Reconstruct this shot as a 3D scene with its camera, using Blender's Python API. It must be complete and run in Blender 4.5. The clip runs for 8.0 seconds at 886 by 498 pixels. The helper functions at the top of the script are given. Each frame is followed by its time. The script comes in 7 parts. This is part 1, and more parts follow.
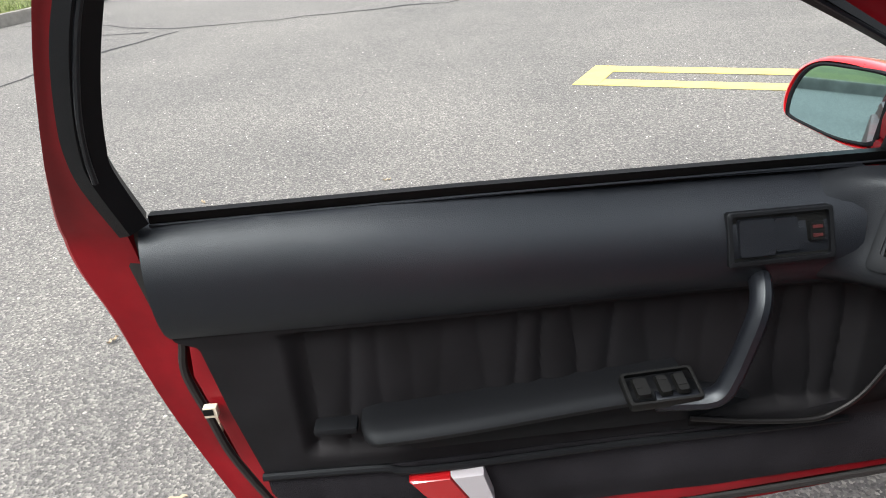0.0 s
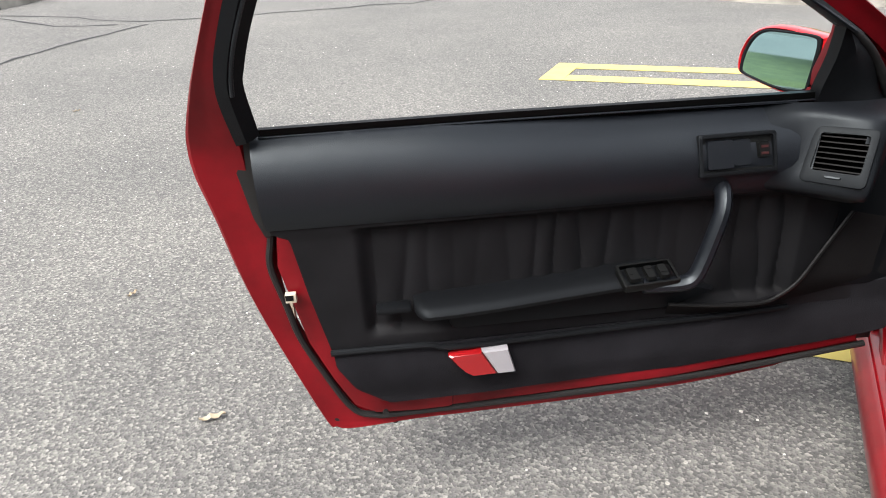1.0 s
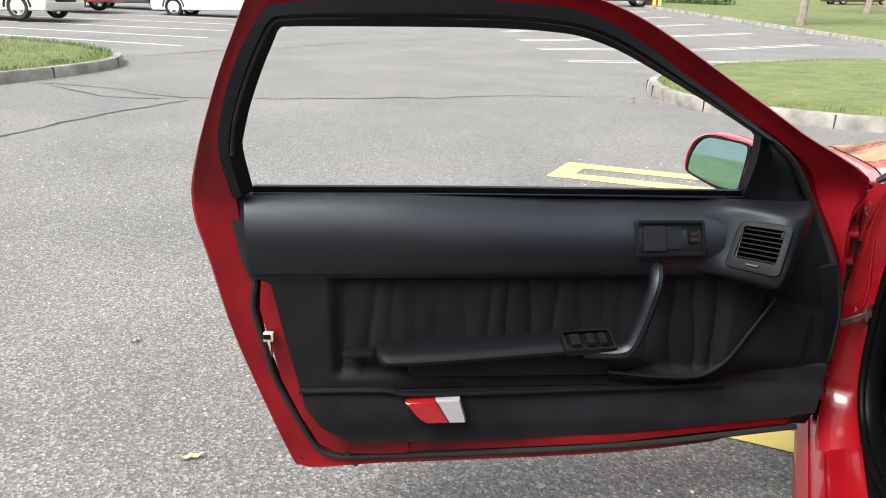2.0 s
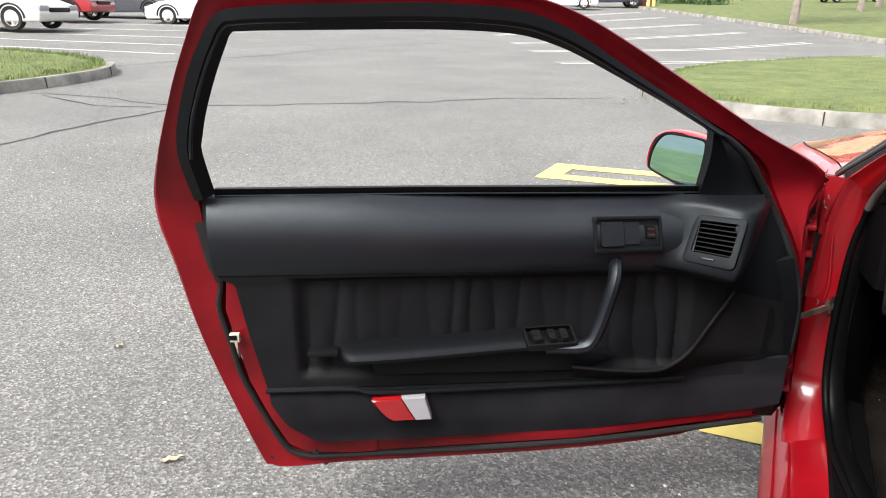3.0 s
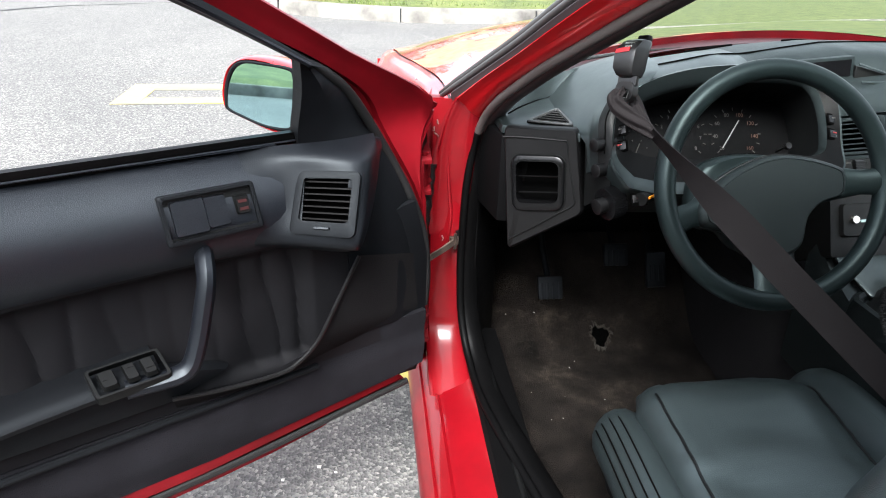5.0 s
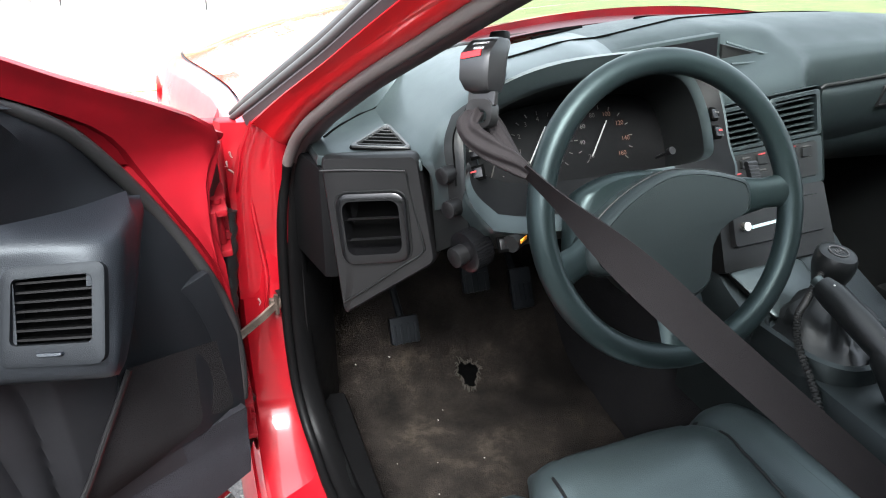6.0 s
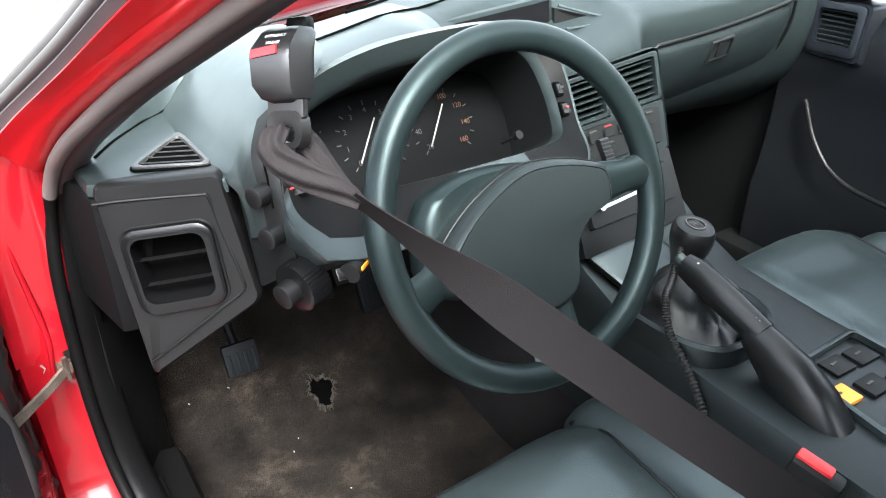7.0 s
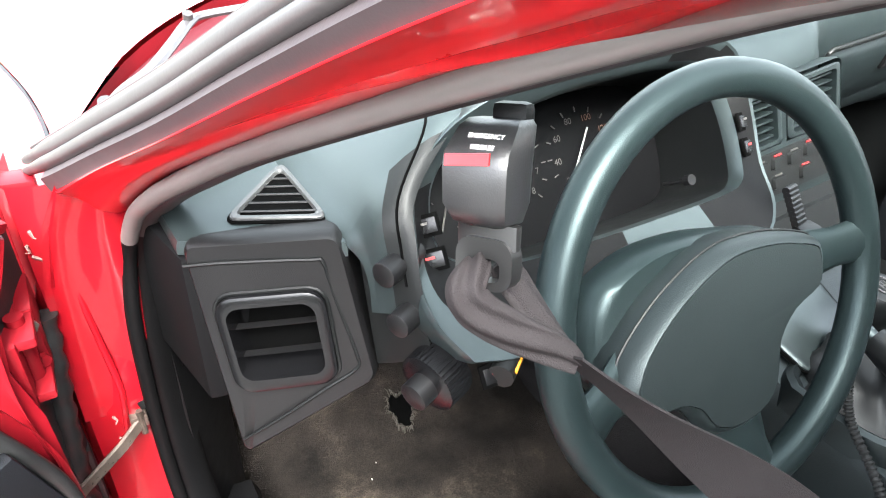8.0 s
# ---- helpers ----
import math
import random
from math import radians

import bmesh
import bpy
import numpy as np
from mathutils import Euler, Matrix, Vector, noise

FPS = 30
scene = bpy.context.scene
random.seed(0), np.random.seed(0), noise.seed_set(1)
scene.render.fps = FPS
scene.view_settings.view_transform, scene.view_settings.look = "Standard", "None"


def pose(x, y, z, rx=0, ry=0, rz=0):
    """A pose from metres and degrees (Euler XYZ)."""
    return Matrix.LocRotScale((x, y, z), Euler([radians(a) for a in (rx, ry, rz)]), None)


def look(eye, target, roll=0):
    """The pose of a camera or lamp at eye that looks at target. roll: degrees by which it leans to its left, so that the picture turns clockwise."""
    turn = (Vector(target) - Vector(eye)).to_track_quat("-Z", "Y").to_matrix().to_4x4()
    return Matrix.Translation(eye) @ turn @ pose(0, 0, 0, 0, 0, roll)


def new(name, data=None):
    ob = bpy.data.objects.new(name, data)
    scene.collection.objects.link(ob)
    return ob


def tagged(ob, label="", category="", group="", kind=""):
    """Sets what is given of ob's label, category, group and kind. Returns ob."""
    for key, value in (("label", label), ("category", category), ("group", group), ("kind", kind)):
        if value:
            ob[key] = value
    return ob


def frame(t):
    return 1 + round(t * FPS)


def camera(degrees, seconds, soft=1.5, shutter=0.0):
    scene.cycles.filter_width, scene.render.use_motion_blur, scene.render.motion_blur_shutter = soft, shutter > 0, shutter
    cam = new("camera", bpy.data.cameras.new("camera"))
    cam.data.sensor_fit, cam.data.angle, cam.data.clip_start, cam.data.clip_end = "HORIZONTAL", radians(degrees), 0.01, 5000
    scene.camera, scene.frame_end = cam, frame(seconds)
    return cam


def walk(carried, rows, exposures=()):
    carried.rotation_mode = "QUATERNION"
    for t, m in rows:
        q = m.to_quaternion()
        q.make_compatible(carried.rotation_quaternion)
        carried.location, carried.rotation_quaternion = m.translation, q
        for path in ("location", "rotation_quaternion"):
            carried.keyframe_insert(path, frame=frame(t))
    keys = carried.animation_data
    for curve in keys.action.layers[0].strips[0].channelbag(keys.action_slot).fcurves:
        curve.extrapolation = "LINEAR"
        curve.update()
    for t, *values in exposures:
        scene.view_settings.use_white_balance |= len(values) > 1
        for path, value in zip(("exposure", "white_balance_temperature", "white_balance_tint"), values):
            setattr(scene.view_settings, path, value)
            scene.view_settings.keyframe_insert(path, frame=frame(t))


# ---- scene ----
cam = camera(64.4, 8.0, soft=1.0)
PATH = [
    (0, (-1.165, -1.263, 1.213), (-2.026, 0.301, 0.312), -5.4),
    (0.5, (-1.149, -1.424, 1.209), (-1.98, 0.138, 0.278), -5.2),
    (1, (-1.164, -1.598, 1.203), (-1.907, 0.029, 0.307), -3.3),
    (1.5, (-1.131, -1.659, 1.204), (-1.92, 0.015, 0.446), -3.6),
    (2, (-1.0, -1.712, 1.21), (-1.825, -0.014, 0.552), 0.6),
    (2.2, (-0.958, -1.729, 1.204), (-1.792, -0.025, 0.571), 1.0),
    (3.3, (-0.917, -1.691, 1.208), (-1.73, 0.016, 0.554), -1.0),
    (3.5, (-0.912, -1.687, 1.203), (-1.694, 0.029, 0.538), -0.9),
    (4, (-0.941, -1.574, 1.192), (-1.488, 0.188, 0.419), 0.3),
    (4.5, (-0.985, -1.419, 1.191), (-1.084, 0.403, 0.373), -0.4),
    (4.7, (-0.977, -1.38, 1.194), (-0.91, 0.433, 0.352), 0.4),
    (5.8, (-0.865, -1.042, 1.154), (-0.409, 0.663, 0.214), 1.8),
    (6, (-0.859, -0.988, 1.157), (-0.241, 0.677, 0.239), 1.0),
    (6.5, (-0.849, -0.899, 1.159), (0.104, 0.607, 0.251), 0.9),
    (7, (-0.781, -0.846, 1.143), (0.206, 0.579, 0.146), 0.9),
    (7.5, (-0.739, -0.761, 1.151), (0.05, 0.732, 0.078), -0.2),
    (8, (-0.769, -0.628, 1.17), (0.083, 0.777, 0.03), 2.0),
]
walk(cam, [(t, look(eye, target, roll)) for t, eye, target, roll in PATH], [(0, 1.8, 6500, 10), (3.5, 1.8, 6440, 10), (4.2, 1.83, 6350, 10), (4.7, 2.10, 6180, 10), (5.8, 3.18, 6120, 9), (6.5, 3.34, 6100, 9), (7.0, 3.72, 6180, 9), (7.5, 4.0, 6200, 9), (8, 4.12, 6250, 9)])

# ---------- light ----------
SUN_EL, SUN_ROT = 52.0, 200.0
world = bpy.data.worlds.new("sky")
scene.world = world
world.use_nodes = True
_wn = world.node_tree.nodes
_sky = _wn.new("ShaderNodeTexSky")
_sky.sky_type, _sky.sun_disc = "NISHITA", False
_sky.sun_elevation, _sky.sun_rotation = radians(SUN_EL), radians(SUN_ROT)
_sky.air_density, _sky.dust_density = 1.0, 4.0
_hs = _wn.new("ShaderNodeHueSaturation")
_hs.inputs["Saturation"].default_value = 0.25
world.node_tree.links.new(_sky.outputs[0], _hs.inputs["Color"])
world.node_tree.links.new(_hs.outputs[0], _wn["Background"].inputs["Color"])
_wn["Background"].inputs["Strength"].default_value = 0.15
sun = new("sun", bpy.data.lights.new("sun", "SUN"))
sun.data.energy, sun.data.angle, sun.data.color = 1.2, radians(25), (1.0, 0.96, 0.9)
sun.matrix_world = pose(0, 0, 20, 90 - SUN_EL, 0, 180 - SUN_ROT)


# ---------- material helpers ----------
def base(name):
    m = bpy.data.materials.new(name)
    m.use_nodes = True
    return m, m.node_tree.nodes, m.node_tree.links, m.node_tree.nodes["Principled BSDF"]


def coords(nodes, links, scale):
    tc = nodes.new("ShaderNodeTexCoord")
    mp = nodes.new("ShaderNodeMapping")
    mp.inputs["Scale"].default_value = (scale,) * 3 if not isinstance(scale, tuple) else scale
    links.new(tc.outputs["Object"], mp.inputs[0])
    return mp.outputs[0]


def noise_tex(nodes, links, vec, scale, detail=4.0, rough=0.55):
    n = nodes.new("ShaderNodeTexNoise")
    n.inputs["Scale"].default_value, n.inputs["Detail"].default_value, n.inputs["Roughness"].default_value = scale, detail, rough
    links.new(vec, n.inputs["Vector"])
    return n.outputs["Fac"]


def ramp(nodes, links, fac, stops):
    r = nodes.new("ShaderNodeValToRGB")
    while len(r.color_ramp.elements) < len(stops):
        r.color_ramp.elements.new(0.5)
    for e, (p, c) in zip(r.color_ramp.elements, stops):
        e.position, e.color = p, (*c, 1)
    links.new(fac, r.inputs[0])
    return r.outputs[0]


def mixed(nodes, links, a, b, fac):
    m = nodes.new("ShaderNodeMix")
    m.data_type = "RGBA"
    for v, k in ((a, 6), (b, 7)):
        if isinstance(v, tuple):
            m.inputs[k].default_value = (*v, 1)
        else:
            links.new(v, m.inputs[k])
    links.new(fac, m.inputs[0])
    return m.outputs[2]


def surface(name, col, rough=0.5, metal=0.0, grain=300.0, bump=0.1, vary=0.12, wear=3.0, coat=0.0, spec=0.5, cells=False, depth=0.001, tint=(1, 1, 1)):
    """A plain surface with broad blotches, fine grain and relief."""
    m, nodes, links, b = base(name)
    vec = coords(nodes, links, 1.0)
    big = noise_tex(nodes, links, vec, wear, 5)
    dark, light = (tuple(c * (1 - vary) for c in col), tuple(min(1, c * (1 + vary)) for c in col))
    links.new(ramp(nodes, links, big, [(0.3, dark), (0.7, light)]), b.inputs["Base Color"])
    r = nodes.new("ShaderNodeMapRange")
    links.new(noise_tex(nodes, links, vec, wear * 6, 4), r.inputs[0])
    r.inputs["To Min"].default_value, r.inputs["To Max"].default_value = max(0.02, rough - 0.08), min(1, rough + 0.08)
    links.new(r.outputs[0], b.inputs["Roughness"])
    b.inputs["Metallic"].default_value = metal
    b.inputs["Coat Weight"].default_value = coat
    b.inputs["Coat Roughness"].default_value = 0.04
    b.inputs["Specular IOR Level"].default_value = spec
    b.inputs["Specular Tint"].default_value = (*tint, 1)
    if bump:
        bp = nodes.new("ShaderNodeBump")
        bp.inputs["Strength"].default_value, bp.inputs["Distance"].default_value = bump, depth
        if cells:
            v = nodes.new("ShaderNodeTexVoronoi")
            v.inputs["Scale"].default_value = grain
            links.new(vec, v.inputs["Vector"])
            links.new(v.outputs["Distance"], bp.inputs["Height"])
        else:
            links.new(noise_tex(nodes, links, vec, grain, 3), bp.inputs["Height"])
        links.new(bp.outputs[0], b.inputs["Normal"])
    return m


def asphalt_material():
    m, nodes, links, b = base("asphalt")
    vec = coords(nodes, links, 1.0)
    v = nodes.new("ShaderNodeTexVoronoi")
    v.inputs["Scale"].default_value = 140
    links.new(vec, v.inputs["Vector"])
    sep = nodes.new("ShaderNodeSeparateColor")
    links.new(v.outputs["Color"], sep.inputs[0])
    stone = ramp(nodes, links, sep.outputs[0], [(0.0, (0.060, 0.059, 0.057)), (0.45, (0.104, 0.102, 0.097)), (0.84, (0.160, 0.156, 0.145)), (1.0, (0.255, 0.248, 0.226))])
    v2 = nodes.new("ShaderNodeTexVoronoi")
    v2.inputs["Scale"].default_value = 38
    links.new(vec, v2.inputs["Vector"])
    sep2 = nodes.new("ShaderNodeSeparateColor")
    links.new(v2.outputs["Color"], sep2.inputs[0])
    chip = nodes.new("ShaderNodeMath")
    chip.operation = "GREATER_THAN"
    chip.inputs[1].default_value = 0.987
    links.new(sep2.outputs[1], chip.inputs[0])
    small = nodes.new("ShaderNodeMath")
    small.operation = "LESS_THAN"
    small.inputs[1].default_value = 0.22
    links.new(v2.outputs["Distance"], small.inputs[0])
    both = nodes.new("ShaderNodeMath")
    both.operation = "MULTIPLY"
    links.new(chip.outputs[0], both.inputs[0])
    links.new(small.outputs[0], both.inputs[1])
    c = mixed(nodes, links, stone, (0.33, 0.32, 0.29), both.outputs[0])
    blot = ramp(nodes, links, noise_tex(nodes, links, vec, 0.7, 6), [(0.3, (0.80, 0.80, 0.80)), (0.7, (1.12, 1.11, 1.09))])
    mul = nodes.new("ShaderNodeMix")
    mul.data_type, mul.blend_type = "RGBA", "MULTIPLY"
    mul.inputs[0].default_value = 1
    links.new(c, mul.inputs[6])
    links.new(blot, mul.inputs[7])
    links.new(mul.outputs[2], b.inputs["Base Color"])
    b.inputs["Roughness"].default_value = 0.85
    bp = nodes.new("ShaderNodeBump")
    bp.inputs["Strength"].default_value, bp.inputs["Distance"].default_value = 0.6, 0.004
    links.new(v.outputs["Distance"], bp.inputs["Height"])
    links.new(bp.outputs[0], b.inputs["Normal"])
    return m


def lawn_material(name, a, c):
    m, nodes, links, b = base(name)
    vec = coords(nodes, links, 1.0)
    col = ramp(nodes, links, noise_tex(nodes, links, vec, 2.2, 9, 0.75), [(0.36, a), (0.64, c)])
    fine = ramp(nodes, links, noise_tex(nodes, links, vec, 60, 3), [(0.3, (0.6, 0.6, 0.6)), (0.7, (1.35, 1.35, 1.2))])
    mul = nodes.new("ShaderNodeMix")
    mul.data_type, mul.blend_type = "RGBA", "MULTIPLY"
    mul.inputs[0].default_value = 1
    links.new(col, mul.inputs[6])
    links.new(fine, mul.inputs[7])
    links.new(mul.outputs[2], b.inputs["Base Color"])
    b.inputs["Roughness"].default_value = 0.9
    return m


def carpet_material():
    m, nodes, links, b = base("worn_carpet")
    vec = coords(nodes, links, 1.0)
    n1 = noise_tex(nodes, links, vec, 5.2, 10, 0.74)
    c = ramp(nodes, links, n1, [(0.40, (0.0040, 0.0034, 0.0030)), (0.55, (0.0125, 0.0102, 0.0086)), (0.72, (0.045, 0.036, 0.028))])
    n2 = noise_tex(nodes, links, vec, 420, 2)
    f = ramp(nodes, links, n2, [(0.3, (0.55, 0.55, 0.55)), (0.7, (1.5, 1.5, 1.5))])
    mul = nodes.new("ShaderNodeMix")
    mul.data_type, mul.blend_type = "RGBA", "MULTIPLY"
    mul.inputs[0].default_value = 1
    links.new(c, mul.inputs[6])
    links.new(f, mul.inputs[7])
    links.new(mul.outputs[2], b.inputs["Base Color"])
    b.inputs["Roughness"].default_value = 0.95
    b.inputs["Specular IOR Level"].default_value = 0.08
    bp = nodes.new("ShaderNodeBump")
    bp.inputs["Strength"].default_value, bp.inputs["Distance"].default_value = 0.8, 0.003
    links.new(n2, bp.inputs["Height"])
    links.new(bp.outputs[0], b.inputs["Normal"])
    return m


def glass_material(name, tint=(0.9, 0.95, 0.93)):
    m, nodes, links, b = base(name)
    b.inputs["Base Color"].default_value = (*tint, 1)
    b.inputs["Roughness"].default_value = 0.02
    b.inputs["Transmission Weight"].default_value = 1.0
    b.inputs["IOR"].default_value = 1.02
    return m


def bonnet_material():
    """Red paint whose lacquer has peeled off in pale orange patches."""
    m, nodes, links, b = base("peeling_red_paint")
    vec = coords(nodes, links, 1.0)
    mask = ramp(nodes, links, noise_tex(nodes, links, vec, 3.4, 6, 0.6), [(0.50, (0, 0, 0)), (0.54, (1, 1, 1))])
    fine = noise_tex(nodes, links, vec, 40, 4)
    bare = ramp(nodes, links, fine, [(0.3, (0.42, 0.10, 0.045)), (0.7, (0.60, 0.24, 0.12))])
    links.new(mixed(nodes, links, (0.46, 0.010, 0.012), bare, mask), b.inputs["Base Color"])
    r = nodes.new("ShaderNodeMapRange")
    links.new(mask, r.inputs[0])
    r.inputs["To Min"].default_value, r.inputs["To Max"].default_value = 0.12, 0.55
    links.new(r.outputs[0], b.inputs["Roughness"])
    inv = nodes.new("ShaderNodeMapRange")
    links.new(mask, inv.inputs[0])
    inv.inputs["To Min"].default_value, inv.inputs["To Max"].default_value = 1.0, 0.1
    links.new(inv.outputs[0], b.inputs["Coat Weight"])
    b.inputs["Coat Roughness"].default_value = 0.05
    return m


ASPHALT = asphalt_material()
LAWN = lawn_material("lawn_soil", (0.045, 0.066, 0.014), (0.125, 0.142, 0.040))
BLADE = surface("grass_blade", (0.098, 0.138, 0.030), 0.7, grain=40, bump=0, vary=0.5, wear=2.5)
CONCRETE = surface("kerb_concrete", (0.180, 0.170, 0.150), 0.9, grain=90, bump=0.8, vary=0.55, wear=3.2, depth=0.004)
PAINT_WHITE = surface("white_line_paint", (0.46, 0.44, 0.40), 0.8, grain=120, bump=0.4, vary=0.18, wear=5)
PAINT_YELLOW = surface("yellow_line_paint", (0.56, 0.46, 0.13), 0.8, grain=120, bump=0.4, vary=0.12, wear=8)
CRACK = surface("crack_filler", (0.018, 0.018, 0.018), 0.8, bump=0)
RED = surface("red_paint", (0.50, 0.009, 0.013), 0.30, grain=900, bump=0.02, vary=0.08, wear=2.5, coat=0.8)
# Darker copy of the body red, with the door side's shade in its colour.
RED_DEEP_SHADE = surface("red_deep_shade_paint", (0.120, 0.0022, 0.005), 0.45, spec=0.2, grain=500, bump=0.05, vary=0.40, wear=7, coat=0.12)
# Dimmed copy of the body red: shade on jamb, sill and pillar foot.
RED_SHADE = surface("red_shade_paint", (0.172, 0.0023, 0.0055), 0.36, spec=0.22, grain=700, bump=0.02, vary=0.25, wear=6, coat=0.45)
BONNET_RED = bonnet_material()
VINYL = surface("black_vinyl", (0.0052, 0.0060, 0.0082), 0.37, tint=(0.86, 0.95, 1.0), spec=0.42, grain=900, bump=0.35, vary=0.15, wear=6, cells=True, depth=0.0006)
VINYL_MATT = surface("black_matt_plastic", (0.0037, 0.0040, 0.0048), 0.55, tint=(0.86, 0.95, 1.0), spec=0.16, grain=1100, bump=0.3, vary=0.15, wear=7, cells=True, depth=0.0005)
FABRIC = surface("pleated_fabric", (0.0060, 0.0060, 0.0070), 0.66, spec=0.14, grain=1500, bump=0.4, vary=0.25, wear=14)
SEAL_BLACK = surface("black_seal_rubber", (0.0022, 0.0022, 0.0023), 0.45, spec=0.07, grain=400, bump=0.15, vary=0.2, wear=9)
DOOR_LOWER = surface("door_lower_carpet", (0.0110, 0.0108, 0.0130), 0.95, spec=0.10, grain=700, bump=0.8, vary=0.40, wear=9, depth=0.002)
DOOR_CARPET = surface("door_carpet", (0.008, 0.0076, 0.008), 0.95, spec=0.08, grain=700, bump=0.8, vary=0.35, wear=7, depth=0.002)
DASH = surface("dash_plastic", (0.0105, 0.0138, 0.0140), 0.34, tint=(0.84, 0.98, 1.0), spec=0.54, grain=1000, bump=0.08, vary=0.10, wear=5, cells=True, depth=0.0005)
# Duller, darker copy of the dash plastic, to paint out sky sheen.
DASH_LESS_SHEEN = surface("dash_less_sheen_vinyl", (0.0060, 0.0086, 0.0088), 0.46, tint=(0.82, 0.98, 1.0), spec=0.34, grain=1000, bump=0.2, vary=0.12, wear=4, cells=True, depth=0.0005)
# Shaded copy of the dash plastic, for upright faces that get less light.
DASH_SHADE = surface("dash_shade_plastic", (0.0044, 0.0062, 0.0064), 0.42, tint=(0.84, 0.98, 1.0), spec=0.26, grain=1000, bump=0.2, vary=0.10, wear=5, cells=True, depth=0.0005)
DASH_DARK = surface("dark_plastic", (0.0035, 0.0038, 0.0038), 0.45, spec=0.18, grain=900, bump=0.2, vary=0.15, wear=7, cells=True, depth=0.0004)
POD = surface("grey_plastic", (0.0042, 0.0041, 0.0043), 0.38, spec=0.22, grain=1200, bump=0.25, vary=0.08, wear=6, cells=True, depth=0.0004)
BOOT_LEATHER = surface("boot_leather", (0.0032, 0.0036, 0.0038), 0.36, spec=0.28, grain=900, bump=0.12, vary=0.2, wear=8, cells=True, depth=0.0005)
CONSOLE = surface("console_plastic", (0.0034, 0.0044, 0.0046), 0.34, tint=(0.85, 0.98, 1.0), spec=0.30, grain=1000, bump=0.3, vary=0.15, wear=6, cells=True, depth=0.0005)
LEATHER = surface("black_leather", (0.0165, 0.0220, 0.0230), 0.37, tint=(0.80, 0.98, 1.0), spec=0.75, grain=800, bump=0.25, vary=0.15, wear=6, cells=True, depth=0.0008)
WHEEL_SKIN = surface("wheel_leather", (0.0038, 0.0060, 0.0062), 0.36, tint=(0.76, 0.98, 1.0), spec=0.22, grain=1100, bump=0.15, vary=0.12, wear=10, cells=True, depth=0.0005)
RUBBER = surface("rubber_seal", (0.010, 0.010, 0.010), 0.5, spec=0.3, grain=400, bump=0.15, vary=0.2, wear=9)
# Lighter copy of the seal rubber, for the length that catches the sky.
SEAL_GREY_LIT = surface("seal_rubber", (0.078, 0.069, 0.066), 0.46, spec=0.5, grain=500, bump=0.1, vary=0.15, wear=9)
TRIM_GREY = surface("satin_moulding", (0.030, 0.028, 0.028), 0.38, grain=300, bump=0.08, vary=0.15, wear=6)
CARPET = carpet_material()
WEBBING = surface("belt_webbing", (0.0048, 0.0039, 0.0042), 0.78, spec=0.15, grain=1400, bump=0.5, vary=0.1, wear=8)
# Near-black for seams; stands in for shade inside vents, recesses and the hole.
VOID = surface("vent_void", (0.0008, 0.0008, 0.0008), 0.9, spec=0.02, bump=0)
GAUGE_INK = surface("dial_ink", (0.024, 0.022, 0.020), 0.5, bump=0)
GLOSS_BLACK = surface("glossy_black", (0.003, 0.003, 0.0033), 0.24, spec=0.28, grain=900, bump=0.08, vary=0.1, wear=6)
STEEL = surface("dirty_steel", (0.15, 0.14, 0.12), 0.30, metal=0.6, grain=260, bump=0.2, vary=0.35, wear=40)
CHROME = surface("worn_steel", (0.62, 0.58, 0.52), 0.28, metal=1.0, grain=200, bump=0.1, vary=0.25, wear=30)
MIRROR = surface("mirror_glass", (0.42, 0.64, 0.68), 0.03, metal=1.0, bump=0, vary=0.01)
MIRROR.node_tree.nodes["Principled BSDF"].inputs["Roughness"].default_value = 0.02
for _l in list(MIRROR.node_tree.links):
    if _l.to_socket.name == "Roughness":
        MIRROR.node_tree.links.remove(_l)
GLASS = glass_material("window_glass")
WHITE_PLASTIC = surface("white_plastic", (0.75, 0.75, 0.72), 0.45, bump=0, vary=0.05)
CREAM = surface("cream_plastic", (0.46, 0.42, 0.33), 0.5, bump=0, vary=0.1)
LENS_RED = surface("red_lens", (0.24, 0.006, 0.008), 0.15, bump=0, vary=0.08, coat=0.6)
LENS_WHITE = surface("white_lens", (0.27, 0.262, 0.28), 0.3, grain=250, bump=0.2, vary=0.05)
RED_MARK = surface("red_mark", (0.20, 0.008, 0.008), 0.5, bump=0)
ORANGE = surface("orange_button", (0.85, 0.30, 0.02), 0.4, bump=0, vary=0.05)
PALE = surface("pale_marking", (0.34, 0.34, 0.32), 0.5, bump=0, vary=0.05)


# ---------- mesh helpers ----------
def V(*a):
    return Vector(a)


def box(bm, c, s, bev=0.0, rot=None, seg=2):
    b2 = bmesh.new()
    bmesh.ops.create_cube(b2, size=1.0)
    for v in b2.verts:
        v.co = Vector((v.co.x * s[0], v.co.y * s[1], v.co.z * s[2]))
    if bev:
        bmesh.ops.bevel(b2, geom=list(b2.edges), offset=bev, segments=seg, affect="EDGES", profile=0.6)
    m = Matrix.Translation(c) @ (rot.to_4x4() if rot is not None else Matrix.Identity(4))
    join(bm, b2, m)


def join(bm, b2, m=None):
    vs = [bm.verts.new(m @ v.co if m else v.co) for v in b2.verts]
    b2.verts.index_update()
    for f in b2.faces:
        try:
            bm.faces.new([vs[v.index] for v in f.verts])
        except ValueError:
            pass
    b2.free()


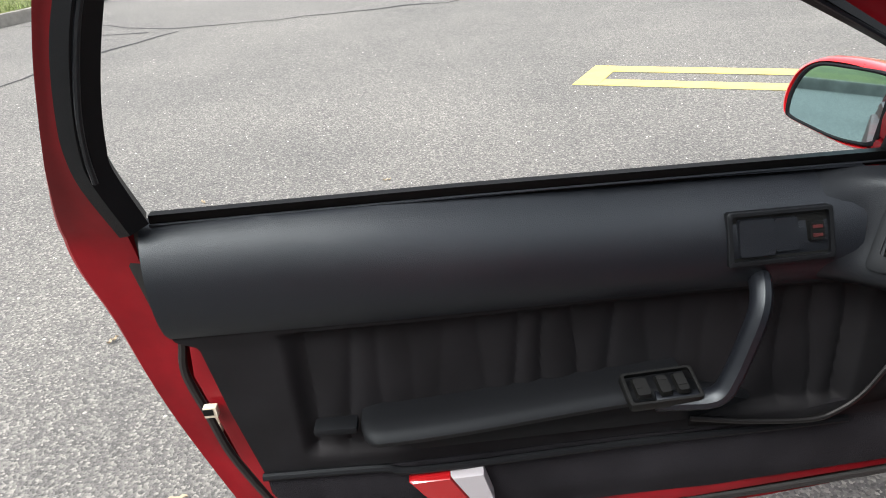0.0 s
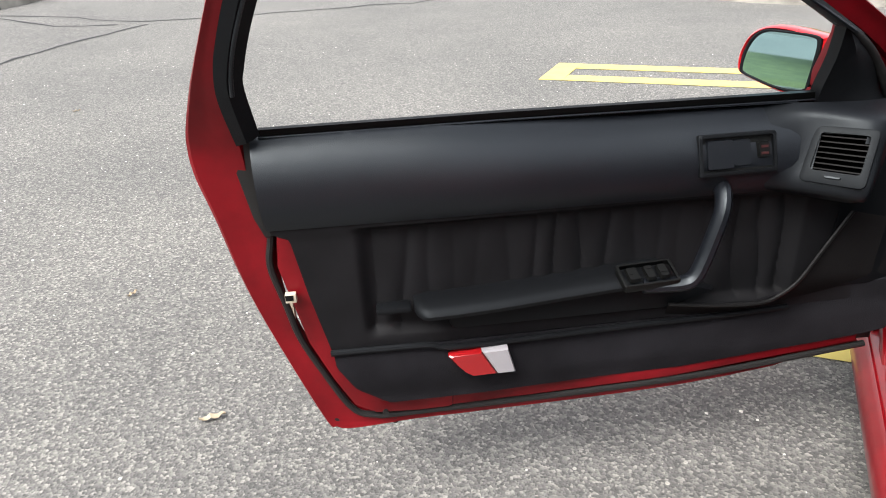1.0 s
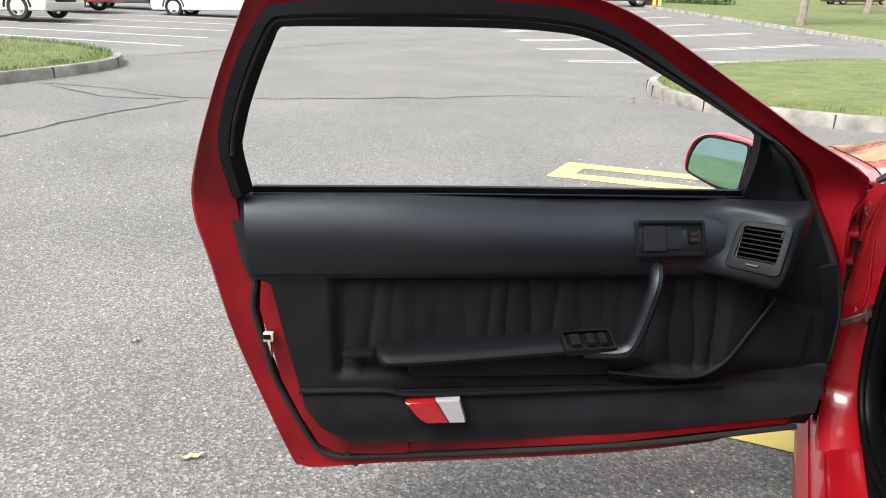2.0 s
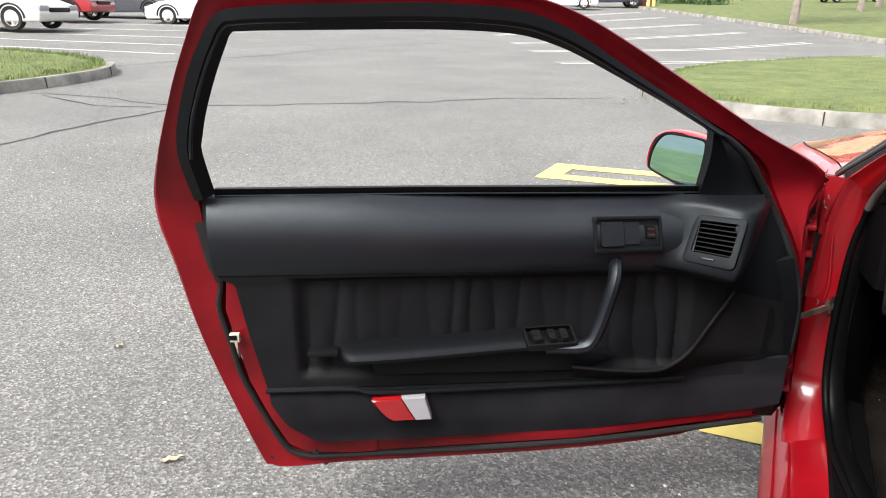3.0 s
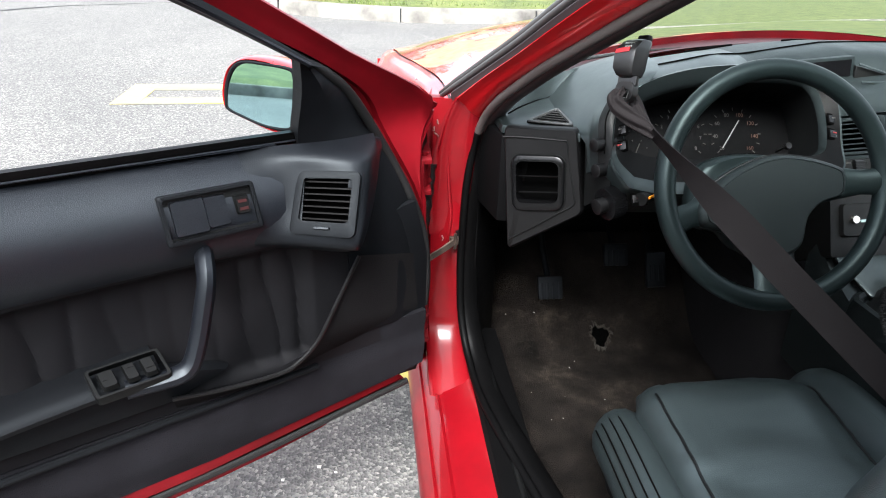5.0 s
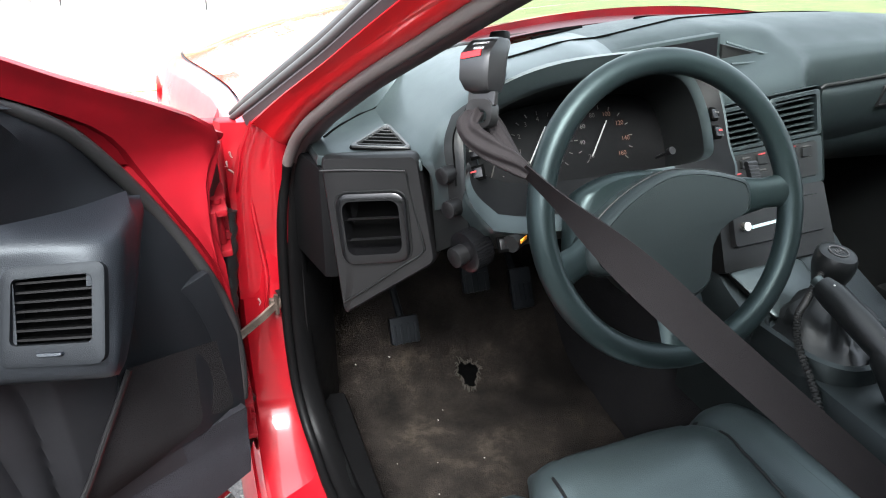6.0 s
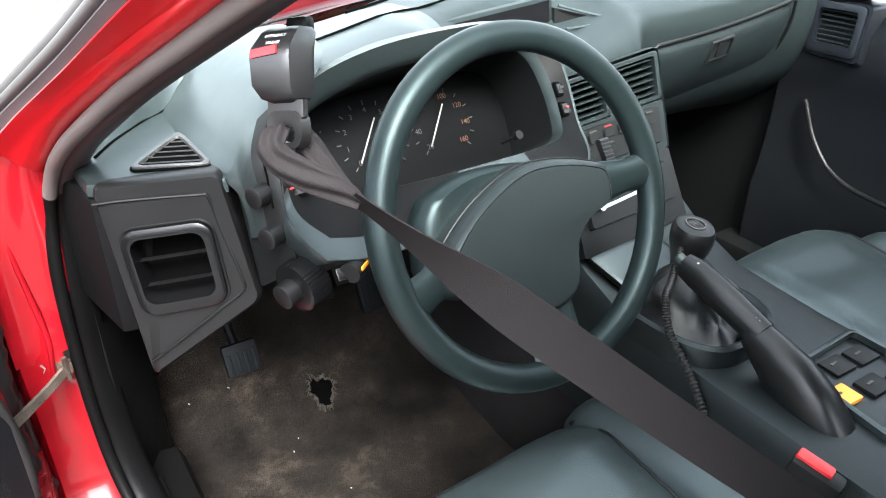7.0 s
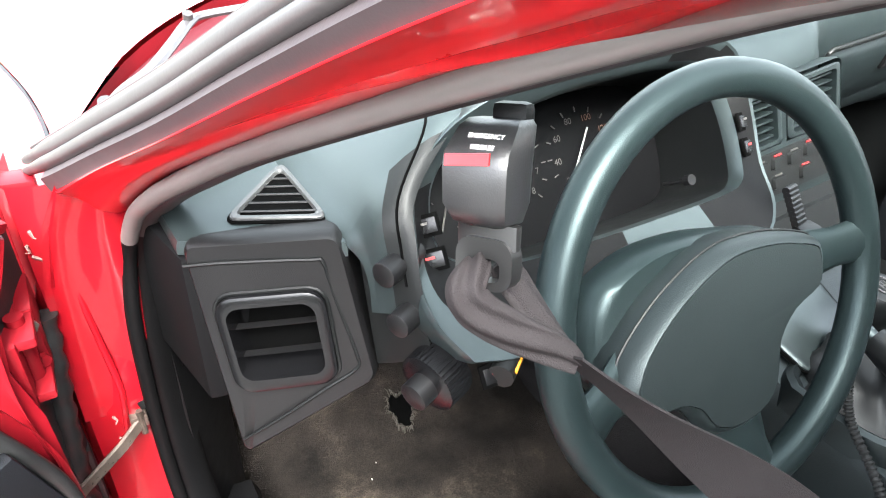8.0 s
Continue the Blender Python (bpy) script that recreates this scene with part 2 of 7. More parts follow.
def loft(bm, rings, closed=True, cap=True, loop=False):
    rows = [[bm.verts.new(p) for p in r] for r in rings]
    n = len(rows[0])
    pairs = list(zip(rows, rows[1:])) + ([(rows[-1], rows[0])] if loop else [])
    for a, b in pairs:
        for i in range(n if closed else n - 1):
            j = (i + 1) % n
            bm.faces.new((a[i], a[j], b[j], b[i]))
    if cap and closed and not loop:
        bm.faces.new(list(reversed(rows[0])))
        bm.faces.new(rows[-1])


def prism(bm, pts, vec, bev=0.0, seg=2):
    b2 = bmesh.new()
    vec = Vector(vec)
    loft(b2, [[Vector(p) for p in pts], [Vector(p) + vec for p in pts]])
    bmesh.ops.recalc_face_normals(b2, faces=b2.faces)
    if bev:
        es = [e for e in b2.edges if len(e.link_faces) == 2 and e.calc_face_angle() > 0.5]
        bmesh.ops.bevel(b2, geom=es, offset=bev, segments=seg, affect="EDGES", profile=0.6)
    join(bm, b2)


def smooth_path(pts, n=6):
    """Catmull-Rom through the points."""
    p = [Vector(q) for q in pts]
    p = [2 * p[0] - p[1]] + p + [2 * p[-1] - p[-2]]
    out = []
    for i in range(1, len(p) - 2):
        for k in range(n):
            t = k / n
            a, b, c, d = p[i - 1], p[i], p[i + 1], p[i + 2]
            out.append(0.5 * (2 * b + (c - a) * t + (2 * a - 5 * b + 4 * c - d) * t * t + (3 * b - a - 3 * c + d) * t ** 3))
    out.append(p[-2])
    return out


def tube(bm, path, r, n=10, up=(0, 0, 1), flat=1.0, cap=True, loop=False):
    """A tube along a path. r: a radius or one for each point; flat: the other half-axis over r, across up."""
    path = [Vector(p) for p in path]
    rings = []
    side = None
    for i, p in enumerate(path):
        a = path[i - 1] if i or loop else path[0]
        c = path[(i + 1) % len(path)] if i + 1 < len(path) or loop else path[-1]
        t = (c - a).normalized()
        if side is None:
            side = t.cross(Vector(up))
            if side.length < 1e-4:
                side = t.cross(Vector((1, 0, 0)))
        side = (side - t * side.dot(t)).normalized()
        o = t.cross(side)
        q = r[i] if isinstance(r, (list, tuple)) else r
        rings.append([p + side * (math.cos(2 * math.pi * k / n) * q) + o * (math.sin(2 * math.pi * k / n) * q * flat) for k in range(n)])
    loft(bm, rings, cap=cap, loop=loop)


def sweep(bm, path, section, side0, cap=True):
    """A fixed section (list of (a, b)) along a path; a runs along side0 made square to the path."""
    path = [Vector(p) for p in path]
    rings = []
    for i, p in enumerate(path):
        t = (path[min(i + 1, len(path) - 1)] - path[max(i - 1, 0)]).normalized()
        s = Vector(side0)
        s = (s - t * s.dot(t)).normalized()
        o = t.cross(s)
        rings.append([p + s * a + o * b for a, b in section])
    loft(bm, rings, cap=cap)


def quad_map(tl, tr, br, bl):
    tl, tr, br, bl = (Vector(p) for p in (tl, tr, br, bl))
    nrm = (tr - bl).cross(tl - br).normalized()

    def f(s, t, d=0.0):
        return bl.lerp(br, s).lerp(tl.lerp(tr, s), t) + nrm * d
    return f


def rr(s0, t0, s1, t1, rs, rt, n=4):
    out = []
    for cs, ct, a0 in ((s1 - rs, t1 - rt, 0), (s0 + rs, t1 - rt, 90), (s0 + rs, t0 + rt, 180), (s1 - rs, t0 + rt, 270)):
        for k in range(n + 1):
            a = radians(a0 + 90 * k / n)
            out.append((cs + rs * math.cos(a), ct + rt * math.sin(a)))
    return out


def ring_frame(bm, f, outer, inner, d0, d1, depth):
    """A raised frame on a quad map: outer and inner outlines, foot d0, crest d1, well depth."""
    mid = [((a[0] * 3 + b[0]) / 4, (a[1] * 3 + b[1]) / 4) for a, b in zip(outer, inner)]
    loft(bm, [[f(*p, d0) for p in outer], [f(*p, d1 - 0.0015) for p in outer], [f(*p, d1) for p in mid], [f(*p, d1) for p in inner], [f(*p, depth) for p in inner]], cap=False)


def grid(bm, f, nu, nv):
    rows = [[bm.verts.new(f(i / nu, j / nv)) for i in range(nu + 1)] for j in range(nv + 1)]
    for a, b in zip(rows, rows[1:]):
        for i in range(nu):
            bm.faces.new((a[i], a[i + 1], b[i + 1], b[i]))
    return rows


def part(name, bm, material, parent, label="", sharp=38, flip=True):
    if flip:
        bmesh.ops.recalc_face_normals(bm, faces=bm.faces)
    for f in bm.faces:
        f.smooth = True
    for e in bm.edges:
        if len(e.link_faces) == 2 and e.calc_face_angle(0) > radians(sharp):
            e.smooth = False
    me = bpy.data.meshes.new(name)
    bm.to_mesh(me)
    bm.free()
    me.materials.append(material)
    ob = new(name, me)
    ob.parent = parent
    if label:
        tagged(ob, label)
    return ob


def thing(name, label, category, m=None, group="", kind=""):
    ob = new(name)
    ob.empty_display_size = 0.1
    if m is not None:
        ob.matrix_basis = m
    return tagged(ob, label, category, group, kind)


def lerp_at(table, x):
    xs = sorted(table)
    return float(np.interp(x, xs, [table[k] for k in xs]))


def smoothstep(a, b, x):
    t = max(0.0, min(1.0, (x - a) / (b - a)))
    return t * t * (3 - 2 * t)


# ---------- ground ----------
def ground_z(x, y):
    h, f = max(0.0, -x - 2.5), max(0.0, y - 20)
    h = min(h, 30)
    return 0.04 * h * h / (h + 2) + 0.03 * min(f, 60) + 0.004 * max(0.0, min(y, 20) - 10)


def axis_steps():
    near = [i * 0.5 for i in range(-40, 121)]
    return [-900, -500, -250, -120, -70, -45, -30, -24] + near + [66, 75, 90, 120, 180, 300, 500, 900]


bm = bmesh.new()
_xs = [-900, -500, -250, -120, -70, -50, -40, -34] + [i * 0.5 for i in range(-60, 41)] + [24, 30, 45, 70, 120, 250, 500, 900]
_ys = axis_steps()
_rows = [[bm.verts.new((x, y, ground_z(x, y))) for x in _xs] for y in _ys]
for a, b in zip(_rows, _rows[1:]):
    for i in range(len(_xs) - 1):
        bm.faces.new((a[i], a[i + 1], b[i + 1], b[i]))
tagged(part("ground", bm, ASPHALT, None, flip=False), "worn grey asphalt car park with pale stone chips", "ground", kind="structure")


def strip(bm, path, width, lift=0.004, jitter=0.0, rnd=None):
    """A flat ribbon laid on the ground."""
    pts = []
    for a, b in zip(path, path[1:]):
        n = max(1, int((Vector(b) - Vector(a)).length / 0.25))
        pts += [Vector(a).lerp(Vector(b), k / n) for k in range(n)]
    pts.append(Vector(path[-1]))
    prev = None
    for i, p in enumerate(pts):
        t = (pts[min(i + 1, len(pts) - 1)] - pts[max(i - 1, 0)]).normalized()
        s = Vector((-t.y, t.x))
        j = rnd.uniform(-jitter, jitter) if rnd else 0
        w = width * (rnd.uniform(0.4, 1.3) if rnd else 1)
        q = p + s * j
        now = [bm.verts.new((*(q + s * w * k), ground_z(*(q + s * w * k)) + lift)) for k in (0.5, -0.5)]
        if prev:
            bm.faces.new((prev[0], prev[1], now[1], now[0]))
        prev = now


def marking(path, width, material, label):
    bm = bmesh.new()
    strip(bm, path, width)
    tagged(part("road_marking", bm, material, None), label, "road marking", kind="structure")


YL = "faded yellow hairpin parking line painted on asphalt"
# hairpin stall line ahead of the car: two legs joined by a closed end
bm = bmesh.new()
strip(bm, [(-2.44, 3.345), (9.0, 3.62)], 0.16)
strip(bm, [(-2.44, 3.715), (9.0, 4.02)], 0.16, 0.0045)
prism(bm, [(-2.56, 3.265, 0.002), (-2.39, 3.268, 0.002), (-2.38, 3.80, 0.002), (-2.55, 3.80, 0.002)], (0, 0, 0.0035))
tagged(part("road_marking", bm, PAINT_YELLOW, None), YL, "road marking", kind="structure")
bm = bmesh.new()
strip(bm, [(-1.03, 0.33), (9.0, 0.60)], 0.12)
strip(bm, [(-1.02, 0.78), (9.0, 1.05)], 0.12, 0.0045)
tagged(part("road_marking", bm, PAINT_YELLOW, None), YL, "road marking", kind="structure")
WL = "faded white parking bay line on asphalt"
for a, b in (((-5.35, 13.2), (1.4, 18.9)), ((-6.9, 15.9), (-0.5, 23.2)), ((-8.4, 18.6), (-2.7, 27.9)), ((-10.1, 21.5), (-4.9, 32.3)), ((-11.8, 24.6), (-7.1, 37.1)), ((-13.5, 27.8), (-9.3, 42))):
    marking([a, b], 0.12, PAINT_WHITE, WL)
    a2, b2 = (a[0] - 0.22, a[1] + 0.28), (b[0] - 0.22, b[1] + 0.28)
    marking([a2, b2], 0.09, PAINT_WHITE, WL)
for a, b in (((-12.5, 9.5), (-24, 5.9)), ((-13.7, 11.5), (-26, 6.6)), ((-15.1, 13.8), (-27, 7.6)), ((-16.6, 16.4), (-28, 9.6)), ((-18.2, 19.3), (-29, 12))):
    marking([a, b], 0.13, PAINT_WHITE, WL)
_r = random.Random(4)
for path in ([(-4.6, -0.6), (-6.9, 1.9), (-7.1, 2.9), (-7.25, 4.35)], [(-9.5, 4.14), (-9.32, 4.32), (-8.64, 4.42), (-7.77, 4.4), (-7.42, 4.49), (-7.05, 4.76), (-6.73, 4.96), (-6.32, 5.4), (-5.93, 5.81), (-5.51, 6.2), (-5.1, 6.51), (-4.77, 7.01), (-4.33, 7.54), (-3.79, 7.86), (-3.12, 8.33)],
             [(-11.4, 6.9), (-11.4, 8.2), (-11.35, 9.3), (-11.0, 10.4), (-10.9, 13.0), (-10.1, 16.9)], [(-9.3, 4.1), (-8.1, 3.9), (-7.5, 4.2)]):
    bm = bmesh.new()
    strip(bm, path, 0.05, 0.003, 0.05, _r)
    tagged(part("ground_crack", bm, CRACK, None), "thin dark crack running across the asphalt", "crack", kind="structure")


def kerbed_island(name, outline, height, label):
    """A raised lawn within a concrete kerb that follows the outline."""
    pts = smooth_path([(x, y, 0) for x, y in outline + outline[:1]], 5)[:-1]
    n = len(pts)
    area = sum(a.x * b.y - a.y * b.x for a, b in zip(pts, pts[1:] + pts[:1]))
    if area < 0:
        pts.reverse()
    nor = []
    for i, p in enumerate(pts):
        t = (pts[(i + 1) % n] - pts[i - 1]).normalized()
        nor.append(Vector((-t.y, t.x, 0)))

    def ring(inset, lift):
        return [Vector((*(p + k * inset).xy, ground_z(p.x, p.y) + lift)) for p, k in zip(pts, nor)]
    bm = bmesh.new()
    loft(bm, [ring(0, -0.05), ring(0.012, height - 0.03), ring(0.03, height), ring(0.14, height), ring(0.16, height - 0.06)], cap=False)
    kerb = part("kerb", bm, CONCRETE, None, "weathered grey concrete kerb")
    tagged(kerb, "weathered grey concrete kerb round a lawn", "kerb", kind="structure")
    run, last = 0.0, -9.0
    for i in range(n):
        a, b = pts[i], pts[(i + 1) % n]
        steps = max(1, int((b - a).length / .05))
        for q in range(steps):
            run += (b - a).length / steps
            if run - last > 1.5 and -12 < a.x < 6 and 3 < a.y < 20:
                last = run
                p = a.lerp(b, q / steps)
                w = nor[i]
                bm = bmesh.new()
                box(bm, Vector((*(p + w * .07).xy, ground_z(p.x, p.y) + height / 2 - .005)), (.012, .146, height + .004), 0, Matrix.Rotation(math.atan2(w.y, w.x) - math.pi / 2, 3, "Z"))
                part("kerb_joint", bm, CRACK, kerb)
    bm = bmesh.new()
    cen = sum(pts, Vector()) / n
    inner = ring(0.15, height - 0.01)
    rings = [inner]
    for k in (0.9, 0.75, 0.55, 0.3):
        rings.append([Vector((*(cen.lerp(q, k)).xy, 0)) for q in inner])
    for r in rings[1:]:
        for q in r:
            q.z = ground_z(q.x, q.y) + height + 0.04
    loft(bm, rings, cap=False)
    bm.faces.new([bm.verts.new(q) for q in rings[-1]])
    tagged(part(name, bm, LAWN, None), label, "lawn", kind="structure")
    return pts, nor, inner


ISLAND_L = [(-9.0, -9), (-9.35, 1.0), (-9.7, 3.8), (-10.0, 5.4), (-10.5, 6.3), (-11.4, 6.9), (-12.8, 7.2), (-15, 6.8), (-16.0, 5.5), (-15.2, -9)]
ISLAND_R = [(-2.8, 8.7), (-2.3, 7.8), (-1.77, 7.3), (-0.9, 6.9), (0.2, 6.75), (3, 6.85), (14, 7.4), (16, 12), (13, 20), (1, 16.6), (-1.5, 14.6), (-2.6, 13.0), (-3.0, 11), (-3.05, 9.7)]
ISLAND_F = [(1.4, 23.0), (-4, 35.8), (-10.7, 47.8), (-15, 58), (-22, 85), (20, 100), (60, 90), (60, 30), (20, 21), (6, 20)]
island_l = kerbed_island("lawn", ISLAND_L, 0.14, "green clover lawn on a kerbed traffic island")
island_r = kerbed_island("lawn", ISLAND_R, 0.15, "mown green lawn behind a broken concrete kerb")
island_f = kerbed_island("lawn", ISLAND_F, 0.15, "wide mown lawn sloping up towards trees")


def inside(poly, x, y):
    c = False
    for (x1, y1), (x2, y2) in zip(poly, poly[1:] + poly[:1]):
        if (y1 > y) != (y2 > y) and x < (x2 - x1) * (y - y1) / (y2 - y1) + x1:
            c = not c
    return c


def grass(outline, box_, count, height, lift, seed, tint=BLADE):
    """Many separate blades on a lawn."""
    r = random.Random(seed)
    poly = [(p.x, p.y) for p in outline]
    verts, faces = [], []
    while len(faces) < count:
        x, y = r.uniform(box_[0], box_[2]), r.uniform(box_[1], box_[3])
        if not inside(poly, x, y):
            continue
        z = ground_z(x, y) + lift
        a, hgt, w = r.uniform(0, 6.28), height * r.uniform(0.5, 1.3), 0.007
        dx, dy = math.cos(a) * w, math.sin(a) * w
        lx, ly = r.uniform(-0.5, 0.5) * hgt, r.uniform(-0.5, 0.5) * hgt
        k = len(verts)
        verts += [(x - dx, y - dy, z), (x + dx, y + dy, z), (x + lx, y + ly, z + hgt)]
        faces.append((k, k + 1, k + 2))
    me = bpy.data.meshes.new("grass")
    me.from_pydata(verts, [], faces)
    me.materials.append(tint)
    ob = new("grass", me)
    tagged(ob, "short uneven green grass blades growing on the lawn", "grass", kind="stuff")


grass(island_l[2], (-14, 2.5, -9.5, 7.2), 14000, 0.07, 0.14, 1)
grass(island_r[2], (-3, 7, 5, 17), 30000, 0.05, 0.15, 2)

# unseen hedge-shaped sheet added behind the car to hold back low light
bm = bmesh.new()
grid(bm, lambda a, b: Vector((-16 + 34 * a, -9 + .25 * noise.noise(Vector((a * 60, b * 9, 2))) + .12 * noise.noise(Vector((a * 200, b * 30, 5))) - 1.2 * max(0, b - .93) / .07, 4.4 * min(1, b / .93) + .18 * noise.noise(Vector((a * 90, 3, 1))))), 220, 28)
w_ = part("wall_south", bm, surface("blocker_green", (0.050, 0.075, 0.026), 0.8, grain=14, bump=1.0, vary=0.5, wear=3, depth=0.05), None)
tagged(w_, "unseen green light blocker standing behind the car", "hedge", kind="structure")


# ---------- the red sports car ----------
car = thing("sports_car", "red two-door sports car parked with its driver's door wide open", "car")

# door, in its own frame: x along the door away from the hinge, y towards the cabin, z up
DOOR_AT, DOOR_TURN = (-0.728, -0.135), 208.2
LEAN = 0.48  # the window frame leans in towards the cabin above the belt line
D_WIN = [(1.284, .881), (1.287, .966), (1.279, .998), (1.259, 1.049), (1.231, 1.106), (1.205, 1.152), (1.192, 1.172), (1.175, 1.175), (1.106, 1.176), (.926, 1.176), (.837, 1.174), (.774, 1.170), (.727, 1.164), (.679, 1.150), (.628, 1.129), (.540, 1.085), (.446, 1.036), (.358, .987), (.345, .866)]
D_SEAL = [(1.322, .868), (1.328, .948), (1.321, .997), (1.305, 1.042), (1.274, 1.108), (1.243, 1.158), (1.210, 1.199), (1.179, 1.209), (1.097, 1.214), (.920, 1.216), (.847, 1.214), (.768, 1.208), (.714, 1.197), (.666, 1.179), (.615, 1.152), (.525, 1.098), (.418, 1.036), (.316, .974), (.230, .908)]
D_OUT = [(1.402, .880), (1.372, .960), (1.350, 1.008), (1.332, 1.045), (1.303, 1.103), (1.268, 1.165), (1.232, 1.224), (1.196, 1.239), (1.095, 1.242), (.920, 1.244), (.846, 1.241), (.759, 1.232), (.695, 1.219), (.634, 1.197), (.580, 1.171), (.495, 1.124), (.388, 1.062), (.258, .988), (.074, .886)]
F_OUT = [(.14, .322), (.527, .274), (.924, .257), (1.071, .253), (1.205, .243), (1.241, .250), (1.260, .270), (1.327, .465), (1.367, .602), (1.396, .752), (1.406, .822)]
F_IN = [(.15, .335), (.527, .290), (.924, .275), (1.071, .273), (1.165, .276), (1.206, .298), (1.226, .335), (1.284, .474), (1.310, .59), (1.307, .70), (1.318, .775)]



def lean(u, z):
    """How far the upper door stands in towards the cabin, more at its rear end."""
    return LEAN * max(0.0, z - .862) + (.05 * smoothstep(.4, 1.1, u) - .025) * smoothstep(.70, .88, z)


def ring_at(pts, w):
    return [Vector((u, w + lean(u, z), z)) for u, z in smooth_path_2d(pts)]


def smooth_path_2d(pts):
    return [(p.x, p.y) for p in smooth_path([(a, b, 0) for a, b in pts], 4)]


bm = bmesh.new()
FRONT_IN = [(.154, .812), (.112, .720), (.092, .645), (.088, .560)]
FRONT_OUT = [(.092, .815), (.106, .74), (.100, .66), (.095, .58)]
# one red flange round the back, the bottom and the window frame, with a raised lip
def flange(k, w):
    ring_ = ring_at([(a[0] * (1 - k) + b[0] * k, a[1] * (1 - k) + b[1] * k) for a, b in zip(F_IN + D_SEAL[:-2] + [(.304, .974), (.206, .905)] + FRONT_IN, F_OUT + D_OUT + FRONT_OUT)], w)
    return [p + Vector((0, -.020 * (1 - smoothstep(.22, .36, p.x)), 0)) for p in ring_]


loft(bm, [flange(-.15, -.075), flange(0, -.050), flange(.40, -.051), flange(.66, -.0515), flange(.76, -.0503), flange(.93, -.0500), flange(1.0, -.055), flange(1.0, -.088), flange(.6, -.110), flange(.3, -.100)], closed=False, cap=False)
# front end of the skin, towards the hinges
skin = bmesh.new()
prism(skin, [(u, -0.125, z) for u, z in [(1.26, .80), (1.24, .45), (1.16, .29), (.924, .27), (.527, .28), (.16, .325), (.125, .36), (.10, .5), (.085, .60), (.088, .70), (.098, .755), (.088, .80), (.070, .83), (.056, .858), (.316, .858), (.316, .84)]], (0, 0.047, 0), 0.006)
prism(skin, [(u, -0.125, z) for u, z in [(.056, .860), (.052, .869), (.237, .953), (.318, .984), (.312, .96), (.312, .860)]], (0, 0.047, 0), 0.004)
for v in skin.verts:
    v.co.y += lean(v.co.x, v.co.z)
join(bm, skin)
# inner jamb
prism(bm, [(u, -0.10, z) for u, z in [(1.285, .832), (1.292, .70), (1.300, .63), (1.283, .55), (1.267, .47), (1.231, .38), (1.196, .312), (1.155, .288), (1.07, .284), (1.0, .286), (1.0, .832)]], (0, 0.066, 0), 0.012)
prism(bm, [(u, -0.10, z) for u, z in [(1.0, .286), (.56, .302), (.17, .348), (.16, .42), (.20, .5), (.24, .74), (.30, .832), (1.0, .832)]], (0, 0.016, 0), 0.006)
prism(bm, [(u, -0.10, z) for u, z in [(1.02, .285), (.56, .302), (.17, .348), (.17, .378), (.56, .340), (1.02, .322)]], (0, 0.058, 0), 0.005)
door = part("door", bm, RED_DEEP_SHADE, car, "red car door standing wide open")
door.matrix_basis = pose(*DOOR_AT, 0, 0, 0, DOOR_TURN)

bm = bmesh.new()
D_W, D_S = D_WIN[:-1], D_SEAL[:-1]
loft(bm, [ring_at([(a[0] * .3 + b[0] * .7, a[1] * .3 + b[1] * .7) for a, b in zip(D_W, D_S)], -0.10), ring_at([(a[0] * .75 + b[0] * .25, a[1] * .75 + b[1] * .25) for a, b in zip(D_W, D_S)], -0.056), ring_at(D_W, -0.044), ring_at([(a[0] * .5 + b[0] * .5, a[1] * .5 + b[1] * .5) for a, b in zip(D_W, D_S)], -0.024), ring_at(D_S, -0.032), ring_at(D_S, -0.055)], closed=False, cap=False)
part("window_seal", bm, VINYL_MATT, door, "black rubber window surround")
bm = bmesh.new()
mid = [(a[0] * .62 + b[0] * .38, -0.027 + lean(*a), a[1] * .62 + b[1] * .38) for a, b in zip(D_WIN, D_SEAL)]
tube(bm, smooth_path(mid[1:-1], 4), 0.0035, 8)
part("seal_lip", bm, VINYL, door)
# narrow seal along the lower jamb
bm = bmesh.new()
tube(bm, smooth_path([(1.320, -.045, .85), (1.309, -.045, .76), (1.302, -.045, .70), (1.304, -.045, .68), (1.312, -.045, .63), (1.296, -.045, .55), (1.280, -.045, .474), (1.244, -.045, .385), (1.203, -.045, .302), (1.160, -.045, .279), (1.071, -.045, .277), (.56, -.045, .294), (.15, -.045, .338)], 6), 0.0065, 8)
part("door_seal", bm, RUBBER, door, "thin black door seal")
bm = bmesh.new()
tube(bm, [(1.200, -.085, .242), (1.15, -.080, .247), (.924, -.080, .252), (.527, -.080, .268), (.16, -.080, .316)], 0.0032, 8)
part("sill_strip", bm, RUBBER, door, "black rubber lower door edge")
# sail trim in front of the glass
bm = bmesh.new()
S_EDGE = [(.358, .995), (.300, .959), (.244, .910), (.178, .812), (.136, .720), (.110, .645), (.102, .580), (.102, .530), (.106, .492)]
S_BACK = [(.358, .999), (.345, .935), (.338, .84), (.300, .80), (.280, .72), (.275, .65), (.278, .58), (.284, .53), (.288, .492)]
se, sb = smooth_path_2d(S_EDGE), smooth_path_2d(S_BACK)
loft(bm, [[Vector((u, w + lean(u, z), z)) for u, z in row] for w, row in ((-.085, se), (-.062, se), (-.053, [(u * .93 + v * .07, z * .93 + q * .07) for (u, z), (v, q) in zip(se, sb)]), (-.034, [(u * .6 + v * .4, z * .6 + q * .4) for (u, z), (v, q) in zip(se, sb)]), (-.030, sb), (-.06, sb))], closed=False, cap=False)
part("sail_trim", bm, VINYL_MATT, door, "black triangular trim at the mirror")
bm = bmesh.new()
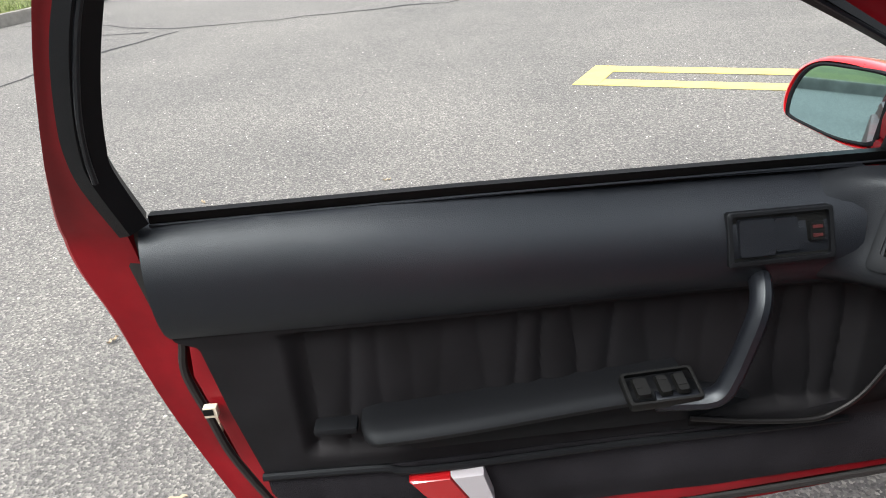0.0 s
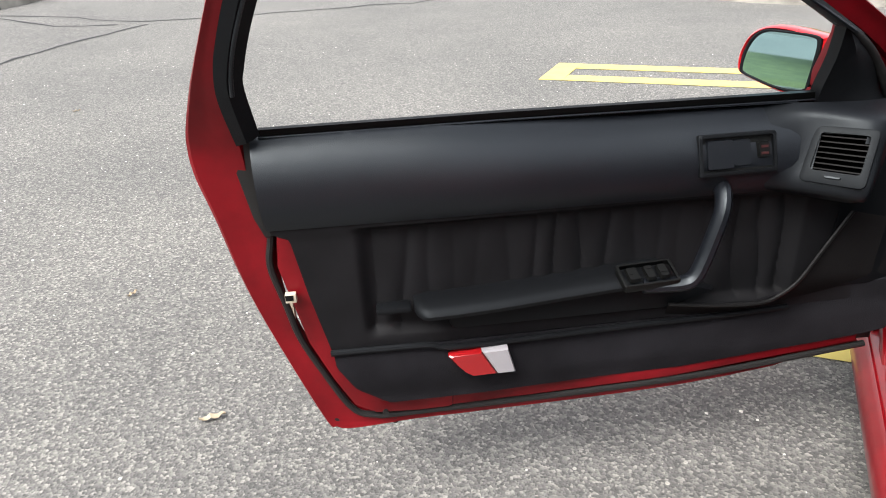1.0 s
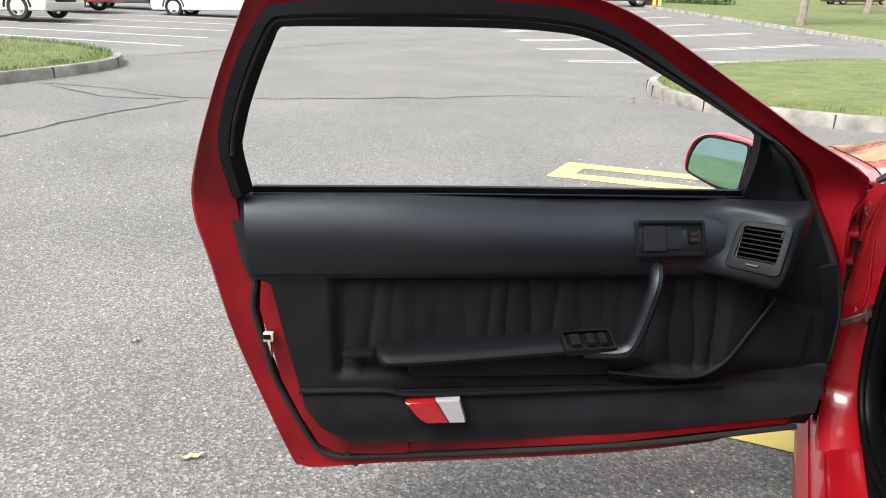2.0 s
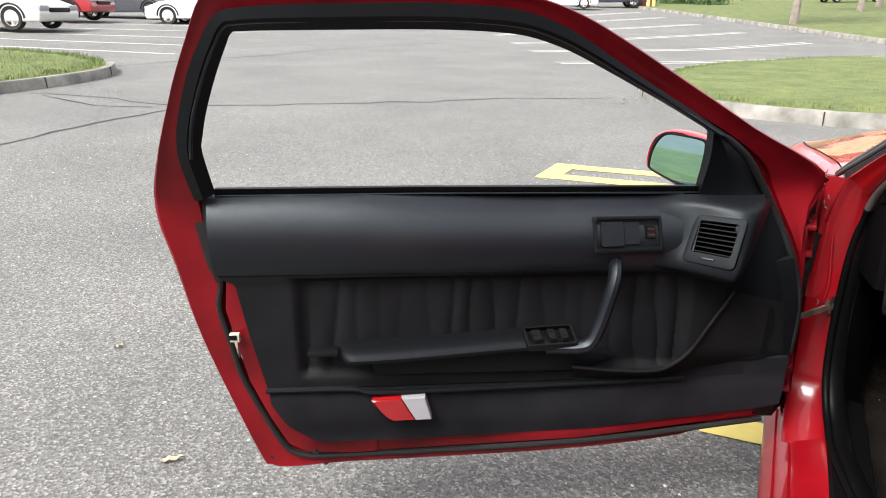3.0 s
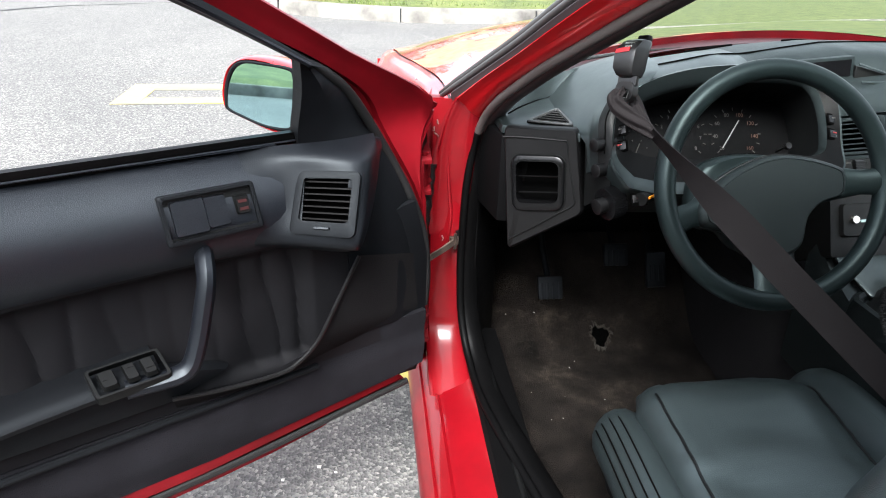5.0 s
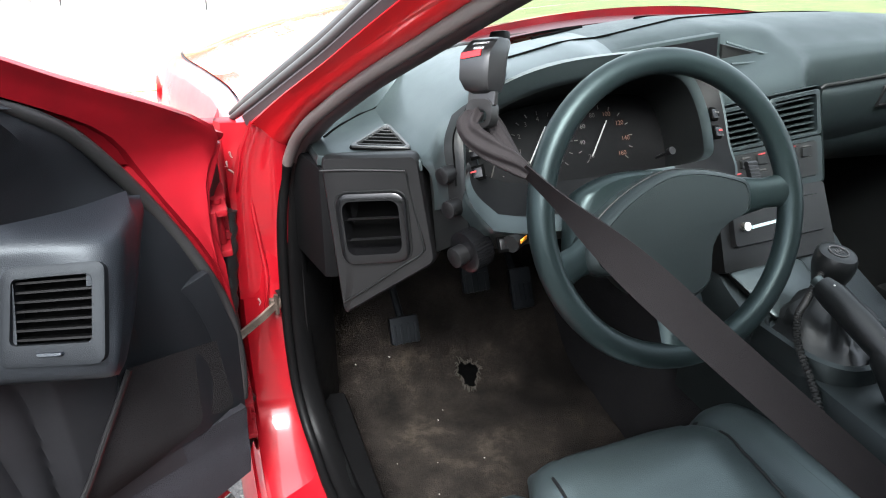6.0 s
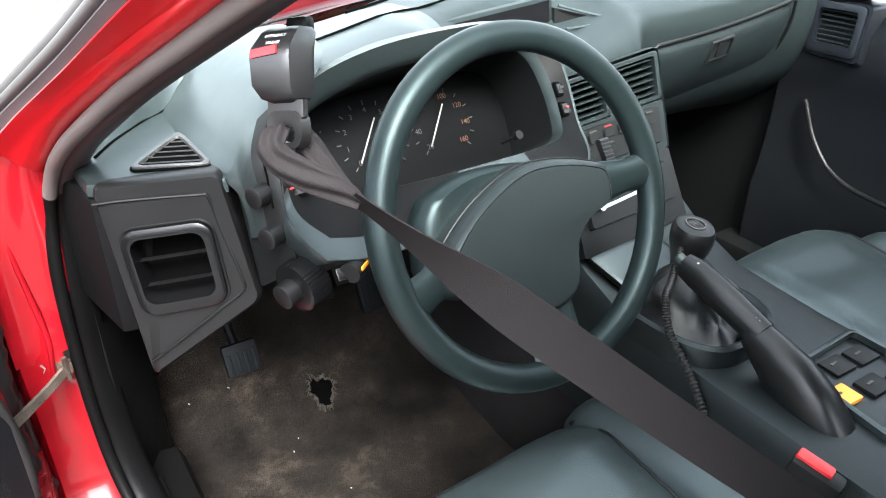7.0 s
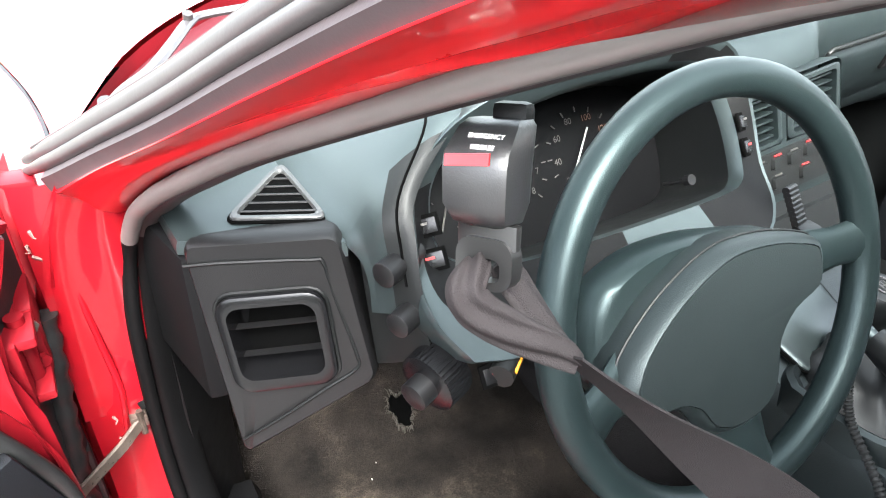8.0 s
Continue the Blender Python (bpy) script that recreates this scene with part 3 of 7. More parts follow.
prism(bm, [(1.285, -.05, .872), (1.345, -.05, .884), (1.341, -.05, .83), (1.324, -.05, .73), (1.309, -.05, .69), (1.284, -.05, .70)], (0, .018, 0), .006)
part("corner_seal", bm, RUBBER, door)
bm = bmesh.new()
tube(bm, smooth_path([(u - .002, -.060 + lean(u, z), z) for u, z in S_EDGE], 5), .0085, 10)
part("front_seal", bm, RUBBER, door, "black seal down the door's front edge")
# belt line strips
bm = bmesh.new()
sweep(bm, [(1.290, -.030, .872), (.9, -.048, .866), (.335, -.072, .853)], [(-.008, -.014), (.006, -.014), (.007, .0), (.004, .0045), (-.006, .0045)], (0, 1, 0))
part("belt_strip", bm, SEAL_BLACK, door, "black rubber glass-run strip")
bm = bmesh.new()
tube(bm, [(1.290, -.0225, .8735), (.9, -.0405, .8675), (.335, -.0645, .8545)], .0018, 8)
part("belt_lip", bm, VINYL, door, "satin inner lip of the glass run")


def panel(bm, u0, u1, zb, zt, wf, nu, nz, back=-0.03):
    """A shaped sheet: edges u0(z), u1(z), zb(u), zt(u); height wf(u, z); rims folded back."""
    def f(a, b):
        un = lerp_at(u0, 0.6) + a * (lerp_at(u1, 0.6) - lerp_at(u0, 0.6))
        z = lerp_at(zb, un) + b * (lerp_at(zt, un) - lerp_at(zb, un))
        lo, hi = lerp_at(u0, z), lerp_at(u1, z)
        u = lo + a * (hi - lo)
        return Vector((u, wf(u, z), z))
    rows = grid(bm, f, nu, nz)
    rim = rows[0] + [r[-1] for r in rows[1:]] + rows[-1][-2::-1] + [r[0] for r in rows[-2:0:-1]]
    low = [bm.verts.new((v.co.x, back, v.co.z)) for v in rim]
    for i in range(len(rim)):
        j = (i + 1) % len(rim)
        bm.faces.new((rim[i], rim[j], low[j], low[i]))


T_LEFT = {.34: 1.19, .434: 1.213, .468: 1.220, .59: 1.246, .700: 1.264, .712: 1.290, .73: 1.298, .864: 1.304}


def pad_w(u, z):
    """Fullest low down, rolling back to the glass run above."""
    top = .858 + .015 * (u - .3) if u > .3 else .85
    k = min(1.0, max(0.0, (z - .715) / (top - .715)))
    if k < .35:
        return .018 - .016 * ((.35 - k) / .35) ** 2
    q = (k - .35) / .65
    return .018 - (.070 - .024 * smoothstep(.6, 1.2, u)) * (.45 * q * q + .55 * (1 - math.sqrt(max(0.0, 1 - .985 * q * q))))


bm = bmesh.new()
panel(bm, {.70: .405, .80: .395, .856: .385}, T_LEFT, {.1: .715, 1.3: .722}, {.12: .72, .16: .80, .215: .848, .35: .860, .7: .866, 1.281: .874}, pad_w, 60, 30)
part("upper_pad", bm, VINYL, door, "smooth black vinyl upper door pad")


def pleat_w(u, z):
    inset = smoothstep(.352, .372, u) * (1 - smoothstep(1.135, 1.16, u)) * smoothstep(.49, .51, z) * (1 - smoothstep(.700, .714, z))
    s = u + 0.25 * (z - .6) * (u - .75) + 0.006 * math.sin(31 * u) + 0.005 * math.sin(53 * u + 20 * z)
    p = abs(math.sin(math.pi * s / 0.047)) ** 0.6
    return -0.001 + .004 * smoothstep(.69, .722, z) - inset * (0.020 - 0.008 * p * (0.6 + 0.4 * math.sin(17 * u + 1)))


bm = bmesh.new()
panel(bm, {.4: .22, .6: .245, .8: .27}, T_LEFT, {.1: .478, 1.3: .468}, {.1: .720, 1.3: .727}, pleat_w, 260, 40, -0.035)
part("pleated_insert", bm, FABRIC, door, "dark gathered fabric door insert")


def low_w(u, z):
    return 0.004 - 0.006 * smoothstep(.44, .475, z) - 0.010 * smoothstep(.40, .34, z)


bm = bmesh.new()
panel(bm, {.3: .158, .42: .142, .5: .134}, {.30: 1.06, .345: 1.14, .378: 1.182, .434: 1.215, .5: 1.221}, {.125: .405, .2: .392, .557: .352, 1.02: .338, 1.22: .336}, {.1: .512, .25: .510, .36: .503, .45: .486, .6: .470, 1.3: .464}, low_w, 60, 14)
part("lower_panel", bm, DOOR_LOWER, door, "charcoal carpeted lower door panel")
# ledge over the carpet
bm = bmesh.new()
tube(bm, smooth_path([(1.222, .004, .468), (1.05, .008, .470), (1.0, .010, .462), (.8, .012, .466), (.5, .012, .474), (.36, .010, .478)], 5), 0.006, 8)
part("panel_ledge", bm, VINYL_MATT, door)
# map pocket with its curved lip
bm = bmesh.new()
lip = smooth_path([(.60, .030, .520), (.52, .042, .516), (.44, .050, .517), (.405, .050, .528), (.37, .048, .556), (.33, .040, .612), (.285, .030, .676)], 6)
tube(bm, lip, 0.0036, 8)
part("pocket_lip", bm, POD, door, "thin curved lip of the map pocket")
bm = bmesh.new()
foot = [Vector((p.x, -.004, p.z - .045)).lerp(Vector((.14, -.014, p.z - .05)), smoothstep(.515, .57, p.z)) for p in lip]
rows = [[p + Vector((0, -.003, 0)) for p in lip], [p.lerp(q, .5) + Vector((0, -.002, 0)) for p, q in zip(lip, foot)], foot]
loft(bm, rows, closed=False, cap=False)
part("map_pocket", bm, DOOR_CARPET, door, "black moulded map pocket")
bm = bmesh.new()
prism(bm, [(.285, -.03, .70), (.28, -.03, .60), (.30, -.03, .44), (.128, -.03, .43), (.123, -.03, .62), (.15, -.03, .73)], (0, 0.014, 0), 0.004)
part("kick_plate", bm, VINYL_MATT, door)
# armrest and grab handle in one sweep
bm = bmesh.new()
def arm_ring(u):
    k = math.sqrt(max(.05, 1 - max(0.0, (u - 1.040) / .025) ** 2))
    z = .581 - .026 * smoothstep(.56, 1.06, u)
    return [Vector((u, -.02 + (w + .02) * (.35 + .65 * k), z + h * (.45 + .55 * k))) for w, h in ((-.02, .012), (.015, .014), (.038, .012), (.049, .007), (.053, 0), (.050, -.008), (.040, -.012), (.015, -.016), (-.02, -.026))]


loft(bm, [arm_ring(1.064 - .452 * (k / 24) ** 1.4) for k in range(25)])
part("armrest", bm, VINYL_MATT, door, "black vinyl armrest")
bm = bmesh.new()
hp = smooth_path([(.66, .055, .578), (.60, .062, .580), (.575, .064, .590), (.560, .062, .620), (.545, .056, .665), (.532, .046, .705), (.525, .026, .728), (.520, .0, .735)], 6)
tube(bm, hp, [0.013] * 6 + [0.0135] * (len(hp) - 6), 10, (0, 1, 0), 1.2)
part("grab_handle", bm, VINYL, door, "black curved grab handle")
bm = bmesh.new()
box(bm, (1.10, 0.008, .556), (.062, .030, .012), .005)
part("pull_tab", bm, VINYL_MATT, door)
bm = bmesh.new()
prism(bm, [(1.01, -.02, .546), (.60, -.02, .560), (.50, -.02, .53), (.60, -.02, .50), (1.0, -.02, .50)], (0, .034, 0), .012)
part("armrest_base", bm, VINYL_MATT, door)
# window switches on the armrest
bm = bmesh.new()
sw = quad_map((.705, .028, .607), (.607, .028, .612), (.600, .075, .592), (.698, .075, .587))
ring_frame(bm, sw, rr(0, 0, 1, 1, .06, .08, 2), rr(.05, .08, .95, .92, .04, .06, 2), -.012, .004, .001)
part("switch_plate", bm, DASH_DARK, door, "black window switch panel")
for s0, s1 in ((.12, .34), (.44, .62), (.68, .86)):
    bm = bmesh.new()
    loft(bm, [[sw(*p, 0) for p in rr(s0, .2, s1, .8, .03, .06, 2)], [sw(*p, .007) for p in rr(s0 + .02, .25, s1 - .02, .75, .03, .06, 2)]])
    part("window_switch", bm, DASH_DARK, door)
for s0, t0, s1, t1 in ((.16, .45, .22, .52), (.5, .6, .58, .66), (.72, .4, .82, .46)):
    bm = bmesh.new()
    prism(bm, [sw(s0, t0, .0072), sw(s1, t0, .0072), sw(s1, t1, .0072), sw(s0, t1, .0072)], sw(0, 0, .001) - sw(0, 0, 0))
    part("switch_mark", bm, POD, door)
# release handle bezel
bz = quad_map((.572, .005, .828), (.440, .005, .828), (.435, .0235, .762), (.569, .0235, .759))
bm = bmesh.new()
ring_frame(bm, bz, rr(0, 0, 1, 1, .03, .06, 3), rr(.045, .10, .955, .92, .02, .05, 3), -.012, .0045, -.004)
part("handle_bezel", bm, VINYL_MATT, door, "black door release bezel")
bm = bmesh.new()
loft(bm, [[bz(*p, -.004) for p in rr(.10, .16, .46, .86, .02, .05, 2)], [bz(*p, .004) for p in rr(.11, .18, .44, .84, .02, .05, 2)]])
loft(bm, [[bz(*p, -.004) for p in rr(.44, .20, .68, .84, .02, .05, 2)], [bz(*p, .001) for p in rr(.45, .22, .67, .82, .02, .05, 2)]])
part("release_handle", bm, VINYL, door, "black flap of the door release")
bm = bmesh.new()
loft(bm, [[bz(*p, -.004) for p in rr(.75, .34, .92, .76, .02, .05, 2)], [bz(*p, .005) for p in rr(.77, .38, .90, .72, .02, .05, 2)]])
part("lock_button", bm, DASH_DARK, door)
for t0 in (.44, .60):
    bm = bmesh.new()
    prism(bm, [bz(.79, t0, .0052), bz(.88, t0, .0052), bz(.88, t0 + .06, .0052), bz(.79, t0 + .06, .0052)], bz(0, 0, .001) - bz(0, 0, 0))
    part("lock_mark", bm, surface("lock_red", (.030, .002, .002), .5, bump=0), door, "small red lock mark")
bm = bmesh.new()
loft(bm, [[bz(*p, -.005) for p in rr(.04, .10, .96, .92, .02, .05, 2)]] * 1 + [[bz(*p, -.003) for p in rr(.04, .10, .96, .92, .02, .05, 2)]])
part("bezel_plate", bm, DASH_DARK, door)


def vent(parent, f, nslat, frame_mat, slat_mat, border=.10, depth=.03, r=.10, tilt=.004, raise_=.008, foot=.0, lower=.0, outer=(0, 0, 1, 1)):
    """A louvred air vent on a quad map, each slat its own piece."""
    bm = bmesh.new()
    inner = rr(border, border + lower, 1 - border, 1 - border, r * .6, r * .6, 3)
    ring_frame(bm, f, rr(*outer, r, r, 3), inner, foot, raise_, -depth)
    part("vent_frame", bm, frame_mat, parent)
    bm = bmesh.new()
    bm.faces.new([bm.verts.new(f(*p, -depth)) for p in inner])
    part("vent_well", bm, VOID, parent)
    for i in range(nslat):
        t = border + lower + (1 - 2 * border - lower) * (i + .5) / nslat
        h = (1 - 2 * border - lower) / nslat * .12
        bm = bmesh.new()
        a, b = border - .01, 1 - border + .01
        prof = [(t - h, 0), (t + h, 0), (t + h * 2, -depth * .8), (t + h * .6, -depth * .8)]
        loft(bm, [[f(a, tt, d - .002) for tt, d in prof], [f(b, tt, d - .002) for tt, d in prof]])
        part("vent_slat", bm, slat_mat, parent)


bm = bmesh.new()
HOUSE = [
    [(.455, pad_w(.455, z) - .003, z) for z in (.858, .846, .825, .78, .735)] + [(.458, -.010, .712)],
    [(.392, -.030, .861), (.388, -.010, .848), (.380, .003, .829), (.390, .018, .78), (.404, .030, .733), (.408, .004, .712)],
    [(.30, -.010, .862), (.294, .040, .850), (.294, .059, .833), (.312, .076, .785), (.331, .095, .735), (.335, .065, .712)],
    [(.225, -.026, .858), (.236, .004, .846), (.239, .015, .828), (.272, .055, .778), (.313, .092, .727), (.315, .070, .712)],
    [(.225, -.026, .852), (.232, -.002, .843), (.234, .008, .826), (.262, .042, .776), (.302, .080, .727), (.304, .060, .712)],
    [(.21, -.028, .848), (.21, -.028, .84), (.21, -.028, .826), (.225, -.028, .776), (.245, -.028, .727), (.245, -.028, .712)],
]
cols = [smooth_path(c, 4) for c in HOUSE]
rows_ = [smooth_path([c[i] for c in cols[:4]], 5) + [c[i] for c in cols[4:]] for i in range(len(cols[0]))]
loft(bm, rows_, closed=False, cap=False)
hb0, hbs, hbt = Vector((.397, .031, .746)), Vector((-.069, .067, .002)), Vector((-.031, -.026, .081))
gone = [f for f in bm.faces if .07 < (f.calc_center_median() - hb0).dot(hbs) / hbs.length_squared < .93 and .10 < (f.calc_center_median() - hb0).dot(hbt) / hbt.length_squared < .93]
bmesh.ops.delete(bm, geom=gone, context="FACES")
part("vent_housing", bm, surface("housing_vinyl", (.0046, .0052, .0066), .42, tint=(.86, .95, 1), spec=.24, grain=900, bump=.3, vary=.15, wear=6, cells=True, depth=.0006), door, "black moulded housing of the door vent", sharp=50)
dvq = quad_map((.366, .005, .827), (.296, .063, .830), (.328, .098, .748), (.397, .031, .746))
vent(door, dvq, 7, VINYL_MATT, SEAL_BLACK, border=.10, depth=.022, lower=.10, foot=-.006, raise_=.006, outer=(-.02, -.02, 1.02, 1.02))
bm = bmesh.new()
loft(bm, [[dvq(*p, .004) for p in rr(.36, .075, .64, .125, .02, .02, 2)], [dvq(*p, .010) for p in rr(.38, .085, .62, .115, .02, .012, 2)]])
part("vent_tab", bm, VINYL, door)
# the trim is pushed deeper towards the hinge along sight lines, to fit the camera's view
def slide_to_view(p):
    k = 1 - smoothstep(.62, 1.06, p.x)
    d = -(.022 + .013 * (1 - smoothstep(.62, .75, p.z))) * k
    return Vector((p.x - d * (p.x - .91) / 1.28, p.y + d, p.z - d * (p.z - 1.20) / 1.28))


for ob in door.children:
    if ob.name.split(".")[0] not in ("window_seal", "seal_lip", "door_seal", "sill_strip", "sail_trim", "corner_seal", "front_seal", "belt_strip", "belt_lip"):
        for v in ob.data.vertices:
            v.co = slide_to_view(v.co)
# courtesy lamp lens
lensq = quad_map((1.010, .006, .448), (.898, .006, .453), (.884, .006, .399), (.985, .006, .396))
bm = bmesh.new()
red_out = [(.0, .95), (.04, .5), (.10, .2), (.2, 0), (.66, 0), (.56, 1), (.05, 1)]
loft(bm, [[lensq(*p, -.01) for p in red_out], [lensq(*p, .010) for p in red_out], [lensq(.4 + (p[0] - .4) * .9, .5 + (p[1] - .5) * .9, .014) for p in red_out]])
part("courtesy_lamp", bm, LENS_RED, door, "red courtesy lamp lens")
bm = bmesh.new()
wh = [(.665, 0), (1.0, 0), (1.0, 1), (.565, 1)]
loft(bm, [[lensq(*p, -.01) for p in wh], [lensq(*p, .010) for p in wh], [lensq(.8 + (p[0] - .8) * .92, .5 + (p[1] - .5) * .92, .014) for p in wh]])
part("clear_lens", bm, LENS_WHITE, door, "white half of the courtesy lamp")
# latch, striker plug, drain plugs
bm = bmesh.new()
box(bm, (1.281, -.022, .578), (.020, .012, .018), .002)
part("door_latch", bm, CREAM, door, "cream plastic latch guide")
bm = bmesh.new()
box(bm, (1.283, -.0155, .580), (.014, .002, .010), 0)
part("latch_slot", bm, DASH_DARK, door)
bm = bmesh.new()
box(bm, (1.288, -.055, .535), (.009, .02, .040), .004)
part("latch_plate", bm, CREAM, door)
for u, w, z in ((1.238, -.053, .268), (1.136, -.020, .300), (1.12, -.053, .252)):
    bm = bmesh.new()
    tube(bm, [(u, w - .005, z), (u, w + .002, z)], .006, 10)
    part("plug", bm, RUBBER, door)
# door mirror outside the glass
bm = bmesh.new()
ma, mx, mn = Vector((.302, -.140, .897)), Vector((.49, -.87, 0)), Vector((.87, .49, .075)).normalized()
mz = mn.cross(mx).normalized()
if mz.z < 0:
    mz = -mz
M_OUT = [(-.012, -.056), (.028, -.062), (.060, -.059), (.092, -.052), (.130, -.043), (.148, -.036), (.155, -.022), (.153, .006), (.139, .036), (.110, .054), (.066, .057), (.023, .052), (-.012, .048)]
M_GLASS = [(.006, -.045), (.020, -.050), (.062, -.050), (.112, -.040), (.134, -.034), (.141, -.026), (.139, .004), (.126, .032), (.104, .046), (.064, .048), (.012, .046), (.001, .036), (.002, .0)]
mo = smooth_path([(a, b, 0) for a, b in M_OUT], 3)


def mring(k, d):
    c = Vector((.075, 0, 0))
    return [ma + mx * (c.x + (p.x - c.x) * k) + mz * (p.y * k) + mn * d for p in mo]


loft(bm, [mring(.9, .000), mring(.95, .008), mring(1.0, .004), mring(1.03, -.02), mring(.95, -.06), mring(.7, -.09)])
box(bm, (.270, -.14, .862), (.05, .05, .045), .015)
part("mirror_shell", bm, RED, door, "red door mirror shell")
bm = bmesh.new()
mg = smooth_path([(a, b, 0) for a, b in M_GLASS + M_GLASS[:1]], 4)[:-1]
loft(bm, [[ma + mx * (.075 + (p.x - .075) * k) + mz * (p.y * k) + mn * d for p in mg] for k, d in ((1.08, .004), (1.08, .0095), (1.04, .0105), (.985, .0095), (.98, .002))], cap=False)
part("glass_surround", bm, VINYL_MATT, door)
bm = bmesh.new()
bm.faces.new([bm.verts.new(ma + mx * p.x + mz * p.y + mn * (.0080 - .030 * p.y)) for p in mg])
part("mirror_glass", bm, MIRROR, door, "tinted mirror glass")


# ---------- body round the cabin ----------
P_OUT = [(-.815, .06, .823), (-.785, -.03, .872), (-.752, -.12, .925), (-.717, -.22, .983), (-.684, -.32, 1.044), (-.650, -.42, 1.102), (-.616, -.52, 1.151), (-.582, -.64, 1.193), (-.560, -.78, 1.222), (-.555, -1.05, 1.232), (-.56, -1.45, 1.215)]
P_IN = [(-.752, .02, .79), (-.742, -.03, .832), (-.718, -.12, .903), (-.679, -.22, .967), (-.640, -.32, 1.026), (-.605, -.42, 1.082), (-.573, -.52, 1.134), (-.545, -.64, 1.180), (-.525, -.78, 1.205), (-.52, -1.05, 1.213), (-.525, -1.42, 1.195)]


po = smooth_path(P_OUT, 5)
pi = smooth_path(P_IN, 5)


# across the pillar: dark channel, pressed ridge, then the smooth flank
P_FACE = ((0, 0), (.08, 0), (.12, .004), (.18, .0125), (.24, .0150), (.30, .0120), (.42, .0070), (.60, .0085), (.74, .0120), (.84, .0115), (.93, .006), (1, 0))
P_OUTWARD = Vector((-.72, -.58, .38))


def pillar_point(o, i, t, lift=0.0):
    return o.lerp(i, t) + P_OUTWARD * (float(np.interp(t, [a for a, _ in P_FACE], [b for _, b in P_FACE])) + lift)


P_FOOT = ((Vector((-.828, -.004, .58)), Vector((-.749, -.006, .58)), .0), (Vector((-.826, -.006, .68)), Vector((-.748, -.011, .68)), .15), (Vector((-.821, -.008, .76)), Vector((-.747, -.017, .755)), .4), (Vector((-.806, -.014, .825)), Vector((-.744, -.030, .803)), .75))


def pillar(sgn):
    bm = bmesh.new()
    rings = []
    for o, i, k in [*P_FOOT, *((o, i, 1) for o, i in zip(po[5:], pi[5:]))]:
        rings.append([o.lerp(i, t).lerp(pillar_point(o, i, t), k) for t, _ in P_FACE] + [i + Vector((.022, .02, -.006)), o + Vector((.022, .035, -.012))])
    rings = [[Vector((p.x * sgn, p.y, p.z)) for p in r] for r in rings]
    # Foot split off so that it can take the dimmed, shaded red.
    foot_ = bmesh.new()
    loft(foot_, rings[:5])
    loft(bm, rings[4:])
    return bm, foot_


# Red light bounced off the paint is put into this dark plastic's brown.
PILLAR_DARK = surface("pillar_channel_plastic", (.026, .020, .021), .5, spec=.35, grain=500, bump=.1, vary=.2, wear=8)
for sgn in (1, -1):
    upper_, foot_ = pillar(sgn)
    part("a_pillar", upper_, RED, car, "glossy red windscreen pillar")
    part("pillar_foot", foot_, RED_SHADE, car, "red pillar foot flowing into the door jamb")
for sgn in (1, -1):
    bm = bmesh.new()
    loft(bm, [[Vector((p.x * sgn, p.y, p.z)) for p in (o + Vector((.006, .006, .018)), o + Vector((-.003, -.002, .010)), pillar_point(o, i, .02, .001), pillar_point(o, i, .12, .001), pillar_point(o, i, .13, -.004), o + Vector((.012, .012, .004)))] for o, i in zip(po[4:], pi[4:])])
    part("pillar_channel", bm, PILLAR_DARK, car, "dark drip channel along the pillar")
    for (dx, dy, dz), r, mat_ in (((.004, .004, .020), .0065, TRIM_GREY), ((.012, .008, .031), .0085, TRIM_GREY), ((.019, .012, .040), .0034, PILLAR_DARK)):
        bm = bmesh.new()
        sp = [Vector(((p.x + dx) * sgn, p.y + dy, p.z + dz)) for p in po]
        tube(bm, sp, [r * (.55 + .45 * min(1, k / 4)) for k in range(len(sp))], 14)
        part("windscreen_moulding", bm, mat_, car, "grey satin moulding along the windscreen pillar")
seal_line = smooth_path([(-.655, -.62, .31), (-.735, -.25, .315), (-.752, -.10, .33), (-.764, -.035, .40), (-.7675, -.014, .50), (-.766, -.012, .60), (-.761, -.012, .70), (-.750, -.016, .78), (-.738, -.050, .840), (-.724, -.10, .884), (-.706, -.15, .920)] + [tuple(p) for p in P_IN[3:]], 5)
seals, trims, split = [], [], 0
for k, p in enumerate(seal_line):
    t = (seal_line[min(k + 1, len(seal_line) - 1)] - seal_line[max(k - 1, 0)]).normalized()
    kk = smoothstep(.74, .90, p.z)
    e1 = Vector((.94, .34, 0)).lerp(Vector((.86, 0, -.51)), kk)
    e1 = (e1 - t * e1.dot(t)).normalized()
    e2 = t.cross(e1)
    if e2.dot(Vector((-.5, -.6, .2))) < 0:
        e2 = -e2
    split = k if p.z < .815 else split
    wide = 1.5 - .5 * kk
    seals.append([p + e1 * (.0045 + .0078 * math.cos(q)) + e2 * (.004 + .0078 * math.sin(q)) for q in [2 * math.pi * j / 16 for j in range(16)]])
    trims.append([p + e1 * (a * wide) + e2 * b for a, b in ((.004, -.004), (.008, .003), (.013, .0062), (.018, .0062), (.024, .004), (.030, .0), (.035, -.006), (.036, -.014), (.012, -.016))])
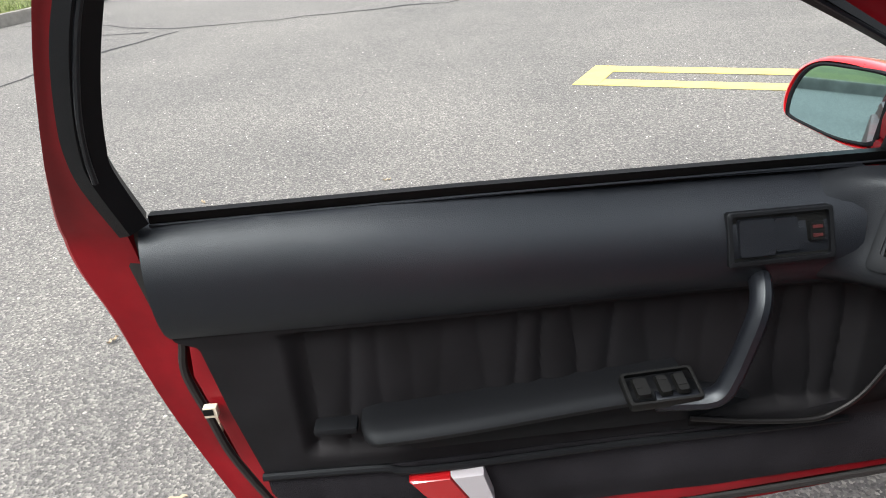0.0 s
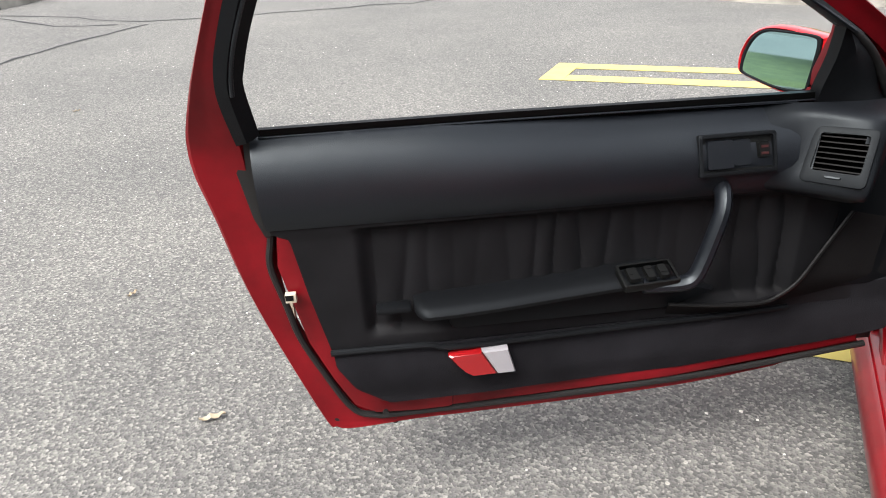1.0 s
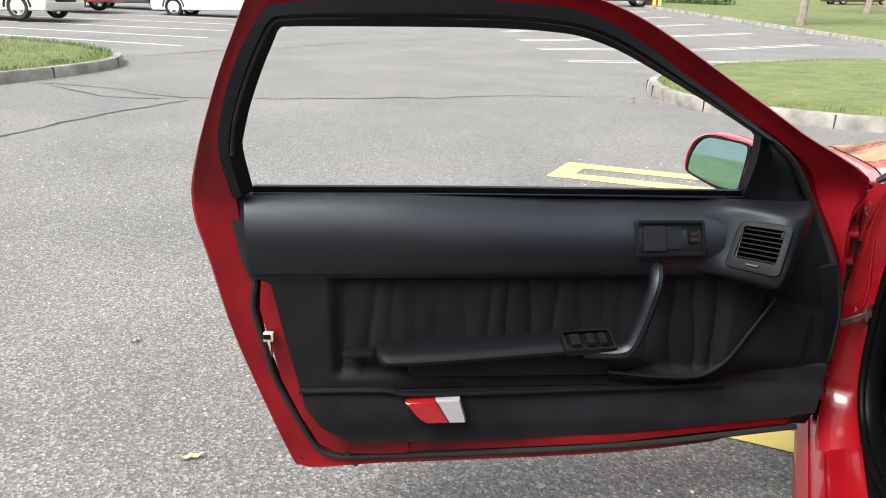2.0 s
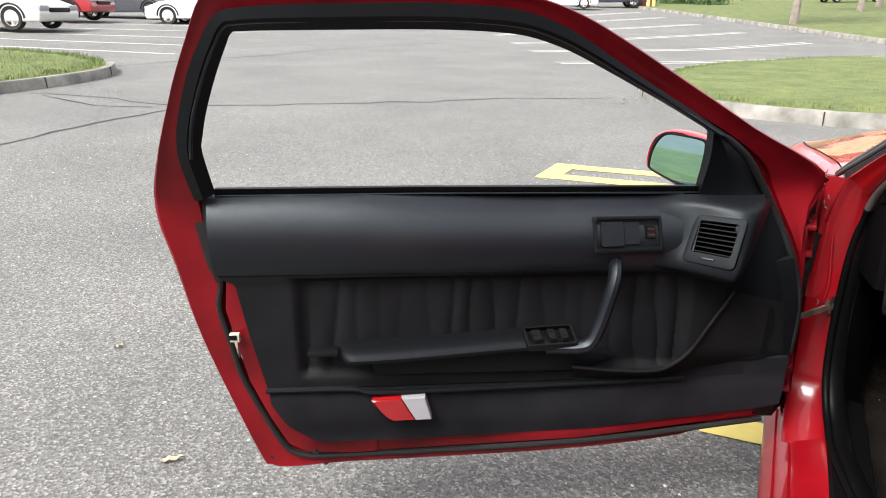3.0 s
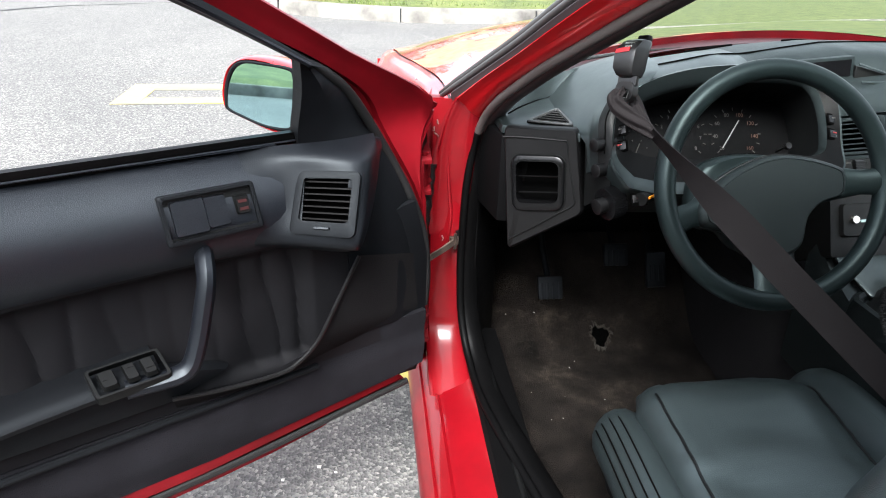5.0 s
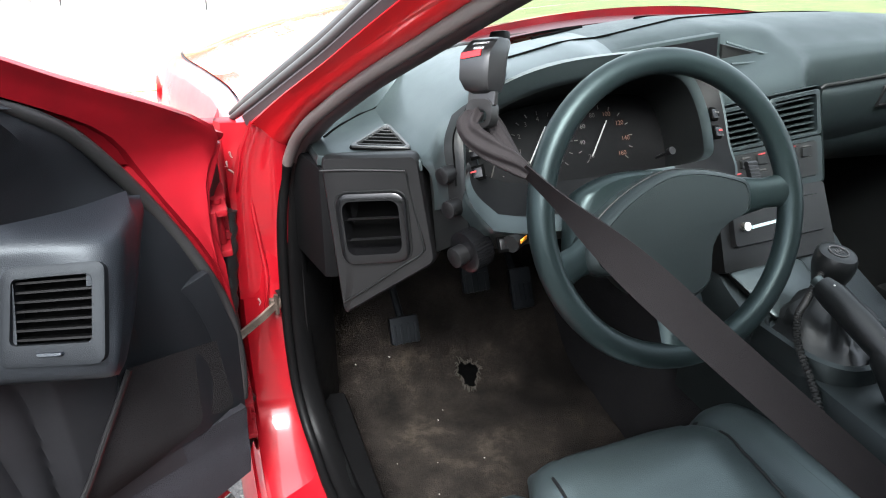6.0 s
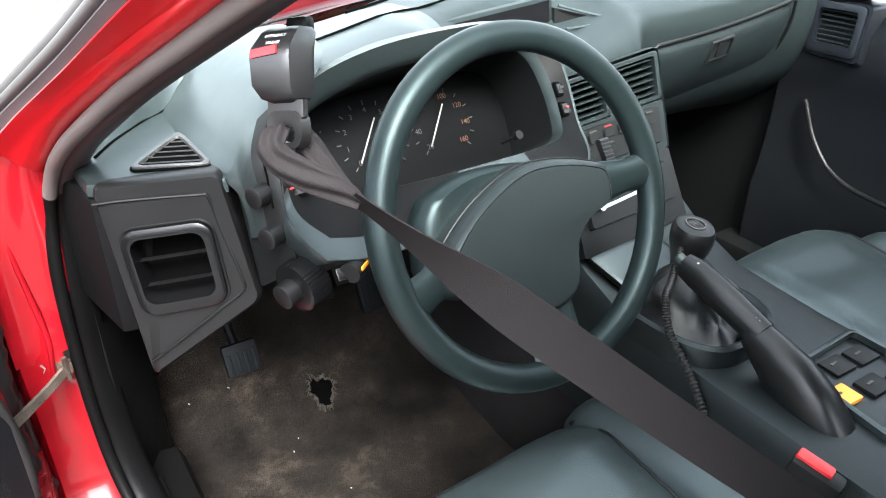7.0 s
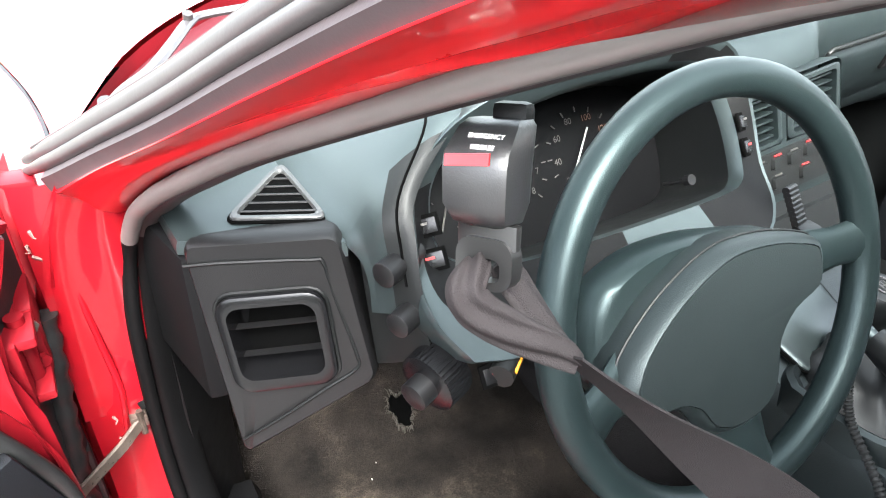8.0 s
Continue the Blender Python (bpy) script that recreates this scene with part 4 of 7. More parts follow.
# Upper run gets lighter materials: sky light on it is put into the colour.
for name, rows_, mats_, text in (("seal", seals, (SEAL_BLACK, SEAL_GREY_LIT), "rubber seal round the door opening"), ("trim", trims, (SEAL_BLACK, PILLAR_DARK), "moulded trim inside the door opening")):
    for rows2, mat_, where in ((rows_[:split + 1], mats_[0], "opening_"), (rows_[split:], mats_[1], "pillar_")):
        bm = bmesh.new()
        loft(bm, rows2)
        part(where + name, bm, mat_, car, ("black " if mat_ is SEAL_BLACK else "sky-lit grey " if mat_ is SEAL_GREY_LIT else "dark brown-grey ") + text, sharp=60)
# far pillar trim
bm = bmesh.new()
tube(bm, [Vector((-(a.x + b.x) / 2 - .024, (a.y + b.y) / 2 + .010, (a.z + b.z) / 2 + .012)) for a, b in zip(po, pi)], .044, 12)
part("pillar_trim", bm, DASH_DARK, car)
# hinge jamb, flowing down into the sill
bm = bmesh.new()
rings = []
for k in range(25):
    z = .26 + (.86 - .26) * k / 24
    yo = -.16 * (1 - smoothstep(.27, .40, z)) ** 2 + .004 * math.sin(z * 30)
    xo = -.012 * smoothstep(.70, .86, z)
    bulge = .010 * math.exp(-((z - .62) / .06) ** 2)
    rings.append([Vector((x, y + yo, z)) for x, y in ((-.832 - xo, .08), (-.832, .016), (-.824, .002), (-.806 + bulge, -.002), (-.782, -.006 - bulge), (-.760, -.008), (-.748, .002), (-.742, .03), (-.742, .12))])
loft(bm, rings, closed=False, cap=False)
part("hinge_jamb", bm, RED_SHADE, car, "glossy red door jamb")
# raised seam and chipped paint on the jamb
bm = bmesh.new()
tube(bm, smooth_path([(-.792, -.004, .83), (-.795, -.009, .76), (-.790, -.012, .68), (-.786, -.018, .62), (-.792, -.010, .56)], 5), .0035, 8)
part("jamb_crease", bm, RED_SHADE, car)
_c = random.Random(3)
CHIP = surface("bare_chip", (.20, .13, .11), .6, bump=0, vary=.3, wear=60)
for x0, y0, z0, n in ((-.818, -.001, .805, 3), (-.800, -.006, .565, 2), (-.772, -.010, .52, 1)):
    for k in range(n):
        bm = bmesh.new()
        p = [Vector((x0 + _c.uniform(-.006, .006), y0 - .003, z0 + _c.uniform(-.02, .02)))]
        for j in range(3):
            p.append(p[-1] + Vector((_c.uniform(-.004, .004), 0, _c.uniform(-.008, .003))))
        tube(bm, p, [.0014, .0018, .0011, .0006], 5)
        part("paint_chip", bm, CHIP, car)
# dark red baffle added to stop light coming through the gap behind the hinges
bm = bmesh.new()
prism(bm, [(-.862, .030, .27), (-.800, .020, .27), (-.800, .050, .27), (-.862, .060, .27)], (0, 0, .585), .004)
part("wing_return", bm, RED_DEEP_SHADE, car, "dark red baffle added behind the hinge gap")
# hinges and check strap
# Dark plate added to stand in for the shade in the hinge gap.
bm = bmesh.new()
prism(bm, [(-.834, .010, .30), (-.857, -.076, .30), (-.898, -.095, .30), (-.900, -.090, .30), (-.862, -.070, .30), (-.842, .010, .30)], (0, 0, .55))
part("hinge_well", bm, RUBBER, car, "dark plate added to close the gap behind the hinges")
for z in (.735, .41):
    bm = bmesh.new()
    box(bm, (-.838, -.020, z), (.014, .060, .075), .004)
    hinge = part("door_hinge", bm, RED_DEEP_SHADE, car, "red painted door hinge")
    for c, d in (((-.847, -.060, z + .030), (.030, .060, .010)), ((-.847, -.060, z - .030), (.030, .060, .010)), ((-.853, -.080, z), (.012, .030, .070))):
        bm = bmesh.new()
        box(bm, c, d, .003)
        part("hinge_leaf", bm, RED_DEEP_SHADE, hinge)
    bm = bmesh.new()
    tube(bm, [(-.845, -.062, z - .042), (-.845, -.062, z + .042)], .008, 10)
    part("hinge_pin", bm, RED_DEEP_SHADE, hinge)
    for dz in (-.018, .022):
        bm = bmesh.new()
        tube(bm, [(-.838, -.051, z + dz), (-.836, -.057, z + dz)], .007, 6)
        part("hinge_bolt", bm, STEEL if dz > 0 and z > .6 else RED_DEEP_SHADE, hinge)
# Boot is drawn out down the door gap to stand in for its darkness.
bm = bmesh.new()
boot = smooth_path([(-.829, -.012, .735), (-.836, -.022, .67), (-.845, -.030, .60), (-.851, -.034, .52), (-.846, -.032, .44), (-.838, -.022, .40)], 8)
tube(bm, boot, [.0135 + .0018 * math.cos(k * 1.9) - .004 * abs(k / (len(boot) - 1) - .5) for k in range(len(boot))], 14)
part("wiring_boot", bm, RUBBER, car, "black rubber wiring boot between door and jamb")
bm = bmesh.new()
box(bm, (-.838, .004, .47), (.010, .020, .14), .004)
part("jamb_slot", bm, RUBBER, car)
bm = bmesh.new()
sweep(bm, [(-.774, -.020, .573), (-.80, -.040, .564), (-.845, -.060, .545), (-.885, -.080, .528)], [(-.003, -.0055), (0, -.007), (.003, -.0055), (.003, .0055), (0, .007), (-.003, .0055)], (0, 1, 0))
tube(bm, [(-.776, -.024, .590), (-.776, -.024, .556)], .0035, 8)
box(bm, (-.778, -.018, .573), (.018, .014, .016), .002)
part("check_strap", bm, surface("bronze_steel", (.12, .095, .078), .30, metal=.75, grain=260, bump=.2, vary=.4, wear=40), car, "worn steel door check strap")
bm = bmesh.new()
box(bm, (-.772, -.012, .578), (.016, .006, .030), .001)
part("strap_slot", bm, DASH_DARK, car)
# sill
bm = bmesh.new()
SILL = [(-.800, .16), (-.850, .165), (-.866, .195), (-.868, .225), (-.860, .250), (-.846, .265), (-.841, .2635), (-.836, .270), (-.818, .284), (-.812, .2815), (-.806, .287), (-.775, .294), (-.745, .300), (-.735, .24)]
loft(bm, [[Vector((x, y, z)) for x, z in SILL] for y in (.03, -.3, -.7, -1.25)])
part("sill", bm, RED_SHADE, car, "glossy red door sill")
bm = bmesh.new()
loft(bm, [[Vector((x, y, z)) for x, z in ((-.748, .296), (-.738, .308), (-.70, .312), (-.664, .306), (-.655, .28), (-.652, .19))] for y in (.06, -.1, -.5, -1.2)], closed=False, cap=False)
part("scuff_plate", bm, SEAL_BLACK, car, "black plastic scuff plate")
bm = bmesh.new()
tube(bm, [(-.705, .0, .313), (-.705, -1.1, .313)], .006, 8)
part("scuff_rib", bm, DASH_DARK, car)
# hood and fenders
H_Z = {.0: .856, .25: .866, .5: .852, .8: .822, 1.1: .775, 1.3: .715, 1.42: .64}


def hood_z(x, y):
    return lerp_at(H_Z, y) - .040 * (abs(x) / .80) ** 3 + .088 * (1 - min(1.0, abs(x) / .74) ** 2) * (1 - smoothstep(.95, 1.45, y))


# Widens the nose so that the bonnet seam fits the camera's view.
def widen_nose(p):
    return Vector((p.x * (1 + .10 * smoothstep(.12, .78, p.y)), p.y, p.z))


def cowl_y(x):
    return .36 - .29 * min(1.0, abs(x) / .79) ** 6


bm = bmesh.new()
grid(bm, lambda a, b: (lambda x: widen_nose(Vector((x, cowl_y(x) + .02 + b * (1.40 - cowl_y(x) - .02), hood_z(x, cowl_y(x) + b * (1.40 - cowl_y(x))) + .012))))(-.778 + 1.556 * a), 60, 24)
part("bonnet", bm, BONNET_RED, car, "red bonnet with peeling faded lacquer", flip=False)
for sgn in (1, -1):
    bm = bmesh.new()

    def fend(a, b, sgn=sgn):
        y = .0 + b * 1.40
        top = hood_z(-.76, max(y, .02)) + .012 - .018 * (1 - smoothstep(.0, .14, y))
        arch = .25 if not .62 < y < 1.30 else max(.25, .30 + math.sqrt(max(0, .34 ** 2 - (y - .96) ** 2)))
        nose = smoothstep(1.15, 1.40, y) * .10
        prof = [(-.783, top - .004), (-.796, top - .007), (-.812, top - .020), (-.827, top - .055), (-.838, top - .11), (-.845, (top + arch) / 2), (-.842, arch + .06), (-.832, arch)]
        k = a * (len(prof) - 1)
        i = min(int(k), len(prof) - 2)
        x, z = (prof[i][j] + (prof[i + 1][j] - prof[i][j]) * (k - i) for j in (0, 1))
        return widen_nose(Vector(((x + nose * (x + .783) * -2) * sgn, y, z)))
    grid(bm, fend, 28, 60)
    part("fender", bm, RED, car, "red front fender")
for sgn in (1, -1):
    bm = bmesh.new()
    tube(bm, [widen_nose(Vector((-.7805 * sgn, y, hood_z(-.78, y) + .008))) for y in (.10, .2, .3, .4, .5, .6, .75, .9, 1.2, 1.38)], .0036, 6)
    part("shut_line", bm, RUBBER, car)
bm = bmesh.new()
grid(bm, lambda a, b: Vector(((-.905 + 1.81 * a), 1.40 + .10 * math.sin(b * 1.6) * (1 - .5 * (2 * a - 1) ** 4), .66 - .44 * b)), 20, 10)
part("front_bumper", bm, RED, car)
# cowl with wipers
bm = bmesh.new()
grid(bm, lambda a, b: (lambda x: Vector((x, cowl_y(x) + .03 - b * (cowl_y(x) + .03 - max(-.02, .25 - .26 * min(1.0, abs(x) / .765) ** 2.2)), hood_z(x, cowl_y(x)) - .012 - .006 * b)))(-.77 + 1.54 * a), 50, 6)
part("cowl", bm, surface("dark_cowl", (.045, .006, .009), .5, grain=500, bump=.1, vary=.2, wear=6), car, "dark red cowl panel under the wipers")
bm = bmesh.new()
grid(bm, lambda a, b: (lambda x: Vector((x, cowl_y(x) + .021 + .008 * b, hood_z(x, cowl_y(x)) + .011 - .026 * b)))(-.775 + 1.55 * a), 50, 2)
part("bonnet_lip", bm, RED_DEEP_SHADE, car, "folded rear edge of the bonnet")
WS_TOP = 1.208


def screen(a, b, lift=0.0):
    s = 2 * a - 1
    x = s * (.765 + (.560 - .765) * b)
    y0, y1 = .27 - .26 * abs(s) ** 2.2, -.66 - .08 * s * s
    z = (.842 + .060 * (1 - s * s)) * (1 - b) + (WS_TOP + .02 * (1 - s * s)) * b + .028 * math.sin(math.pi * b)
    return Vector((x, y0 + (y1 - y0) * b, z + lift))


bm = bmesh.new()
grid(bm, screen, 24, 14)
ob = part("windscreen", bm, glass_material("windscreen_glass", (.48, .53, .49)), car, "clear curved windscreen", flip=False)
ob.visible_shadow = False
for x0, y0, pts in ((0, 0, [(-.722, .112, .872), (-.700, .122, .885), (-.668, .146, .893), (-.632, .200, .900), (-.603, .246, .906), (-.580, .262, .908), (-.50, .270, .910), (-.36, .285, .915)]), (0, 0, [(-.02, .30, .880), (.0, .30, .905), (.06, .295, .915), (.12, .29, .918), (.22, .28, .918), (.35, .26, .912)])):
    bm = bmesh.new()
    tube(bm, smooth_path(pts, 5), .0085, 8, flat=.6)
    tube(bm, [Vector(pts[4]) + Vector((0, 0, .004)), Vector(pts[4]) + Vector((0, -.003, .012))], .006, 10)
    tube(bm, [pts[0], (pts[0][0], pts[0][1] - .004, pts[0][2] + .010)], .008, 10)
    part("wiper_arm", bm, TRIM_GREY, car, "grey painted wiper arm")
    bm = bmesh.new()
    e = Vector(pts[-1])
    tube(bm, smooth_path([e + Vector((-.20, -.075, -.010)), e + Vector((0, -.030, .0)), e + Vector((.24, -.020, .004))], 4), .005, 6)
    part("wiper_blade", bm, RUBBER, car)

# roof, far side, rear
bm = bmesh.new()
grid(bm, lambda a, b: Vector(((-.565 + 1.13 * a), -.68 - .85 * b - .07 * (2 * a - 1) ** 2, 1.225 + .030 * (1 - (2 * a - 1) ** 2) + .012 * math.sin(3 * b))), 20, 12)
part("roof", bm, RED, car, "red roof panel", flip=False)
bm = bmesh.new()
grid(bm, lambda a, b: Vector(((-.55 + 1.10 * a), -.68 - .85 * b - .07 * (2 * a - 1) ** 2, 1.205 + .035 * (1 - (2 * a - 1) ** 2))), 16, 8)
part("headliner", bm, VINYL_MATT, car, "dark headliner")
bm = bmesh.new()
grid(bm, lambda a, b: Vector(((-.55 + 1.10 * a) * (1 + .25 * b), -1.50 - 1.05 * b, 1.21 - .33 * b + .03 * (1 - (2 * a - 1) ** 2))), 16, 10)
ob = part("hatch_glass", bm, GLASS, car, "sloping rear hatch glass", flip=False)
ob.visible_shadow = False
for sgn in (1, -1):
    y_front = -1.24 if sgn == 1 else -1.19
    bm = bmesh.new()

    def quarter(a, b, sgn=sgn, y_front=y_front):
        y = y_front - b * (2.85 + y_front)
        arch = .25 if not -2.05 < y < -1.40 else max(.25, .30 + math.sqrt(max(0, .33 ** 2 - (y + 1.72) ** 2)))
        top = .90 - .02 * b
        prof = [(-.72 + .06 * (1 - b), top + .02), (-.80, top - .01), (-.838, top - .10), (-.845, .6), (-.842, arch + .05), (-.83, arch)]
        k = a * 5
        i = min(int(k), 4)
        x, z = (prof[i][j] + (prof[i + 1][j] - prof[i][j]) * (k - i) for j in (0, 1))
        return Vector((x * sgn, y, z))
    grid(bm, quarter, 15, 40)
    prism(bm, [Vector((-.555 * sgn, -1.40, 1.21)), Vector((-.76 * sgn, -1.25, .88)), Vector((-.76 * sgn, -1.40, .88)), Vector((-.55 * sgn, -1.60, 1.20))], (.03 * sgn, 0, 0))
    prism(bm, [Vector((-.54 * sgn, -1.50, 1.21)), Vector((-.68 * sgn, -2.5, .90)), Vector((-.74 * sgn, -2.5, .86)), Vector((-.58 * sgn, -1.50, 1.18))], (.03 * sgn, 0, 0))
    part("quarter_panel", bm, RED, car, "red rear quarter panel")
    bm = bmesh.new()
    bm.faces.new([bm.verts.new(p) for p in (Vector((-.60 * sgn, -1.47, 1.14)), Vector((-.745 * sgn, -1.44, .90)), Vector((-.735 * sgn, -2.2, .90)), Vector((-.60 * sgn, -1.70, 1.12)))])
    part("quarter_glass", bm, GLASS, car)
bm = bmesh.new()
grid(bm, lambda a, b: Vector((-.80 + 1.6 * a, -2.85 - .08 * math.sin(3 * b), .88 - .62 * b)), 14, 8)
grid(bm, lambda a, b: Vector((-.78 + 1.56 * a, -2.5 - .36 * b, .885 - .01 * b)), 10, 3)
part("tail_panel", bm, RED, car)
# closed far door: skin, glass frame and trimmed inside
bm = bmesh.new()
loft(bm, [[Vector((.745, y, .30)), Vector((.832, y, .28)), Vector((.848, y, .55)), Vector((.832, y, .82)), Vector((.79, y, .868)), Vector((.735, y, .866)), Vector((.735, y, .45))] for y in (-.005, -.4, -.8, -1.18)])
far_door = part("door", bm, RED, car, "closed red passenger door")
bm = bmesh.new()
loft(bm, [[Vector((.735, y, .28)), Vector((.70, y, .30)), Vector((.69, y, .46)), Vector((.700, y, .50)), Vector((.705, y, .62)), Vector((.700, y, .72)), Vector((.685, y, .76)), Vector((.690, y, .83)), Vector((.715, y, .868)), Vector((.735, y, .865))] for y in (.0, -.3, -.7, -1.18)])
part("inner_panel", bm, VINYL_MATT, far_door, "black passenger door trim")
bm = bmesh.new()
tube(bm, smooth_path([(.690, -.075, .68), (.682, -.125, .60), (.675, -.195, .545), (.672, -.315, .525), (.672, -.6, .52)], 6), .005, 8)
part("pocket_lip", bm, POD, far_door)
bm = bmesh.new()
prism(bm, [(.738, .05, .875), (.735, -.02, .86), (.700, -.22, .925), (.645, -.36, 1.03), (.640, -.30, 1.06), (.675, -.17, 1.005), (.700, -.06, .965), (.718, .02, .935), (.733, .06, .905)], (.012, .0, 0), .003)
part("sail_trim", bm, VINYL_MATT, far_door, "black trim at the foot of the far pillar")
bm = bmesh.new()
bm.faces.new([bm.verts.new(p) for p in (Vector((.75, -.14, .875)), Vector((.78, -1.17, .875)), Vector((.56, -1.25, 1.19)), Vector((.56, -.66, 1.17)))])
ob = part("door_glass", bm, GLASS, far_door)
ob.visible_shadow = False
pvq = quad_map((.690, -.045, .882), (.683, -.155, .884), (.672, -.160, .786), (.684, -.050, .784))
bm = bmesh.new()
loft(bm, [[pvq(*p, -.04) for p in rr(-.15, -.16, 1.15, 1.1, .1, .1, 3)], [pvq(*p, -.004) for p in rr(-.08, -.10, 1.08, 1.05, .1, .1, 3)], [pvq(*p, 0) for p in rr(-.06, -.08, 1.06, 1.04, .1, .1, 3)], [pvq(*p, -.002) for p in rr(.10, .14, .90, .90, .06, .06, 3)]], cap=False)
part("vent_housing", bm, VINYL, far_door)
vent(far_door, pvq, 7, VINYL, DASH, border=.13, depth=.02, lower=.06, foot=-.004)


def road_wheel(name, x, y, r, sgn, parent):
    w = thing_part(name, parent)
    w.matrix_basis = pose(x, y, r + .005, 0, 90 * sgn, 0)
    bm = bmesh.new()
    loft(bm, [[Vector((math.cos(t) * q, math.sin(t) * q, z)) for t in [2 * math.pi * k / 40 for k in range(40)]] for q, z in ((r * .66, -.09), (r * .93, -.10), (r, -.07), (r, .07), (r * .93, .10), (r * .66, .09))], loop=True)
    part("tyre", bm, RUBBER, w)
    bm = bmesh.new()
    loft(bm, [[Vector((math.cos(t) * q, math.sin(t) * q, z)) for t in [2 * math.pi * k / 40 for k in range(40)]] for q, z in ((r * .66, -.08), (r * .62, -.03), (r * .62, .06), (r * .66, .085), (r * .60, .085), (r * .56, -.02))], loop=True)
    for k in range(5):
        a = 2 * math.pi * k / 5
        tube(bm, [(0, 0, .05), (math.cos(a) * r * .6, math.sin(a) * r * .6, .06)], .045, 8, flat=.4)
    tube(bm, [(0, 0, .02), (0, 0, .07)], .06, 14)
    part("rim", bm, CHROME, w)


def thing_part(name, parent):
    ob = new(name)
    ob.empty_display_size = 0.05
    ob.parent = parent
    return ob


for y in (.96, -1.72):
    for sgn in (1, -1):
        road_wheel("wheel", .735 * sgn, y, .31, sgn, car)
# under-body and cabin shell
for name, c, d, bev in (("floor_pan", (0, -.7, .165), (1.45, 4.0, .02), 0), ("firewall", (0, .42, .47), (1.56, .03, .66), 0), ("inner_wing", (-.752, .23, .48), (.016, .38, .64), 0), ("inner_wing", (.742, .22, .48), (.016, .44, .64), 0), ("inner_sill", (.70, -.6, .24), (.10, 1.3, .14), .02), ("rear_bulkhead", (0, -1.55, .50), (1.40, .04, .60), 0), ("cargo_floor", (0, -2.18, .66), (1.50, 1.26, .04), .01), ("cargo_side", (.70, -2.15, .76), (.06, 1.2, .22), .02), ("cargo_side", (-.70, -2.15, .76), (.06, 1.2, .22), .02)):
    bm = bmesh.new()
    box(bm, c, d, bev)
    part(name, bm, DASH_DARK, car)


# ---------- cabin ----------
bm = bmesh.new()


def floor_f(a, b):
    x = -.66 + .54 * a
    y = -1.4 + 1.78 * b
    z = .19 + .22 * smoothstep(.10, .42, y) + .012 * math.sin(9 * x + 3) * math.sin(8 * y) + .006 * noise.noise(Vector((x * 14, y * 14, 0)))
    z += .008 * math.exp(-(((x + .372) / .05) ** 2 + ((y - .150) / .06) ** 2))
    return Vector((x, y, z))


grid(bm, floor_f, 70, 120)
part("floor_carpet", bm, CARPET, car, "worn dirty grey-brown carpet with a hole", flip=False)
bm = bmesh.new()
grid(bm, lambda a, b: Vector((.12 + .56 * a, -1.4 + 1.78 * b, .20 + .22 * smoothstep(.10, .42, -1.4 + 1.78 * b))), 20, 30)
part("floor_carpet", bm, CARPET, car, flip=False)
def hole_edge(t, k=1.0):
    r = k * (1 + .20 * math.sin(3 * t + .6) + .08 * math.sin(7 * t) + .04 * math.sin(13 * t + 2))
    x, y = -.372 + .020 * r * math.cos(t), .150 + .027 * r * math.sin(t)
    return Vector((x, y, floor_f((x + .66) / .54, (y + 1.4) / 1.78).z))


_q = random.Random(5)
bm = bmesh.new()
for k in range(90):
    t = 2 * math.pi * k / 90 + _q.uniform(-.05, .05)
    a, b = hole_edge(t, .95), hole_edge(t + _q.uniform(-.12, .12), _q.uniform(1.05, 1.5))
    tube(bm, [a + V(0, 0, .006), a.lerp(b, .5) + V(0, 0, .010), b + V(0, 0, .004)], [.0007, .0011, .0005], 4)
part("frayed_edge", bm, surface("frayed_backing", (.024, .021, .016), .9, bump=0), car, "pale frayed edge of the carpet hole")
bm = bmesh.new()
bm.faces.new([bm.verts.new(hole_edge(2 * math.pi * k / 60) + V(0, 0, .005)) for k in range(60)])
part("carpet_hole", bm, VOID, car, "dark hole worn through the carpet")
_r = random.Random(11)
bm = bmesh.new()
for k in range(9):
    x, y = _r.uniform(-.62, -.30), _r.uniform(-.15, .22)
    z = floor_f((x + .66) / .54, (y + 1.4) / 1.78).z + .003
    s = _r.uniform(.0006, .0017)
    box(bm, (x, y, z), (s * _r.uniform(1, 3), s, s), 0, Euler((0, 0, _r.uniform(0, 3))).to_matrix())
tagged(part("litter_crumbs", bm, PALE, None), "pale crumbs and grit on the carpet", "crumbs", kind="stuff")
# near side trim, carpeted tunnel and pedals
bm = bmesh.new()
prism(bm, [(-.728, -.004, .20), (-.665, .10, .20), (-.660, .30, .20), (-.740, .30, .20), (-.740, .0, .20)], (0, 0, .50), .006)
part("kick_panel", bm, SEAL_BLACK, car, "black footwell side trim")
# Near-black, so that red bounced light doesn't show on this panel.
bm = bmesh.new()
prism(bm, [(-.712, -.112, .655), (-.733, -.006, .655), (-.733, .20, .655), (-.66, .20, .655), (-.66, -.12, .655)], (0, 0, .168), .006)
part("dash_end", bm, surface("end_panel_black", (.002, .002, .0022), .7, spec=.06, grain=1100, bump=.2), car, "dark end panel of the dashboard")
bm = bmesh.new()
loft(bm, [[Vector((x, y, z)) for x, z in ((-.135, .18), (-.125, .36), (-.105, .46), (-.06, .49), (.06, .49), (.105, .46), (.125, .36), (.135, .18))] for y in (.36, -.2, -1.4)])
part("tunnel_trim", bm, DOOR_CARPET, car, "dark carpeted transmission tunnel")
